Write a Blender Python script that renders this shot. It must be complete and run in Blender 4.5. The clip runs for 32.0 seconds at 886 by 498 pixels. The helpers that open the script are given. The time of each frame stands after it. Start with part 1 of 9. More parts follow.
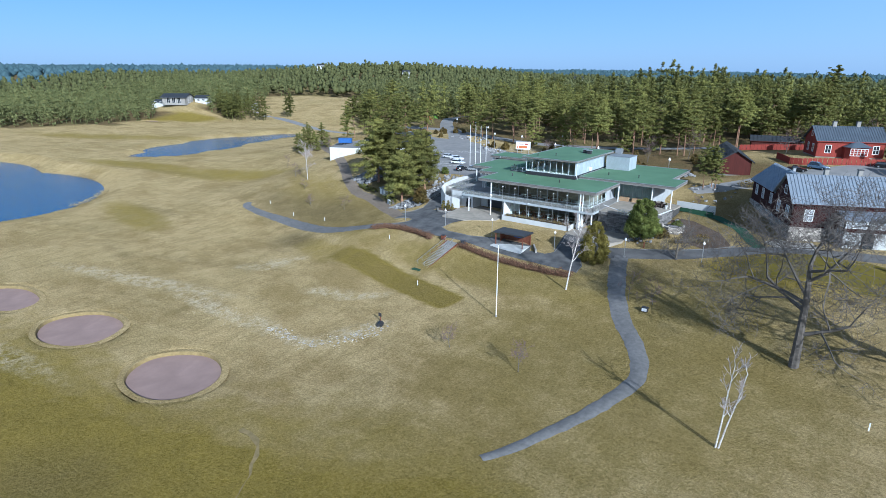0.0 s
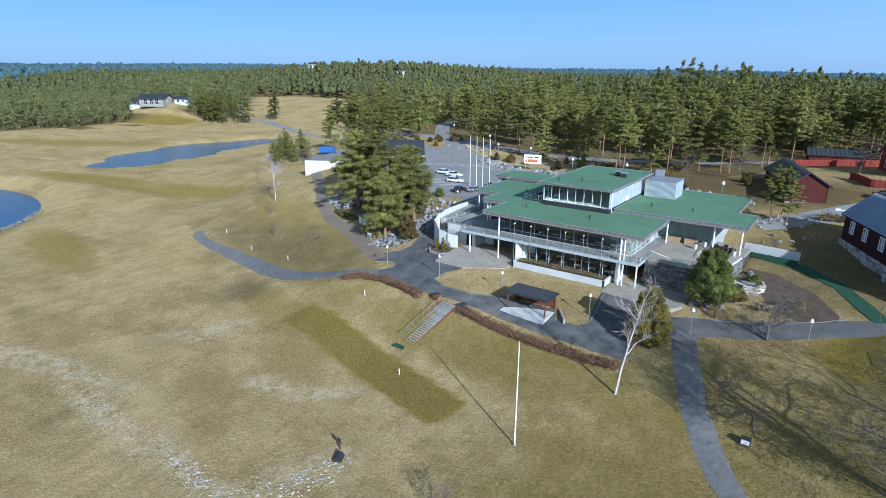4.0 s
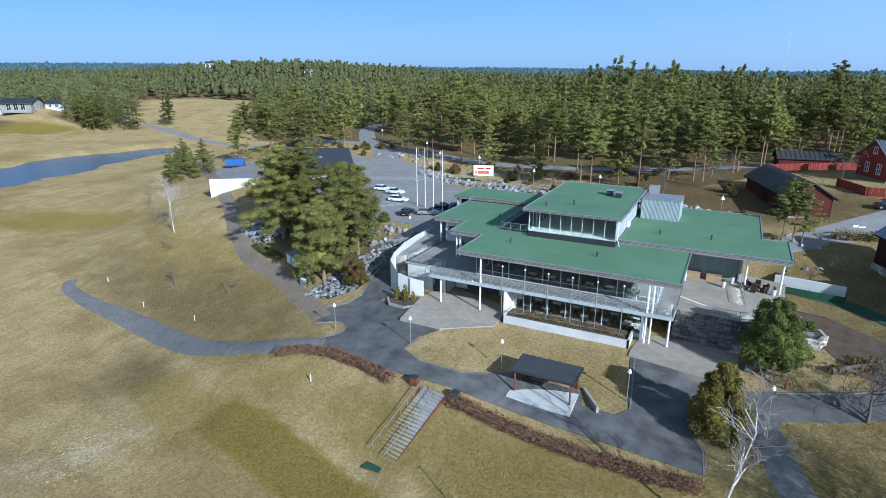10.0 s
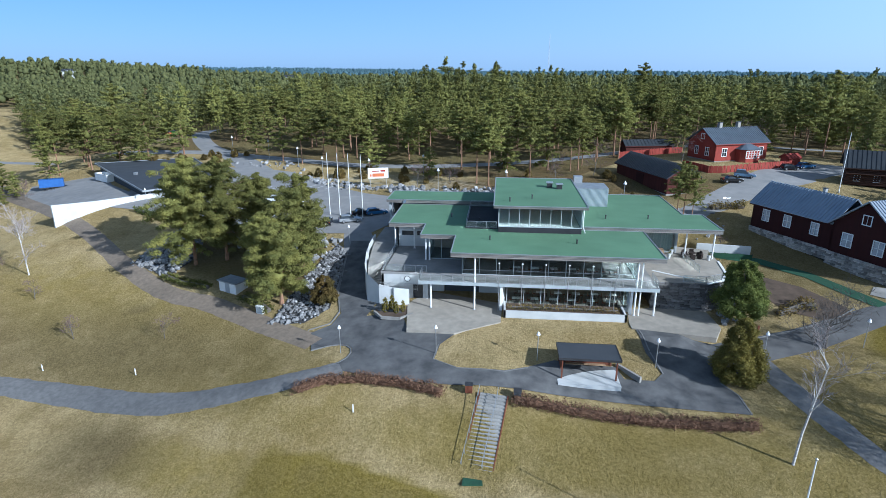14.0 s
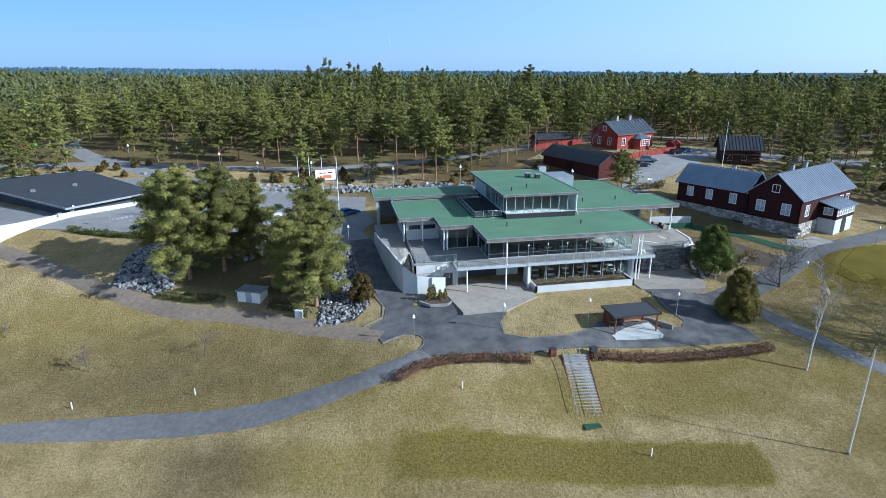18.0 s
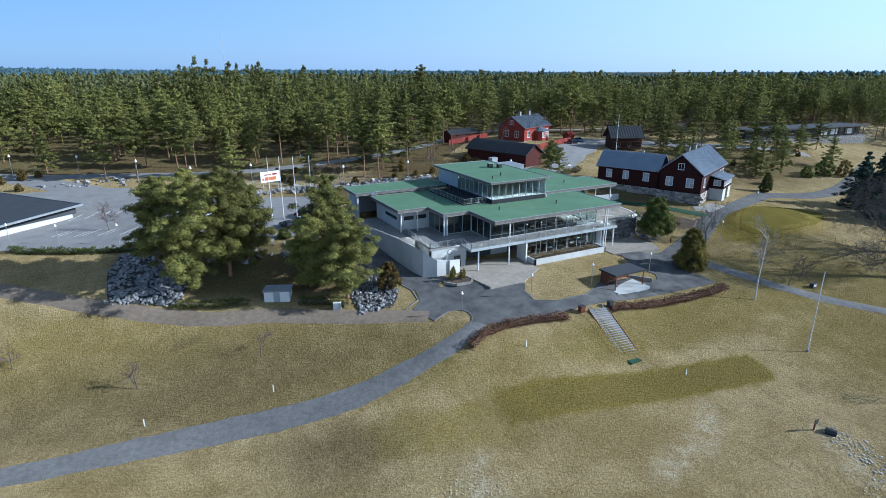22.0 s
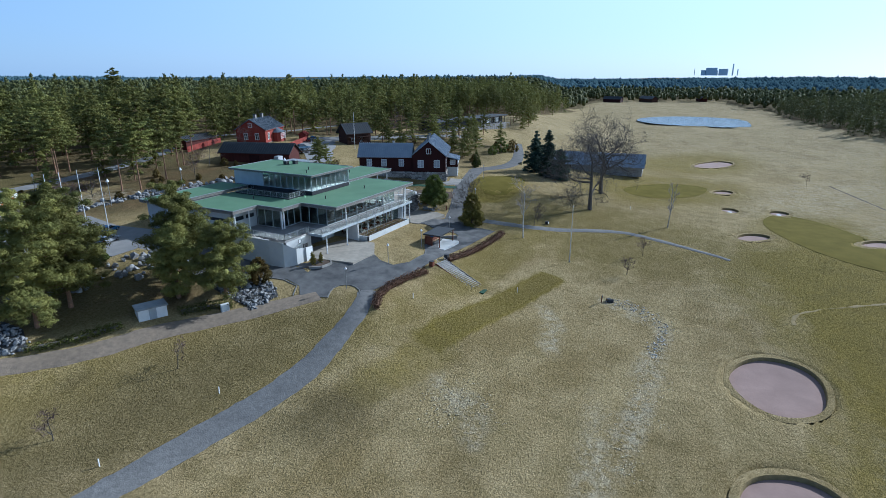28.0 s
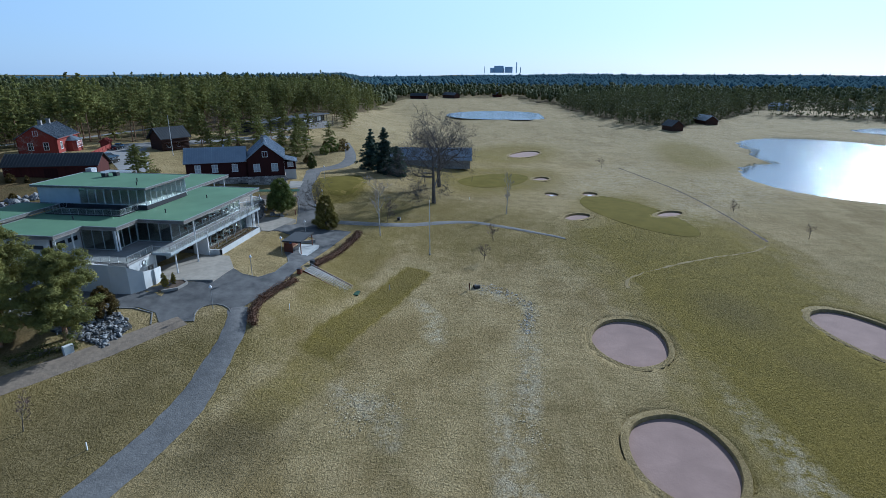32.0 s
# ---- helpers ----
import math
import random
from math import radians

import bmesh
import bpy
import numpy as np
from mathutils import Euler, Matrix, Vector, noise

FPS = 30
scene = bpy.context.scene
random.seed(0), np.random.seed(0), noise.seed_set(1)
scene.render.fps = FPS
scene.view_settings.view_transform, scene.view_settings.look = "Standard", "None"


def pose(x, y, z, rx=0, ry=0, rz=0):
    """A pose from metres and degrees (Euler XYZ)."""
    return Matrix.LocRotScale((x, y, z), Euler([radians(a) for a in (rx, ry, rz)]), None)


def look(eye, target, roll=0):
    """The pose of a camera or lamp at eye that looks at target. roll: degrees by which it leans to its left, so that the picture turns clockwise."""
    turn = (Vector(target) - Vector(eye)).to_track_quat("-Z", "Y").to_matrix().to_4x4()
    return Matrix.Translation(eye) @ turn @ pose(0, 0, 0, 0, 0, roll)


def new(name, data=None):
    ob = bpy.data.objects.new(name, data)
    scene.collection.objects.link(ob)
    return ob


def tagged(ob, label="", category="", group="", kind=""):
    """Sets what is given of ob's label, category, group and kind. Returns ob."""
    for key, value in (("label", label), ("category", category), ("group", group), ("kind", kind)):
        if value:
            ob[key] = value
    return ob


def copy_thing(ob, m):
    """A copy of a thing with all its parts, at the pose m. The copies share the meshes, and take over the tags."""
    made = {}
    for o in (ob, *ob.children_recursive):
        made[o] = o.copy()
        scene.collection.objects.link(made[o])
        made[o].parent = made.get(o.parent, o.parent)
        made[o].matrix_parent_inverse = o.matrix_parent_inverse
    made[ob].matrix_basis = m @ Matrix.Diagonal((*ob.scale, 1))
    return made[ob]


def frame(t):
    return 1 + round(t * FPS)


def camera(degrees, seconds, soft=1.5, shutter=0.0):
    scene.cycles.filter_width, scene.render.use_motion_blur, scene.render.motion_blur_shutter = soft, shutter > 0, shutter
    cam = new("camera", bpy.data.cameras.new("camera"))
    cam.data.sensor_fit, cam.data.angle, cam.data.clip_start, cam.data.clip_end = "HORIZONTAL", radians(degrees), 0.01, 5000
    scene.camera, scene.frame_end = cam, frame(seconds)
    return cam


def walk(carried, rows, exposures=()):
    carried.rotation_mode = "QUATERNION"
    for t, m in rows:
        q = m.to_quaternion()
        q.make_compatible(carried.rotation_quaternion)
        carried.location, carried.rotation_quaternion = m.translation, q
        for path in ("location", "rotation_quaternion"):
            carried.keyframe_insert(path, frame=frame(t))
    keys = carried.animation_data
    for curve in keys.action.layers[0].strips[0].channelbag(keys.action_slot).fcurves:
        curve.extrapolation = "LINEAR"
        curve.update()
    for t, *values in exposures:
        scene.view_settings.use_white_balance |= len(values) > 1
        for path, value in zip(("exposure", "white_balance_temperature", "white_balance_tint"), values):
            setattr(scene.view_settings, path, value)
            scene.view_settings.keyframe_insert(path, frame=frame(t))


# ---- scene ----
cam = camera(76.7, 32.0, soft=0.5)
PATH = [
    (0, (56.31, -107.62, 34.50), (27.74, -69.44, 19.45), 0.17),
    (0.5, (53.75, -104.01, 34.70), (25.27, -65.80, 19.57), 0.17),
    (1, (51.19, -100.55, 34.78), (22.71, -62.34, 19.63), 0.22),
    (1.5, (48.72, -97.05, 34.84), (20.25, -58.84, 19.70), 0.22),
    (2, (46.34, -93.72, 34.82), (17.88, -55.48, 19.71), 0.20),
    (2.5, (44.03, -90.39, 34.76), (15.57, -52.14, 19.68), 0.18),
    (4.5, (35.43, -78.53, 34.85), (7.26, -40.12, 19.66), 0.12),
    (5, (33.77, -76.09, 34.77), (6.63, -36.94, 19.60), -0.03),
    (5.5, (32.16, -73.61, 34.74), (6.92, -33.21, 19.54), -0.01),
    (6, (30.60, -71.05, 34.71), (6.34, -30.06, 19.50), -0.07),
    (6.5, (29.15, -68.66, 34.69), (5.21, -27.48, 19.49), -0.10),
    (7, (27.63, -66.73, 34.66), (3.93, -25.41, 19.47), -0.14),
    (7.5, (26.23, -65.16, 34.53), (2.78, -23.68, 19.38), -0.08),
    (8, (24.94, -64.06, 34.53), (1.65, -22.47, 19.42), -0.17),
    (8.5, (23.42, -63.35, 34.52), (0.27, -21.69, 19.40), -0.15),
    (9, (21.57, -63.17, 34.53), (-1.32, -21.38, 19.40), -0.13),
    (9.5, (19.29, -63.57, 34.56), (-3.21, -21.56, 19.43), -0.08),
    (10, (16.71, -64.53, 34.71), (-5.20, -22.24, 19.51), -0.06),
    (10.5, (13.56, -65.89, 34.77), (-7.47, -23.15, 19.58), 0.10),
    (11, (10.35, -67.14, 34.89), (-9.50, -23.84, 19.69), 0.10),
    (11.5, (7.23, -68.27, 34.94), (-10.93, -24.23, 19.72), 0.06),
    (12, (4.15, -69.14, 35.05), (-12.11, -24.39, 19.80), -0.09),
    (12.5, (0.97, -69.87, 35.10), (-12.84, -24.31, 19.83), -0.10),
    (13, (-2.17, -70.43, 35.06), (-13.58, -24.20, 19.82), -0.08),
    (13.5, (-5.42, -70.85, 35.00), (-12.81, -23.80, 19.79), -0.06),
    (14, (-9.13, -71.21, 34.99), (-14.09, -23.84, 19.78), -0.10),
    (14.5, (-12.80, -71.57, 34.98), (-16.21, -24.05, 19.82), -0.07),
    (16.5, (-27.06, -74.76, 35.23), (-25.46, -27.15, 20.03), -0.01),
    (17, (-30.64, -75.57, 35.32), (-26.34, -28.15, 20.07), -0.04),
    (17.5, (-34.19, -76.15, 35.45), (-26.90, -29.10, 20.17), -0.16),
    (18, (-37.78, -76.48, 35.45), (-28.80, -29.72, 20.21), -0.16),
    (18.5, (-41.26, -76.52, 35.34), (-30.61, -30.08, 20.16), -0.10),
    (19, (-44.80, -76.68, 35.33), (-32.79, -30.58, 20.15), -0.06),
    (19.5, (-48.44, -76.79, 35.42), (-34.98, -31.11, 20.19), -0.05),
    (20, (-52.24, -76.80, 35.47), (-36.85, -31.74, 20.20), -0.03),
    (20.5, (-56.02, -76.73, 35.58), (-38.91, -32.30, 20.30), -0.02),
    (21, (-59.70, -76.49, 35.74), (-40.82, -32.80, 20.40), -0.04),
    (21.5, (-63.38, -76.05, 35.85), (-42.73, -33.18, 20.49), -0.10),
    (22, (-67.04, -75.55, 35.89), (-44.88, -33.44, 20.53), -0.06),
    (22.5, (-70.79, -74.82, 35.91), (-47.22, -33.48, 20.57), 0.00),
    (23, (-74.52, -74.05, 35.79), (-49.57, -33.50, 20.52), 0.09),
    (23.5, (-78.16, -73.33, 35.64), (-51.67, -33.72, 20.47), 0.16),
    (24, (-81.72, -72.75, 35.58), (-54.06, -33.91, 20.52), 0.07),
    (24.5, (-84.97, -71.98, 35.56), (-56.18, -33.94, 20.58), 0.07),
    (26.5, (-95.64, -67.65, 35.69), (-58.12, -38.24, 20.64), 0.12),
    (27, (-97.47, -66.52, 35.61), (-57.84, -39.98, 20.60), 0.05),
    (27.5, (-98.77, -65.31, 35.53), (-57.64, -41.16, 20.54), 0.01),
    (28, (-99.83, -64.09, 35.44), (-57.48, -42.15, 20.45), -0.06),
    (28.5, (-101.06, -62.57, 35.41), (-57.32, -43.58, 20.38), -0.04),
    (29, (-102.27, -61.04, 35.39), (-57.44, -44.81, 20.32), -0.09),
    (29.5, (-103.16, -59.69, 35.44), (-57.68, -45.43, 20.34), -0.14),
    (30, (-103.70, -58.40, 35.46), (-57.73, -45.84, 20.35), -0.15),
    (30.5, (-104.12, -57.25, 35.51), (-57.73, -46.34, 20.39), -0.11),
    (31, (-104.19, -56.52, 35.63), (-57.46, -47.24, 20.46), -0.16),
    (31.5, (-103.77, -55.94, 35.69), (-56.77, -48.17, 20.49), -0.04),
    (32, (-102.74, -55.33, 35.70), (-55.58, -48.63, 20.50), -0.05),
]
walk(cam, [(t, look(eye, target, roll)) for t, eye, target, roll in PATH], exposures=[(0, 0.5, 5080, 7), (6, 0.46, 5080, 7), (13, 0.5, 5080, 7), (17, 0.58, 5080, 7), (20, 0.5, 5080, 7), (24, 0.4, 5080, 7), (28, 0.26, 5000, 6), (32, 0.06, 4900, 6)])

# ---------------------------------------------------------------- light
SUN_EL, SUN_AZ = radians(26.5), math.atan2(0.875, -0.485)   # azimuth clockwise from +y
world = bpy.data.worlds.new("sky")
scene.world = world
world.use_nodes = True
wn = world.node_tree
sky = wn.nodes.new("ShaderNodeTexSky")
sky.sky_type, sky.sun_disc = "NISHITA", False
sky.sun_elevation, sky.sun_rotation = SUN_EL, SUN_AZ
sky.air_density, sky.dust_density, sky.ozone_density = 1.0, 0.5, 3.0
wn.nodes["Background"].inputs[1].default_value = 0.07
tint = wn.nodes.new("ShaderNodeMix")
tint.data_type = "RGBA"
tint.inputs[0].default_value = 0.62
# clear spring blue that pales towards the sun and the horizon
geo = wn.nodes.new("ShaderNodeTexCoord")
dot = wn.nodes.new("ShaderNodeVectorMath")
dot.operation = "DOT_PRODUCT"
dot.inputs[1].default_value = (math.sin(SUN_AZ) * math.cos(SUN_EL), math.cos(SUN_AZ) * math.cos(SUN_EL), math.sin(SUN_EL))
wn.links.new(geo.outputs["Generated"], dot.inputs[0])
half = wn.nodes.new("ShaderNodeMapRange")
half.inputs[1].default_value = -1.0
wn.links.new(dot.outputs["Value"], half.inputs[0])
power = wn.nodes.new("ShaderNodeMath")
power.operation = "POWER"
power.inputs[1].default_value = 1.5
wn.links.new(half.outputs[0], power.inputs[0])
xyz = wn.nodes.new("ShaderNodeSeparateXYZ")
wn.links.new(geo.outputs["Generated"], xyz.inputs[0])
low = wn.nodes.new("ShaderNodeMapRange")
low.interpolation_type = "SMOOTHSTEP"
low.inputs[1].default_value, low.inputs[2].default_value, low.inputs[3].default_value, low.inputs[4].default_value = 0.0, 0.3, 0.38, 0.0
wn.links.new(xyz.outputs[2], low.inputs[0])
blue = wn.nodes.new("ShaderNodeMix")
blue.data_type = "RGBA"
blue.inputs[6].default_value, blue.inputs[7].default_value = (0.42, 2.8, 7.6, 1), (16.5, 18.2, 19.2, 1)
wn.links.new(power.outputs[0], blue.inputs[0])
paler = wn.nodes.new("ShaderNodeMix")
paler.data_type = "RGBA"
paler.inputs[7].default_value = (5.6, 8.2, 10.6, 1)
wn.links.new(low.outputs[0], paler.inputs[0])
wn.links.new(blue.outputs[2], paler.inputs[6])
wn.links.new(paler.outputs[2], tint.inputs[7])
wn.links.new(sky.outputs[0], tint.inputs[6])
# the zenith of a clear sky is darker than its rim
zenith = wn.nodes.new("ShaderNodeMapRange")
zenith.interpolation_type = "SMOOTHSTEP"
zenith.inputs[1].default_value, zenith.inputs[2].default_value, zenith.inputs[3].default_value, zenith.inputs[4].default_value = 0.22, 0.7, 1.0, 0.34
wn.links.new(xyz.outputs[2], zenith.inputs[0])
deep = wn.nodes.new("ShaderNodeVectorMath")
deep.operation = "SCALE"
wn.links.new(tint.outputs[2], deep.inputs[0])
wn.links.new(zenith.outputs[0], deep.inputs["Scale"])
wn.links.new(deep.outputs[0], wn.nodes["Background"].inputs[0])
sun_data = bpy.data.lights.new("sun", "SUN")
sun_data.energy, sun_data.angle, sun_data.color = 5.0, radians(0.53), (1.0, 0.94, 0.85)
sun = new("sun", sun_data)
sun.matrix_world = look((300 * math.sin(SUN_AZ), 300 * math.cos(SUN_AZ), 150), (0, 0, 0))
sun.rotation_euler = Vector((-math.sin(SUN_AZ) * math.cos(SUN_EL), -math.cos(SUN_AZ) * math.cos(SUN_EL), -math.sin(SUN_EL))).to_track_quat("-Z", "Y").to_euler()


# ---------------------------------------------------------------- materials
def mix_node(nt, fac, a, b, mode="MIX"):
    n = nt.nodes.new("ShaderNodeMix")
    n.data_type, n.blend_type = "RGBA", mode
    for sock, v in ((n.inputs[0], fac), (n.inputs[6], a), (n.inputs[7], b)):
        if hasattr(v, "is_linked"):
            nt.links.new(v, sock)
        elif isinstance(v, (int, float)):
            sock.default_value = v
        else:
            sock.default_value = (*v, 1) if len(v) == 3 else v
    return n.outputs[2]


def noise_node(nt, scale, detail=4, rough=0.55, coords="Object", stretch=None):
    tc = nt.nodes.new("ShaderNodeTexCoord")
    n = nt.nodes.new("ShaderNodeTexNoise")
    n.inputs["Scale"].default_value, n.inputs["Detail"].default_value, n.inputs["Roughness"].default_value = scale, detail, rough
    src = tc.outputs[coords]
    if stretch:
        mp = nt.nodes.new("ShaderNodeMapping")
        mp.inputs["Scale"].default_value = stretch
        nt.links.new(src, mp.inputs[0])
        src = mp.outputs[0]
    nt.links.new(src, n.inputs["Vector"])
    return n.outputs[0]


def ramp_node(nt, fac, lo, hi):
    n = nt.nodes.new("ShaderNodeMapRange")
    n.inputs[1].default_value, n.inputs[2].default_value = lo, hi
    nt.links.new(fac, n.inputs[0])
    return n.outputs[0]


def bump_node(nt, height, strength, dist):
    n = nt.nodes.new("ShaderNodeBump")
    n.inputs["Strength"].default_value, n.inputs["Distance"].default_value = strength, dist
    nt.links.new(height, n.inputs["Height"])
    return n.outputs[0]


def mat(name, a, b=None, scale=1.0, rough=0.8, metal=0.0, bump=0.0, bscale=None, grime=0.15, gscale=0.25, island=0.0, objrand=0.0, spec=0.3, stretch=None):
    m = bpy.data.materials.new(name)
    m.use_nodes = True
    nt = m.node_tree
    p = nt.nodes["Principled BSDF"]
    p.inputs["Roughness"].default_value, p.inputs["Metallic"].default_value = rough, metal
    p.inputs["Specular IOR Level"].default_value = spec
    b = b or tuple(v * 0.75 for v in a)
    n1 = noise_node(nt, scale, stretch=stretch)
    c = mix_node(nt, ramp_node(nt, n1, 0.3, 0.7), a, b)
    if grime:
        n2 = noise_node(nt, gscale, 3)
        c = mix_node(nt, ramp_node(nt, n2, 0.35, 0.75), c, mix_node(nt, grime, c, tuple(v * 0.35 for v in b)))
    for k, src in ((island, "island"), (objrand, "object")):
        if not k:
            continue
        src = nt.nodes.new("ShaderNodeNewGeometry").outputs["Random Per Island"] if src == "island" else nt.nodes.new("ShaderNodeObjectInfo").outputs["Random"]
        hsv = nt.nodes.new("ShaderNodeHueSaturation")
        mr = nt.nodes.new("ShaderNodeMapRange")
        mr.inputs[3].default_value, mr.inputs[4].default_value = 1 - k, 1 + k
        nt.links.new(src, mr.inputs[0])
        nt.links.new(mr.outputs[0], hsv.inputs["Value"])
        nt.links.new(c, hsv.inputs["Color"])
        c = hsv.outputs[0]
    nt.links.new(c, p.inputs["Base Color"])
    if bump:
        nb = noise_node(nt, bscale or scale * 4, 4)
        nt.links.new(bump_node(nt, nb, 0.8, bump), p.inputs["Normal"])
    return m


def foliage_mat(name, a, b, island=0.45):
    m = mat(name, a, b, scale=0.35, rough=0.75, grime=0.5, gscale=0.085, island=island, objrand=0.3, spec=0.15)
    nt = m.node_tree
    p = nt.nodes["Principled BSDF"]
    tr = nt.nodes.new("ShaderNodeBsdfTranslucent")
    src = p.inputs["Base Color"].links[0].from_socket
    nt.links.new(src, tr.inputs[0])
    mx = nt.nodes.new("ShaderNodeMixShader")
    mx.inputs[0].default_value = 0.24
    nt.links.new(p.outputs[0], mx.inputs[1])
    nt.links.new(tr.outputs[0], mx.inputs[2])
    nt.links.new(mx.outputs[0], nt.nodes["Material Output"].inputs[0])
    return m


def glass_mat(name, tint, rough=0.02):
    m = bpy.data.materials.new(name)
    m.use_nodes = True
    p = m.node_tree.nodes["Principled BSDF"]
    p.inputs["Base Color"].default_value = (*tint, 1)
    p.inputs["Roughness"].default_value = rough
    p.inputs["Transmission Weight"].default_value = 1.0
    p.inputs["IOR"].default_value = 1.45
    return m


def water_mat():
    m = bpy.data.materials.new("pond_water")
    m.use_nodes = True
    nt = m.node_tree
    p = nt.nodes["Principled BSDF"]
    p.inputs["Roughness"].default_value, p.inputs["Specular IOR Level"].default_value = 0.08, 0.5
    n = noise_node(nt, 0.03, 3)
    nt.links.new(mix_node(nt, n, (0.012, 0.045, 0.10), (0.02, 0.07, 0.14)), p.inputs["Base Color"])
    w = noise_node(nt, 0.9, 3, stretch=(1.0, 2.2, 1))
    nt.links.new(bump_node(nt, w, 0.9, 0.16), p.inputs["Normal"])
    return m


def grass_mat():
    """Dry spring grass; the ground's colour attribute says how green (r), how much forest litter (g) and how bleached (b) it is."""
    m = bpy.data.materials.new("dry_grass")
    m.use_nodes = True
    nt = m.node_tree
    p = nt.nodes["Principled BSDF"]
    p.inputs["Roughness"].default_value, p.inputs["Specular IOR Level"].default_value = 0.95, 0.05
    p.inputs["Diffuse Roughness"].default_value = 0.2
    at = nt.nodes.new("ShaderNodeVertexColor")
    at.layer_name = "cover"
    sep = nt.nodes.new("ShaderNodeSeparateColor")
    nt.links.new(at.outputs[0], sep.inputs[0])
    big, mid, fine = noise_node(nt, 0.03, 8, 0.66), noise_node(nt, 0.2, 8, 0.7), noise_node(nt, 3.0, 6, 0.8)
    streak = noise_node(nt, 0.16, 8, 0.74, stretch=(0.22, 1.0, 1.0))
    c = mix_node(nt, ramp_node(nt, mid, 0.34, 0.66), (0.56, 0.425, 0.215), (0.43, 0.315, 0.145))
    c = mix_node(nt, ramp_node(nt, big, 0.45, 0.62), c, mix_node(nt, 0.35, c, (0.25, 0.2, 0.075)))
    c = mix_node(nt, ramp_node(nt, streak, 0.5, 0.74), c, (0.575, 0.44, 0.225))
    # wind-laid swathes, drawn out across the slope
    swathe = noise_node(nt, 0.42, 6, 0.7, stretch=(1.0, 0.3, 1.0))
    c = mix_node(nt, ramp_node(nt, swathe, 0.49, 0.6), c, mix_node(nt, 0.4, c, (0.25, 0.19, 0.075)))

    def blend(sock, lo, hi, src, add=0.5):
        a = nt.nodes.new("ShaderNodeMath")
        a.operation = "MULTIPLY_ADD"
        nt.links.new(mid, a.inputs[0])
        a.inputs[1].default_value = add
        nt.links.new(sock, a.inputs[2])
        return ramp_node(nt, a.outputs[0], lo + add * 0.5, hi + add * 0.5)

    brown = noise_node(nt, 0.075, 6, 0.7, stretch=(0.6, 1.0, 1.0))
    c = mix_node(nt, ramp_node(nt, brown, 0.48, 0.62), c, mix_node(nt, 0.25, (0.29, 0.205, 0.08), c))
    green = mix_node(nt, ramp_node(nt, mid, 0.35, 0.65), (0.2, 0.148, 0.013), (0.275, 0.2, 0.022))
    c = mix_node(nt, blend(sep.outputs[0], 0.05, 0.55, mid), c, green)
    litter = mix_node(nt, ramp_node(nt, mid, 0.35, 0.65), (0.15, 0.085, 0.04), (0.075, 0.06, 0.028))
    litter = mix_node(nt, ramp_node(nt, big, 0.45, 0.6), litter, (0.13, 0.105, 0.04))
    c = mix_node(nt, blend(sep.outputs[1], 0.2, 0.8, mid), c, litter)
    bleach = nt.nodes.new("ShaderNodeMath")
    bleach.operation = "MULTIPLY"
    nt.links.new(blend(sep.outputs[2], 0.15, 0.9, mid, 1.0), bleach.inputs[0])
    nt.links.new(ramp_node(nt, noise_node(nt, 0.55, 6, 0.8), 0.42, 0.6), bleach.inputs[1])
    c = mix_node(nt, bleach.outputs[0], c, (0.68, 0.58, 0.41))
    tuft = noise_node(nt, 0.75, 5, 0.8)
    # cover alpha: darker ground, with some shade painted in
    c = mix_node(nt, blend(at.outputs[1], 0.1, 0.8, mid, 0.7), c, (0.10, 0.075, 0.035))
    c = mix_node(nt, ramp_node(nt, tuft, 0.36, 0.62), mix_node(nt, 0.16, c, (0.11, 0.088, 0.03)), c)
    c = mix_node(nt, ramp_node(nt, fine, 0.38, 0.62), mix_node(nt, 0.4, c, (0.07, 0.058, 0.02)), mix_node(nt, 0.12, c, (0.72, 0.58, 0.34)))
    grain = noise_node(nt, 9.0, 3, 0.7)
    c = mix_node(nt, ramp_node(nt, grain, 0.4, 0.62), mix_node(nt, 0.28, c, (0.07, 0.055, 0.015)), c)
    nt.links.new(c, p.inputs["Base Color"])
    rough_grass = nt.nodes.new("ShaderNodeMath")
    rough_grass.operation = "ADD"
    nt.links.new(fine, rough_grass.inputs[0])
    nt.links.new(tuft, rough_grass.inputs[1])
    nt.links.new(bump_node(nt, rough_grass.outputs[0], 1.0, 0.2), p.inputs["Normal"])
    return m


def asphalt_mat(name, a, b):
    return mat(name, a, b, scale=0.5, rough=0.9, bump=0.01, bscale=30, grime=0.25, gscale=0.12)


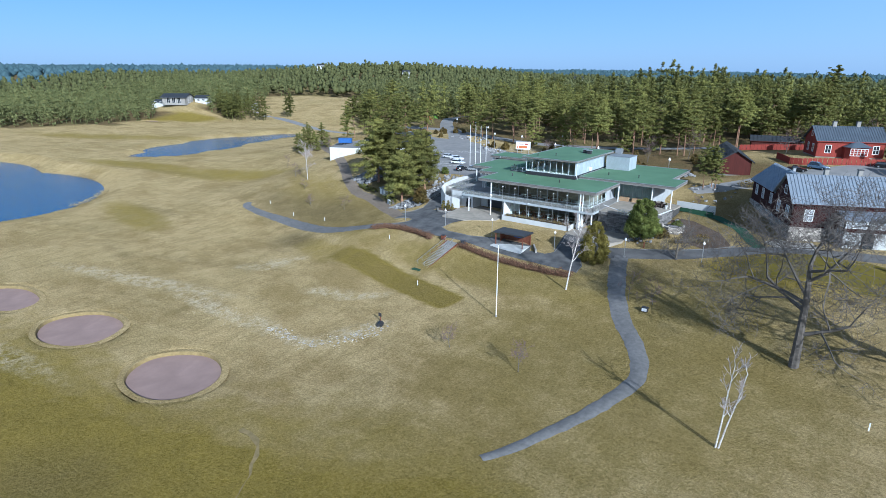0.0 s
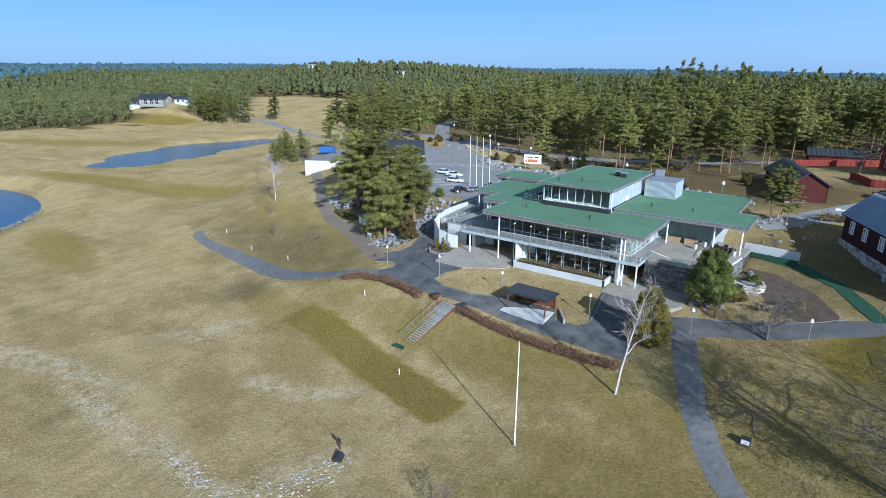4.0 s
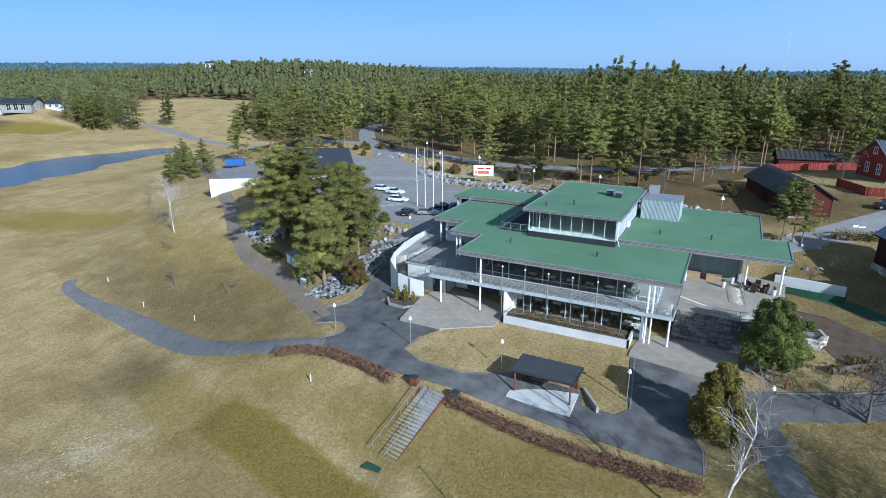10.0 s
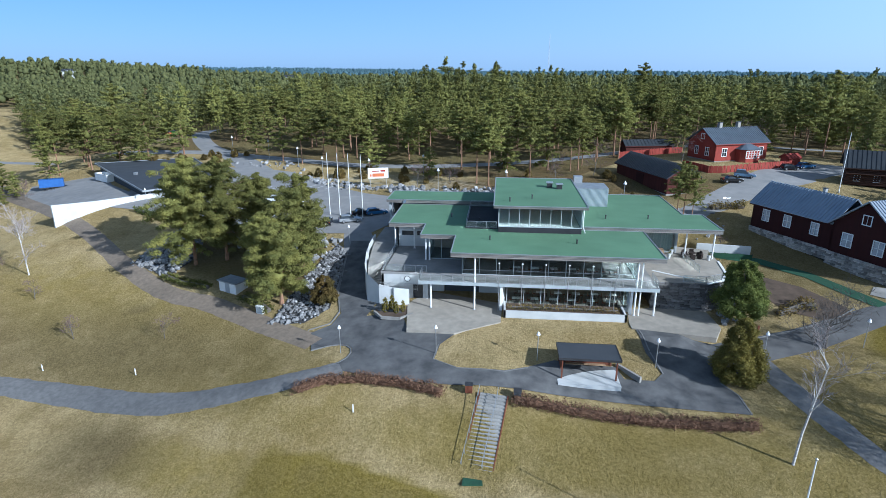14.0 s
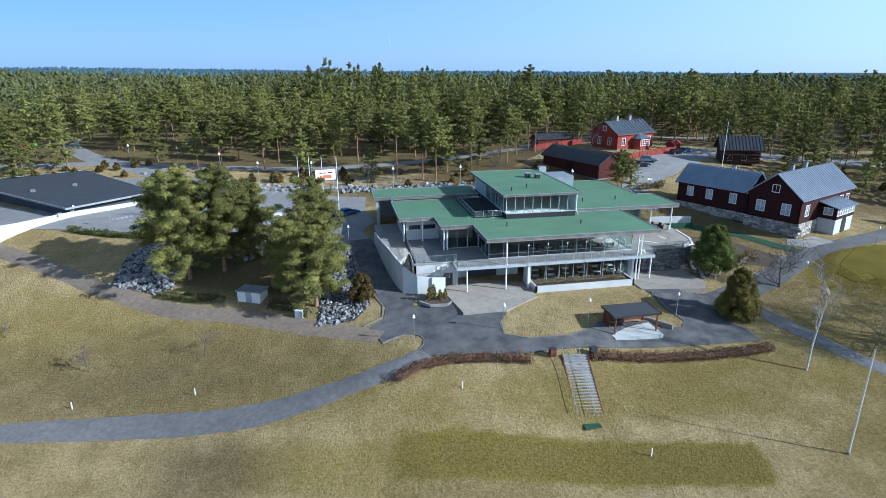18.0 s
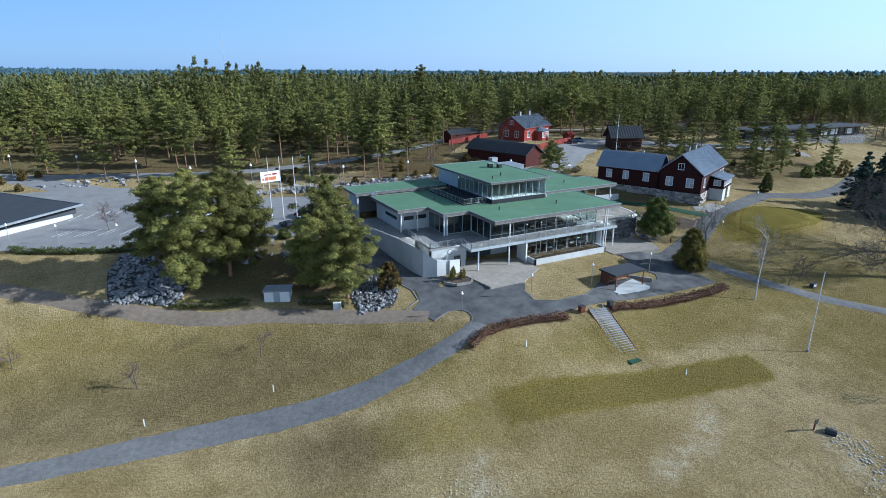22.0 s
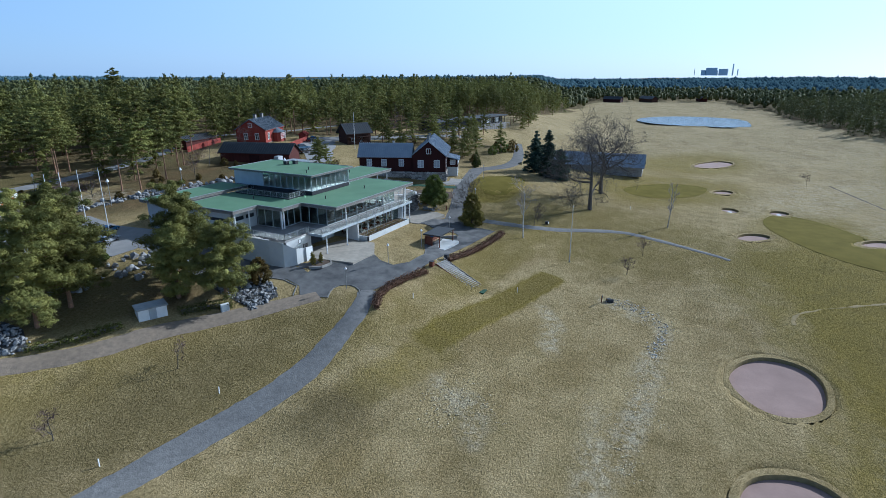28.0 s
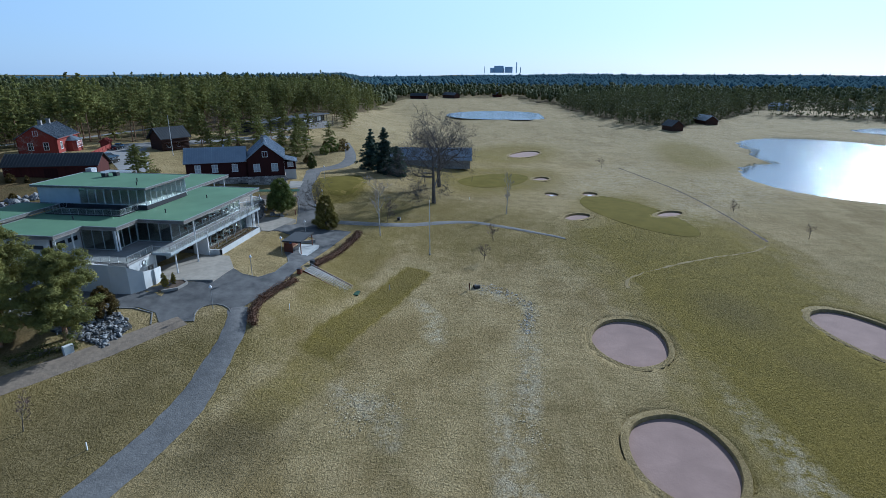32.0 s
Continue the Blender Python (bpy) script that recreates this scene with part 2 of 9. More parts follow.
M = {
    "grass": grass_mat(), "water": water_mat(),
    "asphalt": asphalt_mat("asphalt", (0.15, 0.147, 0.143), (0.066, 0.066, 0.067)),
    "old_asphalt": asphalt_mat("worn_asphalt", (0.28, 0.27, 0.255), (0.22, 0.215, 0.21)),
    "gravel": mat("gravel", (0.205, 0.198, 0.19), (0.14, 0.136, 0.131), scale=1.6, rough=0.95, bump=0.06, bscale=5, grime=0.4, gscale=0.16),
    "drive_asphalt": asphalt_mat("grey_drive_asphalt", (0.145, 0.14, 0.135), (0.095, 0.092, 0.09)),
    "terrace_floor": mat("grey_terrace_concrete", (0.31, 0.3, 0.285), (0.235, 0.23, 0.22), scale=0.6, rough=0.9, grime=0.3),
    # white base colour stands in for bright sky mirrored in puddles
    "puddle_white": mat("sky_white_puddle", (0.8, 0.82, 0.84), (0.7, 0.73, 0.76), scale=1, rough=0.25, grime=0),
    "straw": mat("bleached_straw", (0.5, 0.42, 0.27), (0.4, 0.33, 0.2), scale=2, rough=1, grime=0, island=0.3),
    "pale_stone": mat("sun_bleached_stone", (0.5, 0.47, 0.42), (0.3, 0.285, 0.26), scale=1.4, rough=0.9, grime=0.1, island=0.2),
    "road_gravel": mat("pale_road_gravel", (0.275, 0.215, 0.155), (0.18, 0.145, 0.11), scale=1.6, rough=0.95, bump=0.06, bscale=5, grime=0.35, gscale=0.16),
    "earth": mat("bare_earth", (0.12, 0.085, 0.06), (0.07, 0.05, 0.035), scale=0.8, rough=1, bump=0.05, bscale=6),
    "paver": mat("concrete_paver", (0.38, 0.34, 0.28), (0.29, 0.262, 0.22), scale=0.9, rough=0.9, grime=0.3, objrand=0.08),
    "kerb": mat("granite_kerb", (0.22, 0.215, 0.205), (0.15, 0.148, 0.142), scale=3, rough=0.9),
    "concrete": mat("pale_concrete", (0.33, 0.31, 0.28), (0.25, 0.238, 0.215), scale=0.6, rough=0.9, grime=0.3, bump=0.004),
    "plaster": mat("white_plaster", (0.58, 0.585, 0.57), (0.47, 0.48, 0.47), scale=0.4, rough=0.85, grime=0.12, bump=0.003),
    "grey_plaster": mat("grey_plaster", (0.42, 0.44, 0.45), (0.34, 0.36, 0.37), scale=0.4, rough=0.85),
    "roof_green": mat("green_roof_felt", (0.122, 0.222, 0.128), (0.1, 0.186, 0.106), scale=0.22, rough=0.8, grime=0.22, gscale=0.09, bump=0.004, bscale=20),
    "fascia": mat("weathered_timber_fascia", (0.30, 0.28, 0.25), (0.17, 0.155, 0.14), scale=2.5, rough=0.85, stretch=(0.15, 0.15, 3)),
    "flashing": mat("zinc_flashing", (0.36, 0.38, 0.39), (0.28, 0.3, 0.31), scale=1, rough=0.5, metal=0.5),
    "steel": mat("pale_painted_steel", (0.42, 0.46, 0.47), (0.35, 0.385, 0.395), scale=0.8, rough=0.5, grime=0.1),
    "steel_dark": mat("dark_steel", (0.05, 0.05, 0.055), (0.03, 0.03, 0.03), scale=1, rough=0.5),
    "galv": mat("galvanised_steel", (0.5, 0.51, 0.52), (0.4, 0.41, 0.42), scale=3, rough=0.45, metal=0.7),
    "white": mat("white_paint", (0.8, 0.8, 0.78), (0.72, 0.72, 0.7), scale=1, rough=0.5, grime=0.06),
    "corrug": mat("pale_corrugated_sheet", (0.52, 0.58, 0.62), (0.44, 0.5, 0.54), scale=0.5, rough=0.45, metal=0.3),
    "black": mat("black_felt", (0.022, 0.023, 0.026), (0.035, 0.036, 0.04), scale=0.5, rough=0.85),
    "dark_roof": mat("dark_grey_roofing", (0.045, 0.05, 0.058), (0.06, 0.065, 0.072), scale=0.3, rough=0.75, grime=0.2),
    "interior": mat("interior_wall", (0.32, 0.29, 0.25), (0.22, 0.2, 0.17), scale=0.3, rough=0.9),
    "curtain": mat("pale_curtain", (0.45, 0.52, 0.5), (0.3, 0.36, 0.36), scale=1.2, rough=0.9, stretch=(6, 6, 0.1)),
    "glass": glass_mat("window_glass", (0.80, 0.90, 0.88)),
    "rail_glass": glass_mat("railing_glass", (0.9, 0.96, 0.95)),
    "pane": mat("dark_window_pane", (0.02, 0.025, 0.03), (0.035, 0.04, 0.045), scale=0.6, rough=0.06, spec=0.7, grime=0),
    "pane_bright": mat("window_with_white_curtain", (0.5, 0.52, 0.54), (0.3, 0.32, 0.34), scale=0.8, rough=0.08, spec=0.7, grime=0),
    "stone": mat("grey_fieldstone", (0.5, 0.45, 0.385), (0.24, 0.22, 0.195), scale=1.4, rough=0.9, bump=0.02, objrand=0.5),
    "dark_stone": mat("dark_flat_stone", (0.20, 0.19, 0.18), (0.085, 0.082, 0.08), scale=1.4, rough=0.9, bump=0.02, objrand=0.5),
    "wicker": mat("dark_wicker", (0.05, 0.035, 0.028), (0.03, 0.022, 0.018), scale=6, rough=0.7, grime=0),
    "stone_joint": mat("stone_joint", (0.07, 0.068, 0.065), (0.05, 0.048, 0.045), scale=2, rough=1),
    "boulder": mat("pale_granite_boulder", (0.38, 0.375, 0.37), (0.17, 0.168, 0.166), scale=1.1, rough=0.9, bump=0.03, objrand=0.35),
    "red_wall": mat("bright_red_boards", (0.27, 0.048, 0.034), (0.21, 0.038, 0.027), scale=0.8, rough=0.85, stretch=(3, 3, 0.25)),
    "dark_red": mat("dark_red_boards", (0.042, 0.0095, 0.008), (0.03, 0.008, 0.007), scale=0.8, rough=0.9, stretch=(3, 3, 0.25)),
    "barn_red": mat("barn_red_boards", (0.085, 0.02, 0.015), (0.055, 0.014, 0.011), scale=0.8, rough=0.9, stretch=(3, 3, 0.25)),
    "log": mat("tarred_logs", (0.075, 0.035, 0.022), (0.04, 0.02, 0.014), scale=1, rough=0.9, stretch=(0.2, 0.2, 4)),
    "seam_roof": mat("blue_grey_seamed_metal", (0.33, 0.37, 0.425), (0.27, 0.31, 0.36), scale=0.4, rough=0.38, metal=0.45, grime=0.15),
    "seam_mid": mat("slate_grey_seamed_metal", (0.13, 0.155, 0.185), (0.10, 0.12, 0.145), scale=0.4, rough=0.45, metal=0.3, grime=0.15),
    "seam_dark": mat("charcoal_seamed_metal", (0.035, 0.04, 0.047), (0.05, 0.055, 0.06), scale=0.4, rough=0.5, metal=0.2),
    "brown_wood": mat("red_brown_stained_wood", (0.19, 0.065, 0.035), (0.13, 0.045, 0.025), scale=1.5, rough=0.7),
    "grey_wood": mat("silvered_wood", (0.34, 0.32, 0.29), (0.24, 0.225, 0.2), scale=1.5, rough=0.85, objrand=0.15, stretch=(1, 6, 1)),
    "pale_tread": mat("sun_bleached_treads", (0.37, 0.355, 0.33), (0.27, 0.26, 0.24), scale=1.5, rough=0.9, objrand=0.12, stretch=(6, 1, 1)),
    "wood": mat("light_wood", (0.42, 0.29, 0.17), (0.32, 0.21, 0.12), scale=1.5, rough=0.8),
    "sand": mat("pinkish_bunker_sand", (0.33, 0.23, 0.195), (0.27, 0.187, 0.158), scale=0.35, rough=1, grime=0.12, bump=0.02, bscale=3),
    "turf_lip": mat("bunker_turf_lip", (0.30, 0.225, 0.10), (0.2, 0.15, 0.065), scale=1.5, rough=1),
    "green_turf": mat("putting_green_turf", (0.15, 0.12, 0.026), (0.12, 0.098, 0.02), scale=0.25, rough=1.0, spec=0.03, grime=0.12, bump=0.01, bscale=10),
    "bark": mat("pine_bark", (0.36, 0.195, 0.11), (0.17, 0.115, 0.08), scale=2.5, rough=0.95, bump=0.03),
    "grey_bark": mat("grey_bark", (0.155, 0.135, 0.115), (0.10, 0.088, 0.075), scale=2.5, rough=0.95, bump=0.03),
    "birch_bark": mat("white_birch_bark", (0.72, 0.69, 0.64), (0.30, 0.27, 0.24), scale=3.5, rough=0.8, stretch=(1, 1, 2.5)),
    "twig": mat("bare_twigs", (0.15, 0.13, 0.115), (0.10, 0.088, 0.078), scale=2, rough=0.95, grime=0),
    "pale_twig": mat("pale_birch_twigs", (0.42, 0.37, 0.34), (0.27, 0.225, 0.205), scale=2, rough=0.9, grime=0),
    "birch_twig": mat("purple_birch_twigs", (0.19, 0.125, 0.115), (0.14, 0.095, 0.085), scale=2, rough=0.95, grime=0),
    "hedge": mat("red_brown_hedge_twigs", (0.19, 0.105, 0.062), (0.12, 0.068, 0.042), scale=1.5, rough=0.95, grime=0, island=0.4),
    "pine": foliage_mat("pine_needles", (0.255, 0.24, 0.062), (0.145, 0.16, 0.048), 0.14),
    "old_pine": foliage_mat("old_pine_needles", (0.28, 0.26, 0.068), (0.15, 0.16, 0.05), 0.16),
    # bluer than the near needles: a little distance haze in the colour
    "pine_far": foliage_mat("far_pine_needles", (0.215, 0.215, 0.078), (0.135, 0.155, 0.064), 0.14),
    # distance haze is put into the ridges' blue base colour
    "ridge": mat("haze_tinted_ridge", (0.085, 0.135, 0.15), (0.06, 0.105, 0.125), scale=0.02, rough=1.0, spec=0.0, grime=0.2, gscale=0.006),
    "spruce": foliage_mat("spruce_needles", (0.085, 0.125, 0.085), (0.05, 0.08, 0.058)),
    "thuja": foliage_mat("thuja_sprays", (0.26, 0.215, 0.05), (0.155, 0.135, 0.034), 0.3),
    "round_green": foliage_mat("dense_green_needles", (0.165, 0.185, 0.045), (0.1, 0.125, 0.032), 0.3),
    "brown_bush": foliage_mat("brown_green_juniper", (0.21, 0.14, 0.045), (0.13, 0.11, 0.036)),
    "low_juniper": foliage_mat("yellow_green_juniper", (0.21, 0.205, 0.05), (0.12, 0.13, 0.036)),
    "reed": mat("dry_reed", (0.33, 0.26, 0.13), (0.22, 0.17, 0.08), scale=2, rough=1, grime=0, island=0.3),
    "car_white": mat("white_car_paint", (0.75, 0.76, 0.77), (0.7, 0.71, 0.72), scale=0.5, rough=0.15, spec=0.6, grime=0.03),
    "car_silver": mat("silver_car_paint", (0.5, 0.52, 0.54), (0.46, 0.48, 0.5), scale=0.5, rough=0.25, metal=0.6, grime=0.03),
    "car_blue": mat("blue_car_paint", (0.06, 0.17, 0.36), (0.05, 0.15, 0.32), scale=0.5, rough=0.2, metal=0.3, grime=0.03),
    "car_ltblue": mat("light_blue_car_paint", (0.22, 0.33, 0.46), (0.2, 0.3, 0.42), scale=0.5, rough=0.25, metal=0.4, grime=0.03),
    "car_black": mat("black_car_paint", (0.012, 0.013, 0.016), (0.016, 0.017, 0.02), scale=0.5, rough=0.15, spec=0.6, grime=0),
    "tyre": mat("tyre_rubber", (0.02, 0.02, 0.02), (0.03, 0.03, 0.03), scale=3, rough=0.9, grime=0),
    "alloy": mat("alloy_rim", (0.5, 0.5, 0.52), (0.4, 0.4, 0.42), scale=3, rough=0.35, metal=0.8, grime=0),
    "lamp_white": mat("opal_lamp_cone", (0.8, 0.8, 0.8), (0.75, 0.75, 0.75), scale=3, rough=0.4, grime=0),
    "tail": mat("red_lamp_glass", (0.35, 0.02, 0.015), (0.3, 0.02, 0.01), scale=3, rough=0.2, grime=0),
    "sign_orange": mat("orange_sign_print", (0.62, 0.2, 0.07), (0.5, 0.14, 0.06), scale=0.6, rough=0.5, grime=0),
    "lime": mat("lime_green_paint", (0.2, 0.5, 0.08), (0.17, 0.42, 0.07), scale=0.8, rough=0.5),
    "tarp": mat("blue_tarpaulin", (0.04, 0.12, 0.34), (0.03, 0.09, 0.28), scale=0.8, rough=0.5),
    "line": mat("road_marking", (0.62, 0.62, 0.6), (0.45, 0.45, 0.44), scale=1.5, rough=0.8),
    "green_mat": mat("green_turf_mat", (0.03, 0.085, 0.045), (0.022, 0.06, 0.035), scale=2, rough=0.9),
    # pale blue that includes the haze over three kilometres
    "plant": mat("haze_tinted_sheet", (0.6, 0.7, 0.8), (0.54, 0.64, 0.74), scale=0.02, rough=0.7, grime=0),
}
GLASSY = ("glass", "rail_glass")


# ---------------------------------------------------------------- building blocks
def box(bm, x0, x1, y0, y1, z0, z1):
    v = [bm.verts.new((x, y, z)) for z in (z0, z1) for x, y in ((x0, y0), (x1, y0), (x1, y1), (x0, y1))]
    for f in ((3, 2, 1, 0), (4, 5, 6, 7), (0, 1, 5, 4), (1, 2, 6, 5), (2, 3, 7, 6), (3, 0, 4, 7)):
        bm.faces.new([v[i] for i in f])
    return bm


def boxes(*dims):
    bm = bmesh.new()
    for d in dims:
        box(bm, *d)
    return bm


def beam(bm, p, q, w, h=None):
    """A bar of width w and height h between two points."""
    p, q = Vector(p), Vector(q)
    d = (q - p).normalized()
    side = d.cross(Vector((0, 0, 1)))
    side = side.normalized() if side.length > 1e-4 else Vector((1, 0, 0))
    up = side.cross(d)
    s, u = side * w / 2, up * (h or w) / 2
    a = [bm.verts.new(c + e) for c in (p, q) for e in (-s - u, s - u, s + u, -s + u)]
    for f in ((0, 1, 2, 3), (7, 6, 5, 4), (0, 4, 5, 1), (1, 5, 6, 2), (2, 6, 7, 3), (3, 7, 4, 0)):
        bm.faces.new([a[i] for i in f])
    return bm


def tube(bm, pts, radii, n=8, cap=True):
    """A round tapered tube along points."""
    rings = []
    for i, p in enumerate(pts):
        p = Vector(p)
        d = (Vector(pts[min(i + 1, len(pts) - 1)]) - Vector(pts[max(i - 1, 0)])).normalized()
        a = d.orthogonal().normalized()
        b = d.cross(a)
        rings.append([bm.verts.new(p + (a * math.cos(k * 2 * math.pi / n) + b * math.sin(k * 2 * math.pi / n)) * radii[i]) for k in range(n)])
    for r, s in zip(rings, rings[1:]):
        for k in range(n):
            bm.faces.new((r[k], r[(k + 1) % n], s[(k + 1) % n], s[k]))
    if cap:
        bm.faces.new(rings[0][::-1])
        bm.faces.new(rings[-1])
    return bm


def prism(bm, poly, z0, z1):
    lo, hi = [bm.verts.new((x, y, z0)) for x, y in poly], [bm.verts.new((x, y, z1)) for x, y in poly]
    n = len(poly)
    bm.faces.new(lo[::-1])
    bm.faces.new(hi)
    for i in range(n):
        bm.faces.new((lo[i], lo[(i + 1) % n], hi[(i + 1) % n], hi[i]))
    bmesh.ops.recalc_face_normals(bm, faces=bm.faces)
    return bm


def wall_run(bm, p, q, z0, z1, th, ops=()):
    """A wall from p to q (plan), its thickness to the left of the way, with openings (u0, u1, z0, z1) through it."""
    p, q = Vector((*p, 0)), Vector((*q, 0))
    d = (q - p).normalized()
    n = Vector((-d.y, d.x, 0)) * th
    us = sorted({0.0, (q - p).length, *[u for o in ops for u in o[:2]]})
    for a, b in zip(us, us[1:]):
        spans, m = [(z0, z1)], (a + b) / 2
        for o in ops:
            if o[0] < m < o[1]:
                spans = [s for lo, hi in spans for s in ((lo, min(hi, o[2])), (max(lo, o[3]), hi)) if s[1] - s[0] > 1e-3]
        for lo, hi in spans:
            c = [p + d * a, p + d * b, p + d * b + n, p + d * a + n]
            v = [bm.verts.new((k.x, k.y, z)) for z in (lo, hi) for k in c]
            for f in ((3, 2, 1, 0), (4, 5, 6, 7), (0, 1, 5, 4), (1, 2, 6, 5), (2, 3, 7, 6), (3, 0, 4, 7)):
                bm.faces.new([v[i] for i in f])
    return bm


def to_mesh(name, bm, material, smooth=False):
    me = bpy.data.meshes.new(name)
    bm.to_mesh(me)
    bm.free()
    me.materials.append(M[material])
    if smooth:
        me.shade_smooth()
    return me


def part(name, bm, material, parent, label="", smooth=False, m=None):
    ob = new(name, bm if isinstance(bm, bpy.types.Mesh) else to_mesh(name, bm, material, smooth))
    ob.parent = parent
    if m is not None:
        ob.matrix_basis = m
    if material in GLASSY:
        ob.visible_shadow = False
    return tagged(ob, label)


def thing(name, label, category, loc=(0, 0, 0), rz=0.0, group="", kind=""):
    ob = new(name)
    ob.matrix_basis = pose(*loc, 0, 0, rz)
    return tagged(ob, label, category, group, kind)


def solid(name, bm, material, label="", category="", kind="", smooth=False, loc=(0, 0, 0), rz=0.0, group=""):
    ob = new(name, bm if isinstance(bm, bpy.types.Mesh) else to_mesh(name, bm, material, smooth))
    ob.matrix_basis = pose(*loc, 0, 0, rz)
    return tagged(ob, label, category, group, kind)


def array_mesh(name, verts, faces, material):
    me = bpy.data.meshes.new(name)
    verts = np.asarray(verts, np.float32)
    faces = np.asarray(faces, np.int32)
    k = faces.shape[1]
    me.vertices.add(len(verts))
    me.vertices.foreach_set("co", verts.ravel())
    me.loops.add(faces.size)
    me.loops.foreach_set("vertex_index", faces.ravel())
    me.polygons.add(len(faces))
    me.polygons.foreach_set("loop_start", np.arange(0, faces.size, k, dtype=np.int32))
    me.polygons.foreach_set("loop_total", np.full(len(faces), k, np.int32))
    me.update(calc_edges=True)
    me.materials.append(M[material])
    return me


# ---------------------------------------------------------------- the lie of the land
FAIRWAY = [(13, -36, -3.2), (-2, -47, -4.6), (-16, -74, -6.6), (-46, -75, -7.0), (84, -70, -3.4), (54, -30, -0.9), (-63, -15, -5.6), (-92, -9, -5.2), (-160, -20, -8.0),
           (40, -88, -3.0), (60, -125, -5.0), (140, -110, -4.5), (-100, -62, -7.5), (-32, -45, -5.6), (130, -30, -1.0), (-30, -110, -6.0), (-130, 20, -5.5)]
BANK = [(-11, -26, -3.0), (20, -23, -1.0), (-45, -14, -2.6), (-72, -1, -3.6), (-94, 16, -0.6), (-54, 8, 0.7), (-42, 3, 0.6), (-105, 36, 2.4), (-33, -24, -3.0), (-130, 52, 1.0), (-75, 17, 0.8), (36, -42, -2.2), (40, -20, -0.2)]
UPLAND = [(-9, -17, 0.5), (18, -17.5, -0.3), (-31, -16, 0.1), (-28, -9, 0.6), (0, -12, 0.45), (24, 2, 2.1), (19, -11, 0.5), (31, 0, 2.0), (-21, -5, 1.6), (50, 8, 4.4), (38, 34, 6.4), (33, 55, 9.4),
          (46, 78, 12.2), (72, 64, 10.6), (134, 60, 9.0), (80, -8, 2.2), (80, 15, 3.9), (52, -14, 2.0), (62, -2, 3.4)]
REAR = [(-36, 44, 5.4), (-46, 50, 5.2), (-80, 60, 4.6), (-38, 69, 6.6), (-115, 122, 8.0), (0, 50, 7.2), (22, 48, 8.0), (-100, 45, 4.6), (-165, 90, -1.0), (-70, 40, 4.9), (-52, 34, 5.0), (0, 130, 10), (100, 130, 11), (-130, 85, 4.6), (-31, 30, 5.4), (-31, 12, 2.8)]
_A = np.array(FAIRWAY + BANK + UPLAND + REAR, float)
_K = np.sqrt(((_A[:, None, :2] - _A[None, :, :2]) ** 2).sum(-1) + 36.0)
_P = np.c_[np.ones(len(_A)), _A[:, :2] / 100]
_S = np.linalg.solve(np.block([[_K + np.eye(len(_A)) * -0.3, _P], [_P.T, np.zeros((3, 3))]]), np.r_[_A[:, 2], 0, 0, 0])


def smooth01(v, a, b):
    t = np.clip((np.asarray(v, float) - a) / (b - a), 0, 1)
    return t * t * (3 - 2 * t)


def wavy(x, y, s, k):
    return np.sin(x / s + k) * np.cos(y / s * 1.13 + 2 * k) + 0.6 * np.sin((x + y) / s * 1.7 + 3 * k) * np.cos((x - y) / s * 1.4 + k)


POND_W = [(-205, -52, 58, 43), (-262, -52, 60, 40)]     # long pond on the west fairway: x, y, half axes
POND_NW = [(-238, 42, 17, 18), (-252, 66, 24, 27), (-264, 98, 22, 30), (-262, 130, 16, 22)]
POND_E = [(234, -222, 50, 44), (135, -187, 45, 42), (186, -224, 66, 55)]
POND_FAR = [(450, -28, 50, 44), (420, -52, 24, 22)]
POND_SE = [(600, -450, 40, 40), (330, -330, 30, 45)]


def blob(x, y, lobes):
    """Signed size inside a set of ovals: above 0 inside."""
    out = np.full(np.shape(x), -9.0)
    for cx, cy, a, b in lobes:
        out = np.maximum(out, 1 - np.hypot((x - cx) / a, (y - cy) / b))
    return out


WATER = [(POND_W, -8.9), (POND_NW, -7.4), (POND_E, -6.0), (POND_FAR, -5.2), (POND_SE, -5.6)]


BUNKERS = [(-16.6, -74.0, 7.9, 6.1, 0), (-44.8, -75.3, 8.2, 6.0, 8), (-72, -77.5, 9, 4.5, 0), (-12, -114, 12, 6.5, 22), (109, -62.5, 4.5, 2.6, -30), (81, -65.2, 3.0, 2.4, 0), (86, -78, 3.4, 2.4, -20), (51.5, -71, 4.6, 2.8, -40), (62, -98, 6, 2.4, -40), (190, -56, 17, 6, -20), (-420, 132, 16, 4, 20)]


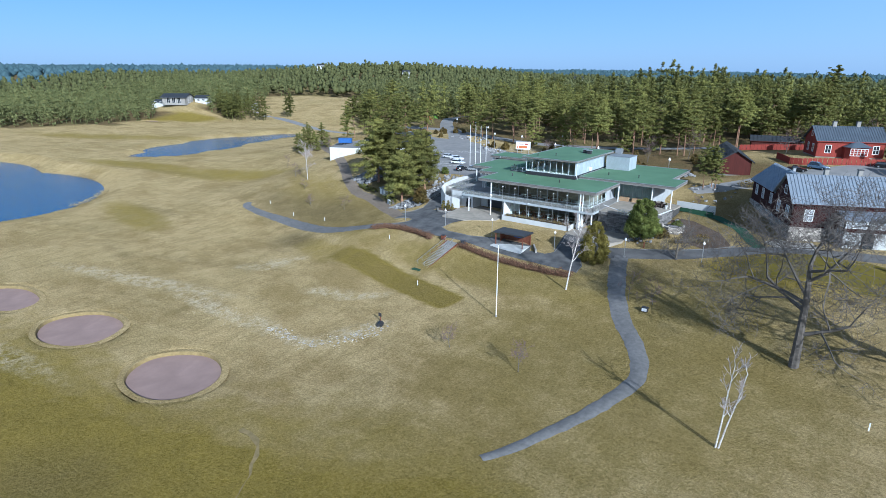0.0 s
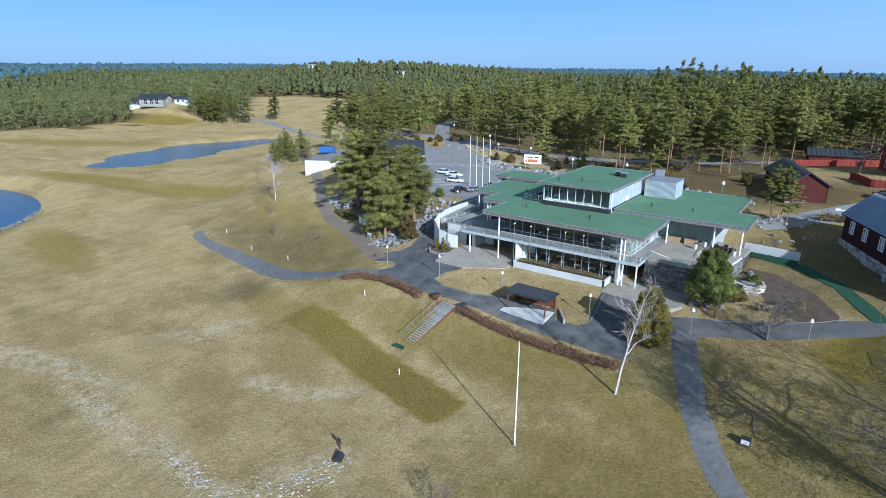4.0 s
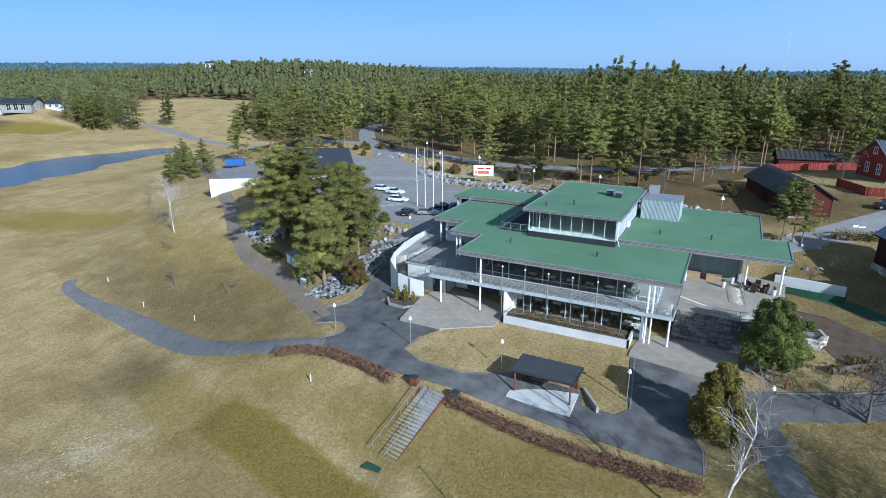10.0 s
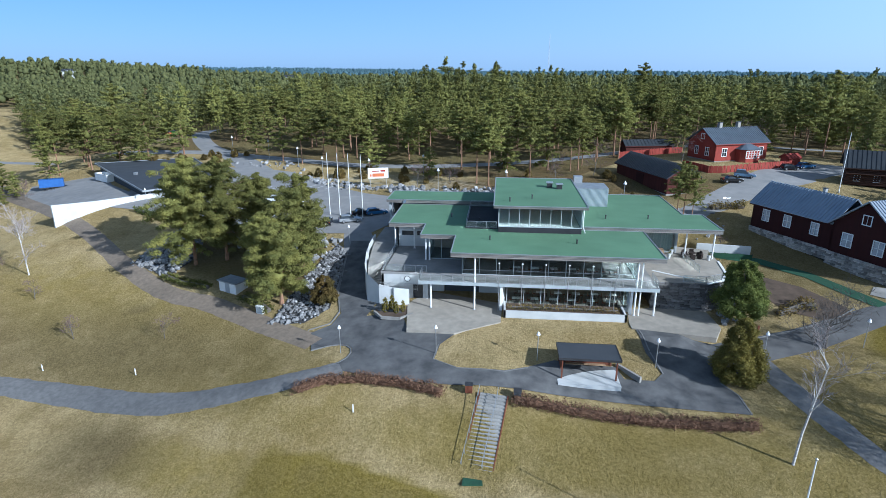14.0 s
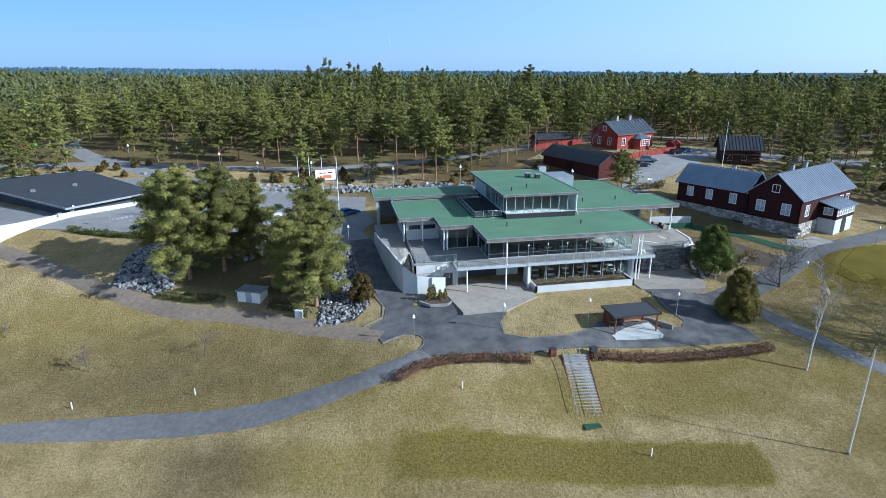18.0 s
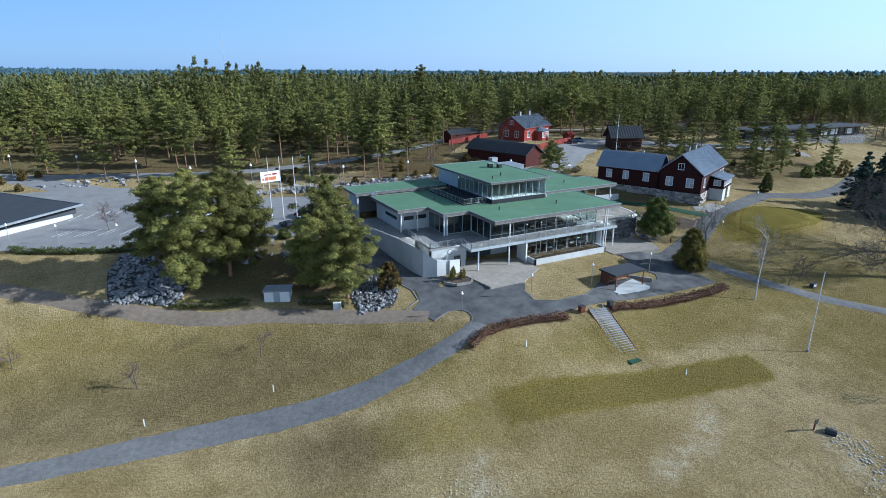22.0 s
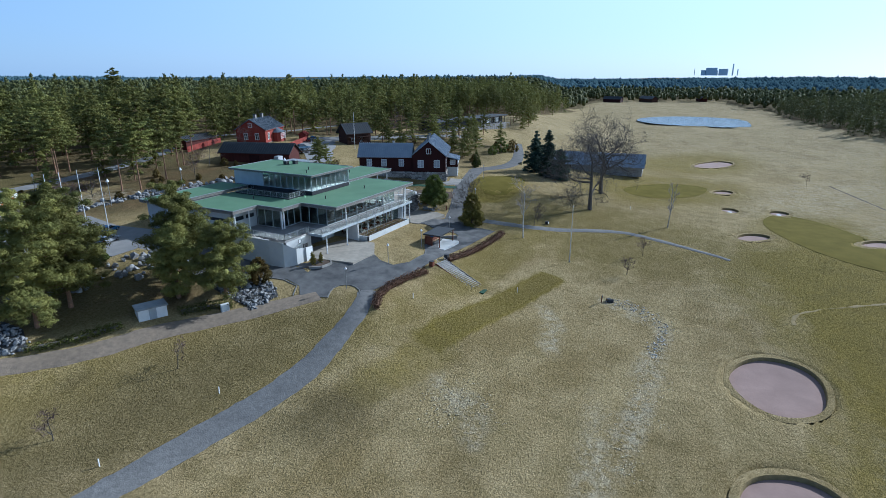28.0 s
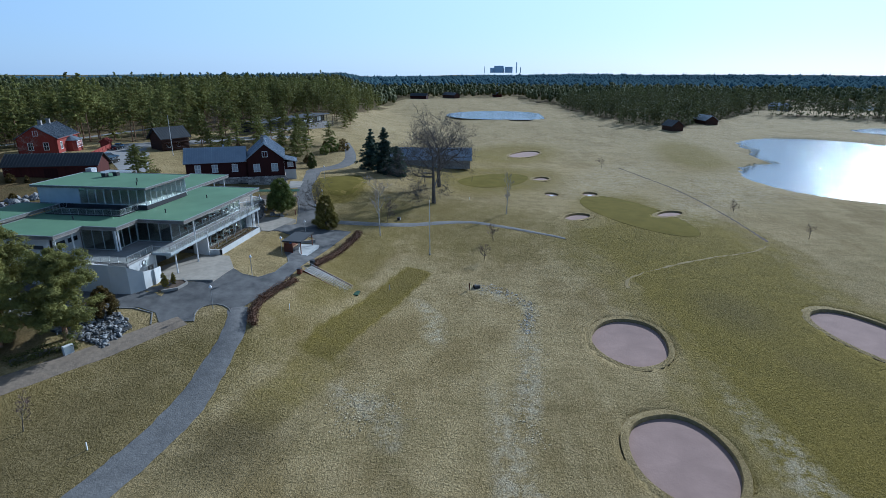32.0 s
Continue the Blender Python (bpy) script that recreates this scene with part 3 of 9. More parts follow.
def land(x, y, dug=True):
    x, y = np.asarray(x, float), np.asarray(y, float)
    shape = np.broadcast(x, y).shape
    px, py = np.broadcast_to(x, shape).ravel(), np.broadcast_to(y, shape).ravel()
    z = np.empty(len(px))
    for i in range(0, len(px), 20000):
        s = slice(i, i + 20000)
        k = np.sqrt((px[s, None] - _A[:, 0]) ** 2 + (py[s, None] - _A[:, 1]) ** 2 + 36.0)
        z[s] = k @ _S[:-3] + np.c_[np.ones(len(k)), px[s] / 100, py[s] / 100] @ _S[-3:]
    far = np.hypot(px - 0, py - 10)
    east = smooth01(px, 40, 130)
    rear = (smooth01(py - 0.10 * px, 20, 160) * (1 - east) + smooth01(py - 0.06 * px - 0.25 * np.maximum(px - 230, 0), -25, 62) * east) * (1 - smooth01(-px, 130, 215) * (1 - smooth01(py, 170, 330)))
    wild = -5.5 + 15 * rear + 0.8 * wavy(px, py, 60, 1.0) + (rear * 2.0) * wavy(px, py, 140, 2.0)
    wild += 5 * smooth01(far, 600, 2600) + 5 * smooth01(far, 900, 2200) * wavy(px, py, 420, 0.7)
    z += 1.1 * (1 - smooth01(np.hypot((px - 54) / 13, (py + 3) / 7.5), 0.72, 1.15)) + 2.6 * np.exp(-(((px - 165) / 42) ** 2 + ((py - 58) / 15) ** 4))
    wild += 20 * np.exp(-(((px + 620) / 230) ** 2 + ((py - 640) / 190) ** 2))      # wooded hill to the north-west
    wild += smooth01(far, 500, 1300) * (0.014 * np.clip(-px, 0, 2200) - 0.006 * np.clip(px, 0, 2500) * smooth01(py, 200, 1100))
    wild += 15 * np.exp(-(((px + 470) / 52) ** 2 + ((py - 186) / 32) ** 2))        # rocky rise under the villa
    w = smooth01(far, 115, 210)
    z = z * (1 - w) + wild * w
    # level pads
    for x0, x1, y0, y1, zp, soft in ((-26.5, 24, 1.5, 29, 2.15, 1.2), (-20, 14, -2.5, 2, 2.1, 3.0)):
        d = np.maximum(np.maximum(x0 - px, px - x1), np.maximum(y0 - py, py - y1))
        k = 1 - smooth01(d, 0, soft)
        z = z * (1 - k) + zp * k
    for lobes, level in WATER:
        s = blob(px, py, lobes)
        k = smooth01(s, -0.22, 0.02)
        z = z * (1 - k) + np.minimum(z, level + 0.25) * k
        z -= 1.2 * smooth01(s, 0.0, 0.12)
    if dug:
        for cx, cy, a, b, rz in BUNKERS:
            c, s = math.cos(radians(rz)), math.sin(radians(rz))
            u, v = (px - cx) * c + (py - cy) * s, -(px - cx) * s + (py - cy) * c
            z -= 1.0 * (1 - smooth01(np.hypot(u / a, v / b) - 1, 0.15 / b, 0.7 / b))
    return z.reshape(shape)


def gz(x, y, dug=True):
    return float(land(x, y, dug))


def inside(x, y, poly):
    x, y = np.asarray(x, float), np.asarray(y, float)
    hit = np.zeros(np.broadcast(x, y).shape, bool)
    for (ax, ay), (bx, by) in zip(poly, poly[1:] + poly[:1]):
        if ay != by:
            hit ^= ((ay > y) != (by > y)) & (x < (bx - ax) * (y - ay) / (by - ay) + ax)
    return hit


def soft_oval(x, y, cx, cy, a, b, rz=0.0, edge=0.25):
    c, s = math.cos(radians(rz)), math.sin(radians(rz))
    u, v = (x - cx) * c + (y - cy) * s, -(x - cx) * s + (y - cy) * c
    return 1 - smooth01(np.hypot(u / a, v / b), 1 - edge, 1 + edge)


WOODS_NEAR = [(-150, 175), (-135, 120), (-95, 110), (-62, 92), (-36, 84), (-10, 74), (8, 70), (18, 80), (30, 92), (42, 100), (70, 104), (92, 84), (112, 92), (130, 80), (205, 70), (260, 62), (260, 190), (-150, 190)]


def in_woods(x, y):
    """Where trees stand close together."""
    x, y = np.asarray(x, float), np.asarray(y, float)
    edge = 6 * wavy(x, y, 23, 0.4)
    w = inside(x, y, WOODS_NEAR)
    w |= (y + edge > 185) & (x > -330) & (x < 700) & (y > 0.02 * x + 60)
    w |= (x > 255) & (x < 720) & (y + edge > 62 + 0.13 * (x - 255))
    w |= (x < -330) & (y > 0.0) & (x < -470 + 40 * np.sin(y / 60) + edge)
    w |= (x < -330) & (y + edge > 215) & (x > -720)
    w |= inside(x + 0.6 * edge, y + 0.6 * edge, [(-385, 178), (-425, 172), (-455, 200), (-560, 215), (-560, 260), (-420, 260), (-378, 208)])
    w |= np.hypot((x + 360) / 13, (y - 214) / 11) < 1
    w |= np.hypot((x + 522) / 22, (y - 172) / 15) < 1
    w &= ~inside(x, y, [(-440, 160), (-478, 154), (-484, 178), (-444, 184)])
    w |= np.hypot(x, y) > 780
    w &= ~((x > 60) & (np.hypot(x - 90, y) < 720) & (y < 56 + 0.13 * np.maximum(x - 230, 0)) & (y > -120 - 0.25 * (x - 60)))
    far_s = (x > 330 + 22 * wavy(x, y, 48, 1.3)) & (y < -135 + 0.165 * (x - 332) + edge + 12 * wavy(x, y, 55, 0.3)) & (y > -165 - 0.62 * (x - 330))
    w |= far_s
    w |= (np.hypot(x, y) > 560) & (y < -260) & (x < 500)
    w |= np.hypot(x, y) > 900
    w &= ~inside(x + edge, y, [(-235, 150), (-330, 170), (-420, 235), (-500, 300), (-470, 335), (-365, 325), (-290, 235), (-240, 185)])
    for lobes, level in WATER:
        w &= blob(x, y, lobes) < -0.15
    return w


GREENS = [(60, -87, 24, 11, 22), (97, -46, 18, 9, -30), (52, -2, 15, 8, 12), (-420, 150, 40, 16, 20)]
axis = np.r_[-4600, -3900, -3200, -2600, -2100, -1700, -1400, -1150, -950, -800, np.arange(-700, -300, 25), np.arange(-300, -150, 5), np.arange(-150, -120, 3), np.arange(-120, 100, 1.0), np.arange(100, 130, 3), np.arange(130, 300, 5), np.arange(300, 700, 25), 700, 800, 950, 1150, 1400, 1700, 2100, 2600, 3200, 3900, 4600]
gx, gy = np.meshgrid(axis, axis, indexing="ij")
gzs = land(gx, gy)
near = 1 - smooth01(np.hypot(gx, gy), 90, 200)
gzs = gzs + near * 0.02 * wavy(gx, gy, 3.1, 0.3)
n_ax = len(axis)
idx = np.arange(n_ax * n_ax).reshape(n_ax, n_ax)
ground_mesh = array_mesh("ground", np.stack([gx, gy, gzs], -1).reshape(-1, 3), np.stack([idx[:-1, :-1], idx[1:, :-1], idx[1:, 1:], idx[:-1, 1:]], -1).reshape(-1, 4), "grass")
ground_mesh.shade_smooth()
cover = np.zeros((n_ax, n_ax, 4), np.float32)
for g in GREENS:
    cover[..., 0] = np.maximum(cover[..., 0], soft_oval(gx, gy, *g, edge=0.2) * 0.75)
def strip(cx, cy, L, W, rz, edge=1.5):
    """Soft-edged rectangle in plan."""
    c, sn = math.cos(radians(rz)), math.sin(radians(rz))
    u, v = (gx - cx) * c + (gy - cy) * sn, -(gx - cx) * sn + (gy - cy) * c
    return (1 - smooth01(np.abs(u), L / 2 - edge, L / 2 + edge)) * (1 - smooth01(np.abs(v), W / 2 - edge, W / 2 + edge))


ROUGH_GREEN = [(48, -76), (34, -68), (8, -74), (-7, -81), (-27, -80), (-44, -82), (-62, -88), (-64, -118), (-14, -124), (9, -108), (28, -112), (46, -110), (72, -100), (88, -90), (82, -74)]
wob = 1.6 * wavy(gx, gy, 5.0, 0.9) + 5.0 * wavy(gx, gy, 19, 0.2)
soft = sum(inside(gx + wob + 5.5 * math.cos(k * 0.785) * (1 + k % 3), gy + wob + 5.5 * math.sin(k * 0.785) * (1 + k % 2), ROUGH_GREEN) for k in range(8)) / 8
cover[..., 0] = np.maximum(cover[..., 0], 0.74 * soft)
cover[..., 0] = np.maximum(cover[..., 0], 0.95 * strip(-12.3, -31.2, 34, 5.4, -13.7, 0.8))      # mown tee
cover[..., 0] = np.maximum(cover[..., 0], 0.6 * strip(-31.2, -27.0, 5, 6, -13.7, 0.8))
cover[..., 0] = np.maximum(cover[..., 0], 0.32 * strip(-40, -26.5, 19, 7.0, -14))
cover[..., 0] = np.maximum(cover[..., 0], 0.28 * soft_oval(gx, gy, -64, 0, 46, 10, -28, edge=0.4))
cover[..., 0] = np.maximum(cover[..., 0], 0.34 * soft_oval(gx, gy, 36, -40, 24, 32, 0, edge=0.5))
cover[..., 0] = np.maximum(cover[..., 0], 0.4 * soft_oval(gx, gy, 6, -23, 30, 5, -4, edge=0.4))
for g in ((100, -45, 36, 22, -30), (185, -48, 55, 24, -15), (205, -140, 60, 16, -5), (54, -3, 17, 9, 10), (-119, -31, 24, 6, -10), (-150, 20, 30, 8, 20), (-200, 10, 40, 7, 10), (-340, 60, 60, 14, 25)):
    cover[..., 0] = np.maximum(cover[..., 0], 0.42 * soft_oval(gx, gy, *g, edge=0.45))
cover[..., 1] = in_woods(gx, gy) * 0.9
cover[..., 1] = np.maximum(cover[..., 1], 0.85 * soft_oval(gx, gy, -55, 22, 22, 10, -35, edge=0.3))
cover[..., 1] = np.maximum(cover[..., 1], 0.85 * soft_oval(gx, gy, 6, 61, 46, 15, 0, edge=0.4))
cover[..., 2] = np.maximum(cover[..., 2], 0.7 * soft_oval(gx, gy, -34, 72, 26, 7, -22, edge=0.4))
cover[..., 0] = np.maximum(cover[..., 0], 0.2 * soft_oval(gx, gy, 36, 22, 11, 16, 15, edge=0.35))
cover[..., 1] = np.maximum(cover[..., 1], 0.7 * soft_oval(gx, gy, 95, 40, 40, 24, 0, edge=0.5))
for b in ((-3, -50, 5.5, 2.2, 60), (-8, -57.5, 5, 1.6, 10), (-18, -57, 6, 1.6, -15), (-33, -57.6, 16, 1.7, -3), (-42, -36.5, 5.5, 2.6, 60), (-47, -40.5, 3, 1.6, 30), (-20, -42, 5, 2.0, 20), (-13, -40, 5, 1.5, 40), (-60, -58, 26, 2.6, 12), (-60, -90, 30, 3, 10)):
    cover[..., 2] = np.maximum(cover[..., 2], 0.8 * soft_oval(gx, gy, *b, edge=0.7))
for b in ((120, -140, 60, 25, -40), (90, -115, 44, 14, -25), (130, -95, 60, 18, -20)):
    cover[..., 2] = np.maximum(cover[..., 2], 0.55 * soft_oval(gx, gy, *b, edge=0.6))
cover[..., 2] = np.maximum(cover[..., 2], 0.42 * smooth01(gx, 90, 240) * (1 - cover[..., 1]) * (1 - cover[..., 0]))
# (36, -42): brownish lawn plus painted oak shade
# (37, 23): dark earth plus the house's shadow in the colour
# first oval darkens the bank as if seen against the sun
for b in ((-66, -4.5, 34, 9.5, -8, 0.88), (-52.6, -23.5, 7.5, 5.0, -35, 0.85), (-4, -94, 9, 6, 10, 0.6), (-32, -28, 3.0, 4.2, 0, 0.5), (-66, 5.5, 3, 1.6, 0, 0.8), (-24, -100, 8, 4, 30, 0.4), (36, -42, 28, 34, 0, 0.42), (37, 23, 11, 16, 15, 0.95), (6, -23, 28, 6, -4, 0.4), (-120, -24, 20, 3, 0, 0.4), (-100, 6, 3, 14, 10, 0.4), (-60, -44, 22, 3, 15, 0.35), (-140, -50, 24, 3, 8, 0.4), (-90, -50, 24, 2.4, -12, 0.35), (-170, 10, 34, 3, 14, 0.4), (-190, 30, 30, 3, 20, 0.4), (-40, -62, 22, 2.2, 4, 0.3), (-160, 60, 6, 26, 30, 0.3)):
    cover[..., 3] = np.maximum(cover[..., 3], 0.7 * b[5] * soft_oval(gx, gy, *b[:5], edge=0.95))
cover[..., 3] = np.maximum(cover[..., 3], 0.3 * strip(-12.3, -31.2, 34, 5.4, -13.7, 0.8))
col = ground_mesh.color_attributes.new("cover", "FLOAT_COLOR", "POINT")
col.data.foreach_set("color", cover.ravel())
ground = solid("ground", ground_mesh, "grass", "undulating dry spring grass of a golf course", "ground", "structure")


def ribbon(name, line, width, material, lift=0.05, label="", category="road", step=1.0, edge=0.0, cross=4, kind="structure"):
    """A strip laid on the land along a line of plan points."""
    pts = [Vector((*p, 0)) for p in line]
    out = []
    for i in range(len(pts) - 1):                       # Catmull-Rom
        p0, p1, p2, p3 = pts[max(i - 1, 0)], pts[i], pts[i + 1], pts[min(i + 2, len(pts) - 1)]
        n = max(2, int((p2 - p1).length / step))
        for k in range(n):
            t = k / n
            out.append(0.5 * ((2 * p1) + (p2 - p0) * t + (2 * p0 - 5 * p1 + 4 * p2 - p3) * t * t + (3 * p1 - p0 - 3 * p2 + p3) * t ** 3))
    out.append(pts[-1])
    widths = width if isinstance(width, (list, tuple)) else [width, width]
    rng = random.Random(len(line) * 7 + int(width if not isinstance(width, (list, tuple)) else width[0]))
    rows = []
    for i, p in enumerate(out):
        d = (out[min(i + 1, len(out) - 1)] - out[max(i - 1, 0)]).normalized()
        s = Vector((-d.y, d.x, 0))
        w = np.interp(i / (len(out) - 1), np.linspace(0, 1, len(widths)), widths)
        wl, wr = w / 2 + rng.uniform(-edge, edge), w / 2 + rng.uniform(-edge, edge)
        rows.append([p + s * v for v in np.linspace(-wl, wr, cross + 1)])
    xy = np.array([[(v.x, v.y) for v in r] for r in rows])
    z = land(xy[..., 0], xy[..., 1]) + lift
    z[:, 0] -= lift * 0.9
    z[:, -1] -= lift * 0.9
    n, m = z.shape
    ids = np.arange(n * m).reshape(n, m)
    me = array_mesh(name, np.concatenate([xy, z[..., None]], -1).reshape(-1, 3), np.stack([ids[:-1, :-1], ids[:-1, 1:], ids[1:, 1:], ids[1:, :-1]], -1).reshape(-1, 4)[:, ::-1], material)
    return solid(name, me, material, label, category, kind)


def drape(name, poly, material, lift=0.05, step=1.5, label="", category="pavement", kind="structure", level=None, smooth=True, parent=None):
    """A plan polygon laid on the land."""
    bm = bmesh.new()
    bm.faces.new([bm.verts.new((x, y, 0)) for x, y in poly])
    bmesh.ops.recalc_face_normals(bm, faces=bm.faces)
    xs, ys = [p[0] for p in poly], [p[1] for p in poly]
    for lo, hi, ax in ((min(xs), max(xs), 0), (min(ys), max(ys), 1)):
        for v in np.arange(lo + step, hi, step):
            bmesh.ops.bisect_plane(bm, geom=bm.verts[:] + bm.edges[:] + bm.faces[:], plane_co=(v if ax == 0 else 0, v if ax == 1 else 0, 0), plane_no=(1 - ax, ax, 0))
    co = np.array([v.co[:2] for v in bm.verts])
    z = land(co[:, 0], co[:, 1]) + lift if level is None else np.full(len(co), level)
    for v, h in zip(bm.verts, z):
        v.co.z = h
    for f in bm.faces:
        if f.normal.z < 0:
            f.normal_flip()
    bm.normal_update()
    for f in bm.faces:
        if f.normal.z < 0:
            f.normal_flip()
    me = to_mesh(name, bm, material)
    return solid(name, me, material, label, category, kind) if parent is None else part(name, me, material, parent, label)


def oval(cx, cy, a, b, rz=0, n=40, k=0.05, seed=1):
    rng = random.Random(seed)
    ph = [rng.uniform(0, 6.28) for _ in range(3)]
    c, s = math.cos(radians(rz)), math.sin(radians(rz))
    out = []
    for i in range(n):
        t = i / n * 2 * math.pi
        r = 1 + k * math.sin(2 * t + ph[0]) + k * 0.7 * math.sin(3 * t + ph[1]) + k * 0.4 * math.sin(5 * t + ph[2])
        u, v = a * r * math.cos(t), b * r * math.sin(t)
        out.append((cx + u * c - v * s, cy + u * s + v * c))
    return out


def kerb_line(name, line, w=0.16, h=0.08, material="kerb"):
    """A raised kerb of short stones along a line."""
    root = thing(name, "pale granite kerb along the asphalt edge", "kerb", (line[0][0], line[0][1], gz(*line[0])), kind="structure")
    base = root.matrix_basis.translation
    pts = []
    for (ax, ay), (bx, by) in zip(line, line[1:]):
        n = max(1, int(math.hypot(bx - ax, by - ay) / 1.0))
        pts += [(ax + (bx - ax) * i / n, ay + (by - ay) * i / n) for i in range(n)]
    pts.append(line[-1])
    for a, b in zip(pts, pts[1:]):
        za, zb = gz(*a), gz(*b)
        bm = beam(bmesh.new(), Vector((*a, za + h / 2 - 0.02)) - base, Vector((*b, zb + h / 2 - 0.02)) - base, w, h + 0.12)
        part("kerb_stone", bm, material, root)
    return root

# ---------------------------------------------------------------- ponds
def pond(name, lobes, level, label):
    x0, x1 = min(c[0] - c[2] for c in lobes) - 8, max(c[0] + c[2] for c in lobes) + 8
    y0, y1 = min(c[1] - c[3] for c in lobes) - 8, max(c[1] + c[3] for c in lobes) + 8
    xs, ys = np.linspace(x0, x1, 60), np.linspace(y0, y1, 60)
    X, Y = np.meshgrid(xs, ys, indexing="ij")
    keep = blob(X, Y, lobes) > -0.10
    ids = np.arange(3600).reshape(60, 60)
    q = np.stack([ids[:-1, :-1], ids[1:, :-1], ids[1:, 1:], ids[:-1, 1:]], -1)[keep[:-1, :-1] & keep[1:, :-1] & keep[1:, 1:] & keep[:-1, 1:]]
    used, inv = np.unique(q, return_inverse=True)
    v = np.stack([X, Y, np.full_like(X, level)], -1).reshape(-1, 3)[used]
    solid(name, array_mesh(name, v, inv.reshape(-1, 4), "water"), "water", label, "pond", "structure")


pond("water_west", POND_W, -8.75, "blue wind-rippled pond beside the fairway")
pond("water_north_west", POND_NW, -7.25, "narrow blue pond among dry grass")
pond("water_east", POND_E, -5.85, "sunlit glittering pond with reed edges")
pond("water_far", POND_FAR, -5.05, "distant bright pond on the course")
pond("water_south_east", POND_SE, -5.45, "distant bright inlet")

# ---------------------------------------------------------------- roads and paths
ribbon("gravel_road", [(-33, -6.2), (-38, -3.2), (-53, 5.2), (-63.5, 9.6), (-77.5, 19.2), (-92, 31), (-108, 43), (-124, 55.5), (-150, 74), (-175, 92)], [3.5, 3.3, 3.4, 3.7, 5, 4.5], "road_gravel", 0.13, "pale gravel service road along the bank", step=1.0, edge=0.08)
ribbon("lower_path", [(-27.8, -12.4), (-31, -14.0), (-35, -15.0), (-41, -15.6), (-48, -16.0), (-55.5, -14.8), (-64, -12.9), (-73, -11.6), (-82, -10.8), (-90, -9.5), (-94.5, -8.0), (-96.5, -6.0)], [3.0, 3.2, 3.8, 4.0, 4.0, 3.4, 2.8, 2.4], "gravel", 0.13, "grey gravel path winding down to the fairway", "path", edge=0.13)
ribbon("east_path", [(22.5, -6.0), (25, -14), (28, -22), (31.5, -29), (36, -36), (38.5, -43), (37, -51), (34.5, -58), (32.5, -63), (30.5, -66.5)], [3.2, 3.0, 2.9, 2.7, 2.3, 2.0, 1.7, 1.2], "gravel", 0.12, "grey gravel path curving across the lawn", "path", edge=0.12)
ribbon("house_drive", [(20, -5.5), (25, -3.4), (31, -1.2), (38, 2.0), (46, 5.2), (56, 7.6), (66, 10.5), (76, 12.8), (88, 9), (100, 9), (118, 14), (150, 26)], [5.2, 4.6, 4.0, 4.0, 4.6, 5.0, 4.6, 4.2, 4, 3.6, 3.4], "drive_asphalt", 0.10, "asphalt drive past the dark red house", step=1.0)
ribbon("upper_drive", [(-31.5, 6), (-33, 16), (-35, 26), (-39, 38), (-48, 50), (-62, 62), (-80, 86), (-98, 108), (-115, 124), (-132, 150), (-140, 175)], [5.0, 5.6, 6.5, 9, 9, 8, 7, 6.5, 6.5, 6.5], "old_asphalt", 0.055, "grey asphalt drive up to the car park")
ribbon("forest_road", [(-150, 118), (-115, 116), (-80, 104), (-40, 92), (10, 96), (60, 120), (110, 118), (170, 112)], 5.0, "old_asphalt", 0.06, "asphalt road through the pines")
ribbon("shore_road", [(-470, 262), (-430, 234), (-396, 212), (-341, 198), (-284, 177), (-250, 168), (-205, 166), (-160, 172), (-140, 172)], 6.5, "old_asphalt", 0.12, "grey asphalt road past the pond", step=3.0)
ribbon("yard_road", [(24, 38), (33, 46), (43, 55), (56, 66), (70, 76), (90, 70), (110, 60), (140, 40)], [5, 8, 13, 14, 9, 6, 5], "old_asphalt", 0.06, "asphalt yard between the red houses")
drape("car_park", [(-100, 47), (-88, 44.5), (-72, 37.5), (-56, 31.5), (-44, 30), (-33.5, 30), (-30.5, 36), (-32, 46), (-31, 57), (-42, 62), (-55, 71), (-70, 86), (-80, 90), (-96, 92), (-112, 100), (-122, 92), (-108, 70)], "old_asphalt", 0.07, 3.0, "pale worn asphalt car park with bay lines")
drape("store_yard", [(-106, 44), (-102, 60), (-118, 74), (-130, 88), (-150, 82), (-140, 66), (-124, 56), (-110, 44)], "old_asphalt", 0.08, 3.0, "pale asphalt yard beside the store")
drape("asphalt_junction", [(-33.0, -8.0), (-31.0, -7.0), (-29.6, -6.7), (-28.4, -7.0), (-27.6, -7.8), (-27.3, -8.9), (-27.5, -10.0), (-28.2, -11.2), (-29.4, -12.2), (-27.2, -13.2), (-20, -14.6), (-14, -15.2), (-6, -15.3), (2, -15.4), (10, -15.9), (18.4, -16.6), (18.2, -13.5), (17.0, -11.4), (18.2, -9.4), (21, -8.2), (24.6, -6.2), (24.0, -1.8), (20.5, -2.9), (18.2, -3.4), (12.8, -1.6), (9.2, -1.4), (9.6, -6), (10.6, -10.0), (9.4, -11.4), (6.0, -11.4), (5.3, -9.2), (-2.0, -9.0), (-5.2, -11.0), (-8, -12.3), (-13.5, -12.2), (-16.6, -10.6), (-16.2, -7.4), (-14.6, -5.0), (-20.8, -4.4), (-22.6, 1.0), (-25.2, 3.0), (-28.5, 8), (-30.2, 16), (-32, 26), (-36.4, 26), (-35, 16), (-33.6, 7), (-31.6, 1.4), (-32.2, -1.6), (-34.5, -3.6)], "asphalt", 0.085, 1.5, "fresh dark asphalt in front of the clubhouse")
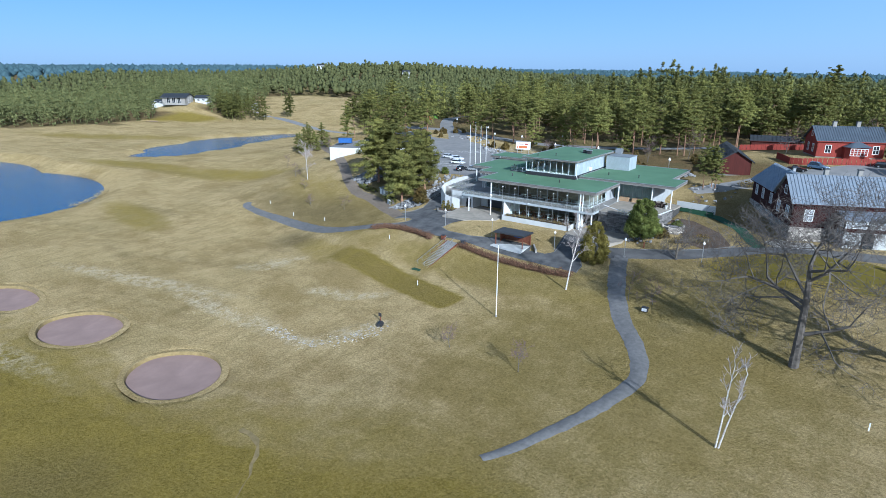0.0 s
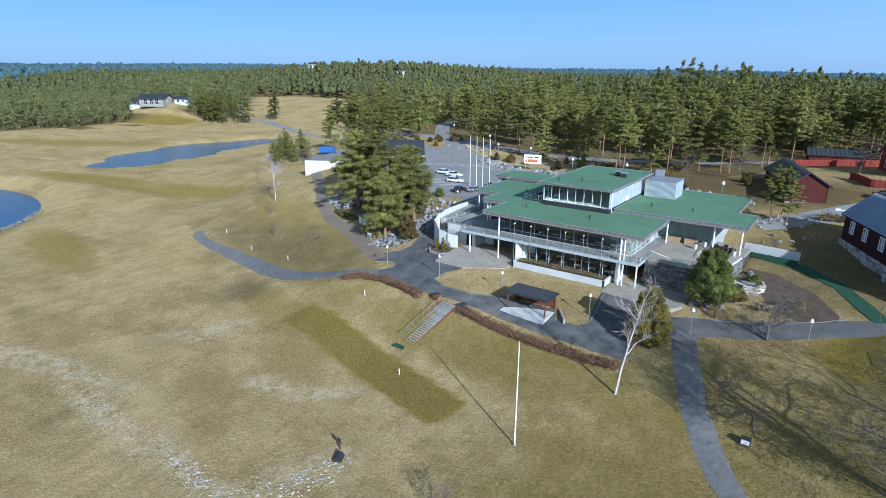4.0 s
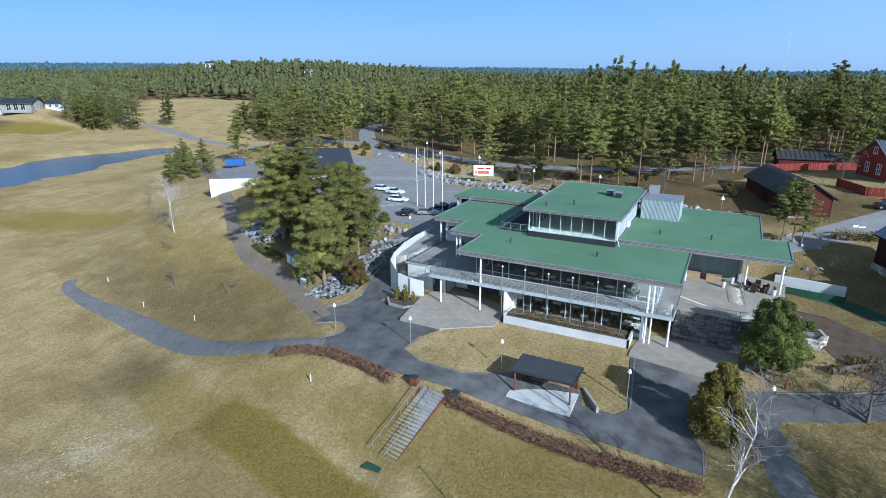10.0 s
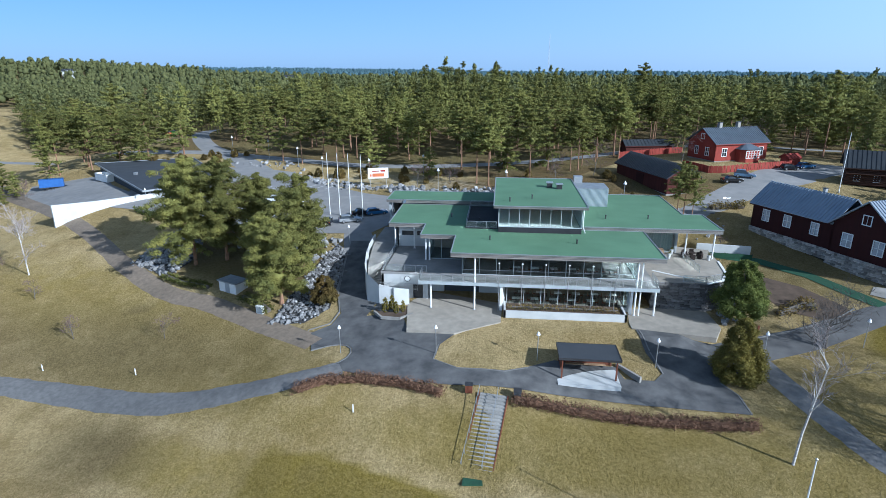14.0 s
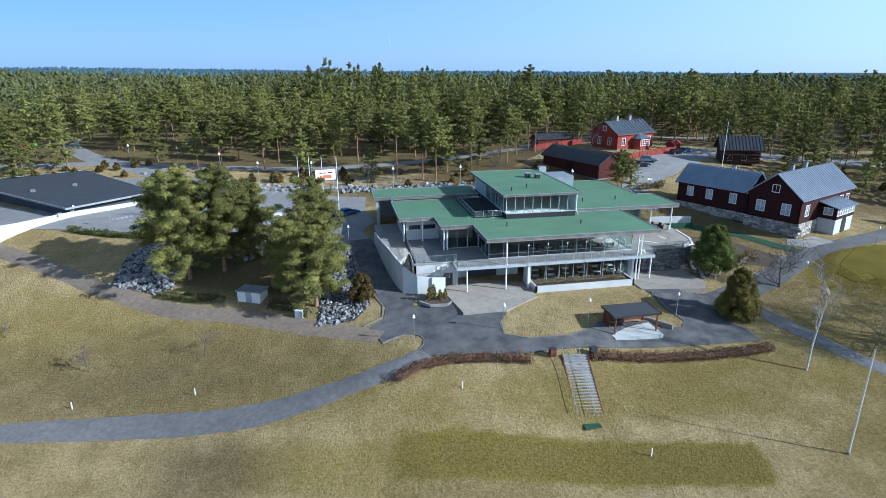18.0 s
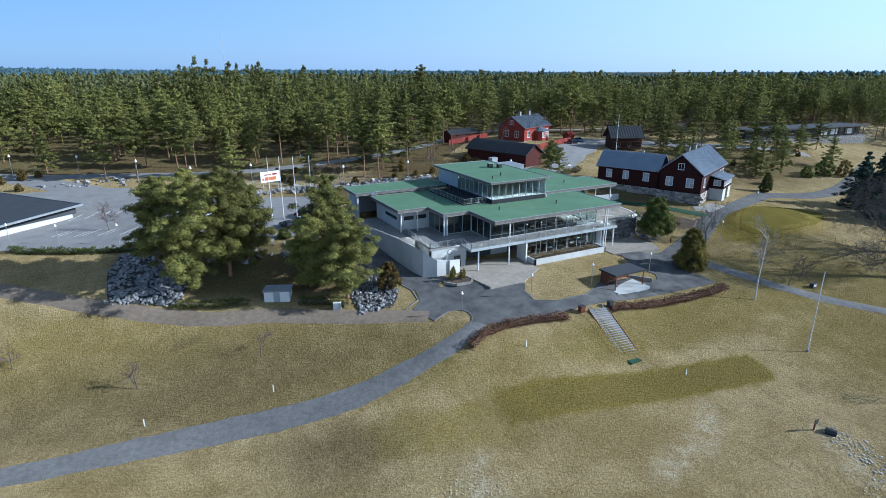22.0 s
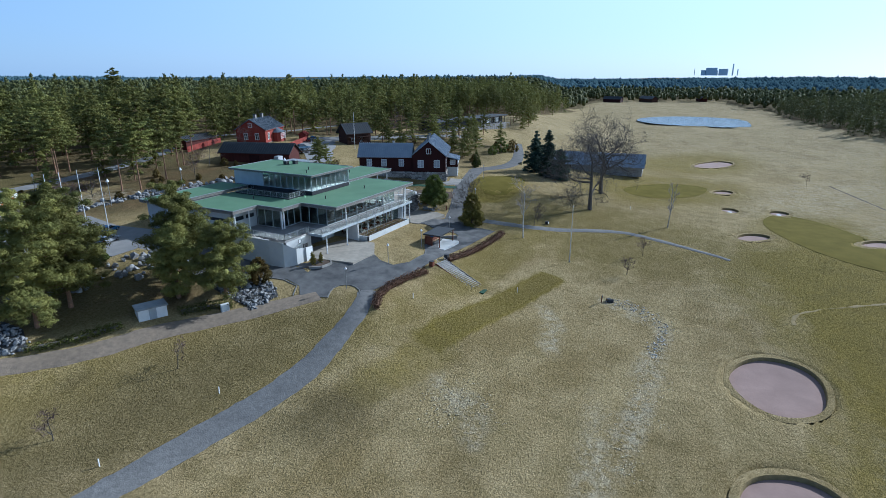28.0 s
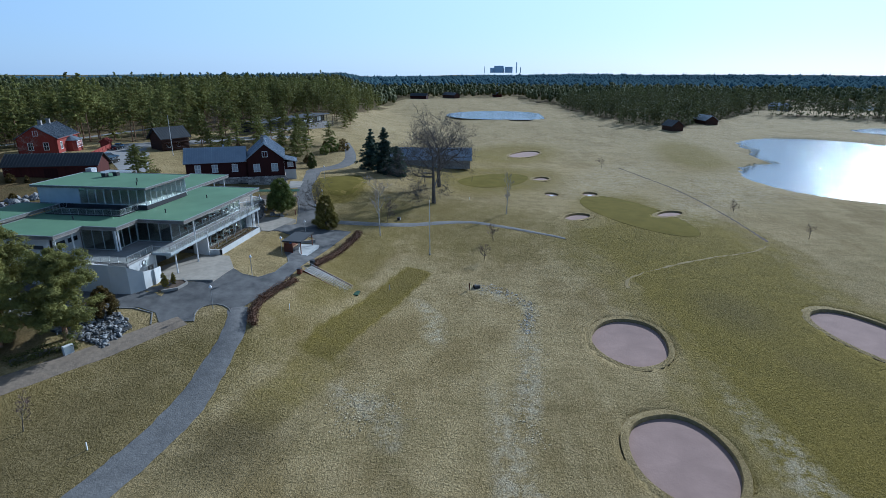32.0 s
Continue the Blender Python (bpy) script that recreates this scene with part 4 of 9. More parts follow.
drape("green_track", [(27.5, 22), (33, 20), (38, 15), (41, 9), (43.5, 4.8), (45, 6.2), (42.5, 11), (39.5, 16.5), (34, 22), (28, 24)], "green_mat", 0.07, 1.5, "green carpeted practice track", "track")
drape("bare_bed", [(24.8, 18), (30, 17), (36, 12), (39.2, 6), (39, 3.6), (35.5, 2.6), (31.5, 5), (29.5, 9), (26.4, 13)], "earth", 0.06, 1.5, "bare brown planting bed with low shrubs", "bed")
for k, (x, y, a, b, rz) in enumerate(GREENS[:2]):
    drape("putting_green", oval(x, y, a, b, rz, seed=k + 3, k=0.04), "green_turf", 0.07, 2.0, "closely mown olive putting green", "green")
drape("raised_tee", [(43, -6), (46, -8.6), (53, -9.3), (60, -9), (68, -6.4), (73.6, -3), (71, 0.8), (65, 4.6), (60, 6), (53, 3.2), (46, -0.8), (42.4, -3.6)], "green_turf", 0.06, 2.0, "closely mown raised olive tee", "green")
ribbon("ditch", [(155, -98), (128, -104), (102, -110), (70, -114), (39, -116)], 0.8, "earth", 0.03, "narrow dark drainage ditch across the fairway", "ditch", edge=0.2, cross=2)
ribbon("trodden_track", [(4, -77), (10, -79), (20, -93), (29, -108), (36, -115)], 0.45, "turf_lip", 0.03, "faint trodden track in the grass", "path", edge=0.25, cross=2)
# painted bay lines
lines = bmesh.new()
for i in range(9):
    x, y = -88 + i * 4.0, 49.5 - i * 1.55
    for dx in (0, 1.3):
        beam(lines, (x + dx + 2, y + 2.0, gz(x + 2, y + 2) + 0.11), (x + dx + 5.2, y + 6.0, gz(x + 5, y + 6) + 0.11), 0.14, 0.02)
for i in range(12):
    x, y = -84 + i * 3.0, 66 + i * 0.2 - abs(i - 6) * 0.4
    beam(lines, (x, y, gz(x, y) + 0.12), (x + 2.4, y + 4.4, gz(x + 2, y + 4) + 0.12), 0.14, 0.02)
solid("bay_lines", lines, "line", "worn white parking bay lines", "marking", "structure")
kerb_line("kerb_island", [(-16.4, -7.4), (-16.7, -10.6), (-13.6, -12.3), (-8, -12.5), (-5.3, -11.2)])
kerb_line("kerb_lawn", [(10.7, -10.0), (9.6, -1.5)])
kerb_line("kerb_thuja", [(18.3, -16.5), (18.0, -13.4), (16.8, -11.4), (18.0, -9.3)])
kerb_line("kerb_rocks", [(-35.2, 16), (-33.9, 8), (-32.0, 2.0), (-32.4, -1.2), (-35.2, -2.8)])
kerb_line("kerb_bank", [(-33.0, -8.15), (-31.0, -7.15), (-29.6, -6.85), (-28.5, -7.15), (-27.75, -7.9), (-27.45, -8.9), (-27.65, -10.0), (-28.35, -11.2), (-29.5, -12.2)])
kerb_line("kerb_drive", [(24.2, -1.6), (31, 0.9), (37.4, 3.7), (40, 5.6)])

# ---------------------------------------------------------------- bunkers
def bunker(x, y, a, b, rz, seed, puddle=False):
    """A dug hollow of sand under a turf edge."""
    z0, n = gz(x, y, False), 44
    ring = oval(x, y, a, b, rz, n, 0.03, seed)
    rim = 0.9 / min(a, b)
    root = thing("bunker", "oval bunker of pinkish raked sand with a turf lip", "bunker", (x, y, z0), group="bunkers on the course")

    def band(rows):
        bm = bmesh.new()
        loops = [[bm.verts.new((px * f + x * (1 - f) - x, py * f + y * (1 - f) - y, gz(x + (px - x) * f, y + (py - y) * f, False) + dz - z0)) for px, py in ring] for f, dz in rows]
        for r, q in zip(loops, loops[1:]):
            for i in range(n):
                bm.faces.new((r[i], r[(i + 1) % n], q[(i + 1) % n], q[i]))
        return bm, loops
    collar, _ = band(((1 + rim, -0.05), (1 + rim * 0.5, 0.03), (1.0, 0.04)))
    edge_turf = part("turf_collar", collar, "grass", root, smooth=True)
    tint = edge_turf.data.color_attributes.new("cover", "FLOAT_COLOR", "POINT")
    tint.data.foreach_set("color", [0.0, 0.0, 0.12, 0.0] * len(edge_turf.data.vertices))
    lip, _ = band(((1.0, 0.04), (0.99, -0.1), (1 - 0.12 / b, -0.5)))
    part("turf_lip", lip, "turf_lip", root)
    sand, loops = band(((1 - 0.05 / b, -0.52), (0.8, -0.46), (0.55, -0.5), (0.25, -0.52)))
    sand.faces.new(loops[-1])
    part("sand", sand, "sand", root, smooth=True)
    # puddle whose sky reflection is painted white
    if puddle:
        pb = prism(bmesh.new(), [(0.3 * a * math.cos(i * 0.628) - 0.1 * a, 0.28 * b * math.sin(i * 0.628)) for i in range(10)], -0.49, -0.40)
        part("puddle", pb, "puddle_white", root, "puddle with the sky's reflection painted white")


for k, b in enumerate(BUNKERS):
    bunker(*b, seed=k + 11, puddle=k in (5, 6))

# ---------------------------------------------------------------- clubhouse
Z0 = 2.2
club = thing("clubhouse", "two-storey glazed clubhouse with flat green roofs and a clerestory", "building", (0, 0, Z0))


def roof_slab(poly, top, thick, name="roof", label="flat green felt roof"):
    r = part(name, prism(bmesh.new(), poly, top - 0.09, top), "roof_green", club, label)
    fb = bmesh.new()
    pts = [Vector((*p, 0)) for p in poly]
    prism(fb, poly, top - thick, top - 0.094)
    part("fascia", fb, "fascia", r, "weathered timber fascia in three boards")
    # dark bars on the face imitate shaded gaps between the boards
    for dz in (0.2, 0.38):
        sh = bmesh.new()
        for a, b in zip(poly, poly[1:] + poly[:1]):
            d = (Vector((*b, 0)) - Vector((*a, 0))).normalized()
            o = Vector((d.y, -d.x, 0)) * 0.012
            beam(sh, Vector((*a, top - dz)) + o, Vector((*b, top - dz)) + o, 0.03, 0.03)
        part("shadow_gap", sh, "steel_dark", r)
    lb = bmesh.new()
    for a, b in zip(poly, poly[1:] + poly[:1]):
        beam(lb, (*a, top + 0.03), (*b, top + 0.03), 0.16, 0.10)
    part("edge_flashing", lb, "flashing", r, "grey metal edge flashing")
    return r


MAIN_TOP = 8.55
roof_slab([(-15.8, 2.6), (13.4, 2.6), (13.4, 16.2), (-9.6, 16.2), (-9.6, 31.6), (-27.5, 31.6), (-27.5, 17.6), (-21.3, 17.6), (-21.3, 11.3), (-15.8, 11.3)], MAIN_TOP, 0.62)
roof_slab([(3.6, 16.25), (25.4, 16.25), (25.4, 26.1), (22.1, 26.1), (22.1, 41.6), (3.6, 41.6)], 9.05, 0.62)
roof_slab([(-30.7, 31.65), (-9.8, 31.65), (-9.8, 39.8), (-30.7, 39.8)], 9.35, 0.55)
roof_slab([(-10.1, 13.1), (4.2, 13.1), (4.2, 37.0), (-10.1, 37.0)], 12.9, 0.34, "clerestory_roof", "flat green roof of the clerestory")


def glazing(p, q, z0, z1, bays, name="window", sill=0.0, transom=None, frame="steel", depth=0.1, glass="glass"):
    """A glazed wall from p to q: frame, mullions and one pane a bay."""
    p, q = Vector((*p, 0)), Vector((*q, 0))
    L, d = (q - p).length, (q - p).normalized()
    root = part(name, beam(bmesh.new(), p + Vector((0, 0, z1 - 0.06)), q + Vector((0, 0, z1 - 0.06)), depth, 0.12), frame, club, "glazed wall with pale steel frame")
    part("sill_rail", beam(bmesh.new(), p + Vector((0, 0, z0 + 0.06)), q + Vector((0, 0, z0 + 0.06)), depth, 0.12), frame, root)
    if transom:
        part("transom", beam(bmesh.new(), p + Vector((0, 0, transom)), q + Vector((0, 0, transom)), depth * 0.8, 0.07), frame, root)
    for i in range(bays + 1):
        a = p + d * (L * i / bays)
        part("mullion", beam(bmesh.new(), a + Vector((0, 0, z0 + 0.12)), a + Vector((0, 0, z1 - 0.12)), 0.09, 0.14), frame, root)
    for i in range(bays):
        a, b = p + d * (L * i / bays + 0.05), p + d * (L * (i + 1) / bays - 0.05)
        bm = bmesh.new()
        beam(bm, a + Vector((0, 0, (z0 + z1) / 2)), b + Vector((0, 0, (z0 + z1) / 2)), 0.02, z1 - z0 - 0.24)
        part("pane", bm, glass, root)
    return root


# clerestory
part("clerestory_base", boxes((-9.3, 3.5, 13.85, 36.3, MAIN_TOP - 0.1, MAIN_TOP + 0.85)), "black", club, "black base of the clerestory")
glazing((-9.3, 13.9), (3.5, 13.9), MAIN_TOP + 0.85, 12.56, 8, "clerestory_window")
glazing((-9.25, 27.5), (-9.25, 13.95), MAIN_TOP + 0.85, 12.56, 8, "clerestory_window")
part("clerestory_wall", boxes((3.36, 3.56, 13.95, 32.0, MAIN_TOP + 0.85, 12.56)), "corrug", club, "pale sheet-clad clerestory side")
for i in range(10):
    part("cladding_batten", boxes((3.56, 3.61, 14.2 + i * 1.8, 14.28 + i * 1.8, MAIN_TOP + 0.9, 12.5)), "steel", club)
part("clerestory_wall", boxes((-9.32, -9.1, 27.6, 36.1, MAIN_TOP + 0.85, 12.56)), "corrug", club, "pale sheet-clad clerestory rear")
glazing((3.4, 36.2), (-9.2, 36.2), MAIN_TOP + 0.85, 12.56, 8, "clerestory_window")
# floor whitened to brighten the panes in place of reflected sky
part("clerestory_floor", boxes((-9.2, 3.3, 14.0, 36.0, MAIN_TOP + 0.75, MAIN_TOP + 0.87)), "white", club)
pr = part("plant_room", boxes((4.3, 10.2, 30.8, 36.2, 9.05, 12.3)), "corrug", club, "pale corrugated plant room on the roof")
for i in range(30):
    x = 4.35 + i * 0.2
    part("corrugation", boxes((x, x + 0.09, 30.74, 30.8, 9.1, 12.28)), "steel", pr)
part("plant_room_cap", boxes((4.22, 10.3, 30.7, 36.3, 12.3, 12.38)), "flashing", pr)
# roof things
for x, y, z in ((-0.5, 28.6, 12.9), (1.1, 27.3, 12.9)):
    v = part("roof_vent", boxes((x - 0.45, x + 0.45, y - 0.45, y + 0.45, z, z + 0.8)), "steel_dark", club, "dark square roof vent")
    part("vent_hood", boxes((x - 0.6, x + 0.6, y - 0.6, y + 0.6, z + 0.8, z + 0.93)), "galv", v)
part("exhaust_box", boxes((4.6, 6.2, 35.8, 37.2, 12.4, 13.6)), "galv", club, "galvanised exhaust box")
for x, y, z in ((-12.5, 20, MAIN_TOP), (-10.5, 9.4, MAIN_TOP), (2.2, 8.6, MAIN_TOP), (8.5, 22, 9.05), (15.5, 22.5, 9.05), (-4, 19, 12.9), (-7.6, 16.5, 12.9), (-17.4, 22.5, MAIN_TOP)):
    pv = part("vent_pipe", tube(bmesh.new(), [(x, y, z), (x, y, z + 0.55)], [0.1, 0.1], 8), "steel_dark", club, "short black vent pipe")
    part("pipe_cap", tube(bmesh.new(), [(x, y, z + 0.56), (x, y, z + 0.68)], [0.15, 0.13], 8), "steel_dark", pv)
part("downpipe", tube(bmesh.new(), [(3.75, 14.2, 12.4), (3.75, 14.2, 9.6), (4.1, 14.0, 8.7)], [0.06] * 3, 6), "white", club, "white downpipe")
part("satellite_dish", tube(bmesh.new(), [(-27.0, 31.3, MAIN_TOP + 0.5), (-27.15, 31.15, MAIN_TOP + 0.62)], [0.05, 0.42], 14), "white", club, "white satellite dish")
part("heat_pump", boxes((3.66, 4.05, 21.5, 22.5, 9.7, 10.5)), "white", club, "white heat pump on the clerestory side")
# roof terrace beside the clerestory; its black also paints shade on the roof
part("roof_deck", boxes((-14.6, -9.35, 15.5, 30.5, MAIN_TOP, MAIN_TOP + 0.14)), "black", club, "dark roof deck, also standing in for shaded green roof")


def railing(pts, z, posts_every=1.6, h=1.05, name="railing", panel="rail_glass", mtl="galv", parent=None):
    parent = parent or club
    tb = bmesh.new()
    for a, b in zip(pts, pts[1:]):
        beam(tb, (*a, z + h), (*b, z + h), 0.06, 0.05)
    r = part(name, tb, mtl, parent, "galvanised railing with wires and clear panels")
    for a, b in zip(pts, pts[1:]):
        L = math.hypot(b[0] - a[0], b[1] - a[1])
        n = max(1, round(L / posts_every))
        part("bottom_rail", beam(bmesh.new(), (*a, z + 0.12), (*b, z + 0.12), 0.04, 0.04), mtl, r)
        for k in range(1, 5):
            part("wire", beam(bmesh.new(), (*a, z + 0.12 + k * (h - 0.12) / 5), (*b, z + 0.12 + k * (h - 0.12) / 5), 0.016, 0.016), mtl, r)
        for i in range(n + 1):
            x, y = a[0] + (b[0] - a[0]) * i / n, a[1] + (b[1] - a[1]) * i / n
            part("post", boxes((x - 0.025, x + 0.025, y - 0.025, y + 0.025, z, z + h)), mtl, r)
        for i in range(n):
            u, v = (i + 0.04) / n, (i + 0.96) / n
            pa = (a[0] + (b[0] - a[0]) * u, a[1] + (b[1] - a[1]) * u, z + 0.55)
            pb = (a[0] + (b[0] - a[0]) * v, a[1] + (b[1] - a[1]) * v, z + 0.55)
            if panel:
                part("panel", beam(bmesh.new(), pa, pb, 0.012, 0.78), panel, r)
    return r


railing([(-9.6, 30.4), (-14.5, 30.4), (-14.5, 15.6), (-9.6, 15.6)], MAIN_TOP + 0.14)
# upper storey
UP = 4.15
part("upper_floor", prism(bmesh.new(), [(-20.4, 2.75), (12.9, 2.75), (12.9, 19.5), (-9.6, 30.9), (-26.6, 30.9), (-26.6, 6.2), (-20.4, 6.2)], UP - 0.35, UP), "terrace_floor", club, "grey concrete terrace and balcony floor")
part("balcony_edge", boxes((-20.45, 12.95, 2.66, 2.748, UP - 0.42, UP + 0.06)), "steel", club, "pale steel balcony edge beam")
part("balcony_edge", boxes((12.905, 12.99, 2.75, 6.0, UP - 0.42, UP + 0.06)), "steel", club)
part("balcony_edge", boxes((-20.49, -20.405, 2.75, 6.1, UP - 0.42, UP + 0.06)), "steel", club)
railing([(-20.3, 6.0), (-20.3, 2.85), (12.8, 2.85), (12.8, 6.5)], UP)
glazing((-14.4, 6.2), (10.6, 6.2), UP, MAIN_TOP - 0.66, 10, "upper_window", transom=UP + 0.75)
glazing((10.6, 6.25), (10.6, 15.5), UP, MAIN_TOP - 0.66, 4, "upper_window", transom=UP + 0.75)
glazing((-14.4, 12.8), (-14.4, 6.25), UP, MAIN_TOP - 0.66, 3, "upper_window")
glazing((-20.0, 12.9), (-14.5, 12.9), UP, MAIN_TOP - 0.66, 3, "upper_window")
glazing((-20.1, 19.0), (-20.1, 13.0), UP, MAIN_TOP - 0.66, 3, "upper_window")
part("upper_wall", wall_run(bmesh.new(), (-9.8, 31.3), (-26.4, 31.3), 0.0, MAIN_TOP - 0.62, 0.25), "plaster", club, "pale rendered rear wall")
ub = wall_run(bmesh.new(), (-26.4, 19.2), (-20.2, 19.2), 0.0, MAIN_TOP - 0.62, 0.25, [(0.8, 2.9, UP + 1.9, UP + 2.7), (3.4, 5.6, UP + 1.9, UP + 2.7)])
part("upper_wall", wall_run(bmesh.new(), (-26.4, 31.2), (-26.4, 19.2), 0.0, MAIN_TOP - 0.62, 0.25, [(4.5, 10.5, UP + 1.7, UP + 2.4)]), "plaster", club, "pale rendered wall with a strip window")
uw = part("upper_wall", ub, "plaster", club, "pale rendered wall with strip windows")
for x0, x1, y0, y1 in ((-25.6, -23.5, 19.3, 19.34), (-23.0, -20.8, 19.3, 19.34), (-26.3, -26.26, 20.7, 26.7)):
    part("strip_window", boxes((x0, x1, y0, y1, UP + 1.72, UP + 2.7)), "pane", uw, "dark strip window")
part("inner_wall", boxes((-9.0, 10.0, 13.2, 13.4, 0.1, MAIN_TOP - 0.65), (-20, -14.0, 18.8, 19.0, UP, MAIN_TOP - 0.65)), "interior", club)
part("inner_floor", boxes((-8.0, 10.0, 4.6, 13.1, 0.02, 0.08)), "interior", club)
for k in range(6):
    for row in (0, 1):
        x, y = -6.4 + k * 2.7 + row * 0.9, 6.0 + row * 2.6
        for lvl in ((0.08, UP) if row == 0 else (0.08,)):
            y2 = y + (2.0 if lvl > 1 else 0)
            tab = thing("dining_table", "small dark dining table with a white top indoors", "table", (x, y2, Z0 + lvl), group="tables behind the windows")
            part("tabletop", boxes((-0.55, 0.55, -0.4, 0.4, 0.7, 0.75)), "white", tab)
            part("pedestal", boxes((-0.06, 0.06, -0.06, 0.06, 0.03, 0.7)), "steel_dark", tab)
            part("foot", boxes((-0.3, 0.3, -0.25, 0.25, 0, 0.03)), "steel_dark", tab)
            for sx in (-1, 1):
                ch = thing("dining_chair", "dark dining chair beside a table indoors", "chair", (x + sx * 0.85, y2, Z0 + lvl), group="chairs behind the windows")
                part("seat", boxes((-0.22, 0.22, -0.22, 0.22, 0.42, 0.47)), "brown_wood", ch)
                part("backrest", boxes((sx * 0.2 - 0.02, sx * 0.2 + 0.02, -0.22, 0.22, 0.47, 0.92)), "brown_wood", ch)
                for lx in (-0.19, 0.19):
                    for ly in (-0.19, 0.19):
                        part("leg", boxes((lx - 0.02, lx + 0.02, ly - 0.02, ly + 0.02, 0, 0.42)), "steel_dark", ch)
part("ceiling_panel", boxes((-14.2, 10.4, 6.4, 13.1, MAIN_TOP - 0.72, MAIN_TOP - 0.64)), "plaster", club)
# east wing under the right-hand roof
glazing((10.8, 20.2), (19.6, 20.2), UP, 9.05 - 0.65, 4, "east_window", glass="glass")
part("curtain", boxes((10.9, 19.4, 20.9, 20.95, UP + 0.1, 8.2)), "curtain", club, "pale pleated curtain behind the glass")
part("east_wall", boxes((19.7, 19.95, 20.1, 41.0, 0.0, 8.42), (4.0, 19.7, 40.8, 41.0, 0.0, 8.42), (10.62, 10.78, 15.6, 20.3, UP, 8.42)), "grey_plaster", club, "grey rendered rear wall")
part("rear_wall", boxes((-29.8, -10.0, 38.6, 38.8, 3.0, 8.78), (-29.8, -29.6, 33.0, 38.6, 3.0, 8.78)), "grey_plaster", club)
part("entrance_pillar", boxes((-30.3, -29.9, 32.2, 32.6, 3.0, 8.8)), "steel", club)
# columns
COLS = [(-12.4, 3.0, 0.0, MAIN_TOP - 0.62), (9.9, 3.0, 0.0, MAIN_TOP - 0.62), (-18.7, 3.1, 0.0, UP - 0.35), (12.6, 3.2, 0.0, UP - 0.35), (-20.6, 12.2, UP, MAIN_TOP - 0.62), (-20.0, 12.2, UP, MAIN_TOP - 0.62), (-26.6, 18.3, UP, MAIN_TOP - 0.62), (-23.3, 18.0, UP, MAIN_TOP - 0.62), (20.4, 17.4, UP, 8.42), (13.0, 17.0, UP, 8.42), (24.6, 17.2, 3.4, 8.42)]
for x, y, a, b in COLS:
    c = part("column", tube(bmesh.new(), [(x, y, a), (x, y, b)], [0.13, 0.13], 12), "white", club, "slender white steel column")
    part("base_plate", boxes((x - 0.22, x + 0.22, y - 0.22, y + 0.22, a, a + 0.04)), "galv", c)
part("column", tube(bmesh.new(), [(10.5, 3.0, 0), (10.5, 3.0, MAIN_TOP - 0.62)], [0.1, 0.1], 10), "white", club)
for k in range(6):
    x = -9.0 + 3.2 * k
    m = part("mast", tube(bmesh.new(), [(x, 2.62, -0.1), (x, 2.62, 7.1)], [0.045, 0.035], 8), "galv", club, "slender steel mast in front of the balcony")
    part("lamp_head", tube(bmesh.new(), [(x, 2.62, 7.1), (x, 2.62, 7.22), (x, 2.62, 7.34)], [0.05, 0.16, 0.06], 10), "lamp_white", m, "small white lamp head")
# lower storey
glazing((-7.8, 4.4), (9.2, 4.4), 0.45, UP - 0.36, 7, "lower_window")
glazing((9.2, 4.45), (9.2, 9.0), 0.1, UP - 0.36, 2, "lower_window")
part("lower_sill", boxes((-8.0, 9.3, 4.3, 4.6, 0.0, 0.45)), "plaster", club, "white low sill wall")
fin = bmesh.new()
prism(fin, [(-8.8, 2.9), (-8.45, 2.9), (-8.05, 6.2), (-8.4, 6.2)], 0, UP - 0.36)
part("fin_wall", fin, "white", club, "white slanted fin wall")
part("fin_wall", boxes((9.3, 9.62, 3.2, 6.0, 0, UP - 0.36)), "white", club, "white fin wall beside the door")
lb = wall_run(bmesh.new(), (-19.4, 9.5), (-8.3, 9.5), 0.0, UP - 0.36, 0.3, [(2.0, 7.4, 0.0, 3.0)])
wall_run(lb, (-19.5, 6.2), (-19.5, 9.6), 0.0, UP - 0.36, 0.3)
lw = part("lower_wall", lb, "plaster", club, "white rendered wall under the terrace")
part("garage_door", boxes((-17.35, -12.05, 9.72, 9.78, 0.02, 2.98)), "dark_roof", lw, "dark loading door in the recess")
part("garage_wall", boxes((-19.4, -8.3, 13.0, 13.2, 0, UP - 0.36)), "interior", club)
tb = wall_run(bmesh.new(), (-26.5, 6.3), (-19.5, 6.3), 0.0, UP + 0.0, 0.3, [(4.7, 6.2, 0.0, 2.2)])
wall_run(tb, (-26.5, 19.0), (-26.5, 6.3), 0.0, UP, 0.3)
tw = part("terrace_wall", tb, "plaster", club, "white terrace wall with a round clock")
part("door", boxes((-21.75, -20.35, 6.42, 6.5, 0.02, 2.18)), "pane", tw, "dark glazed side door")
ring = bmesh.new()
bmesh.ops.create_circle(ring, segments=20, radius=0.42, cap_ends=True)
ring.transform(pose(-22.6, 6.26, 3.1, 90, 0, 0))
part("clock_face", ring, "white", tw)
rr = tube(bmesh.new(), [(-22.6 + 0.42 * math.cos(i * math.pi / 10), 6.24, 3.1 + 0.42 * math.sin(i * math.pi / 10)) for i in range(21)], [0.05] * 21, 6)
part("clock_rim", rr, "steel_dark", tw)
railing([(-19.7, 6.4), (-26.3, 6.4), (-26.3, 18.6)], UP)
# stair from the forecourt up beside the terrace
part("stair", boxes(*[(-28.6, -26.7, 5.6 + i * 0.32, 5.95 + i * 0.32, 0.0, 0.35 + i * 0.19) for i in range(20)]), "concrete", club, "concrete stair up to the terrace")
railing([(-26.6, 5.4), (-21.0, 5.4)], 1.6, panel=None, name="handrail")
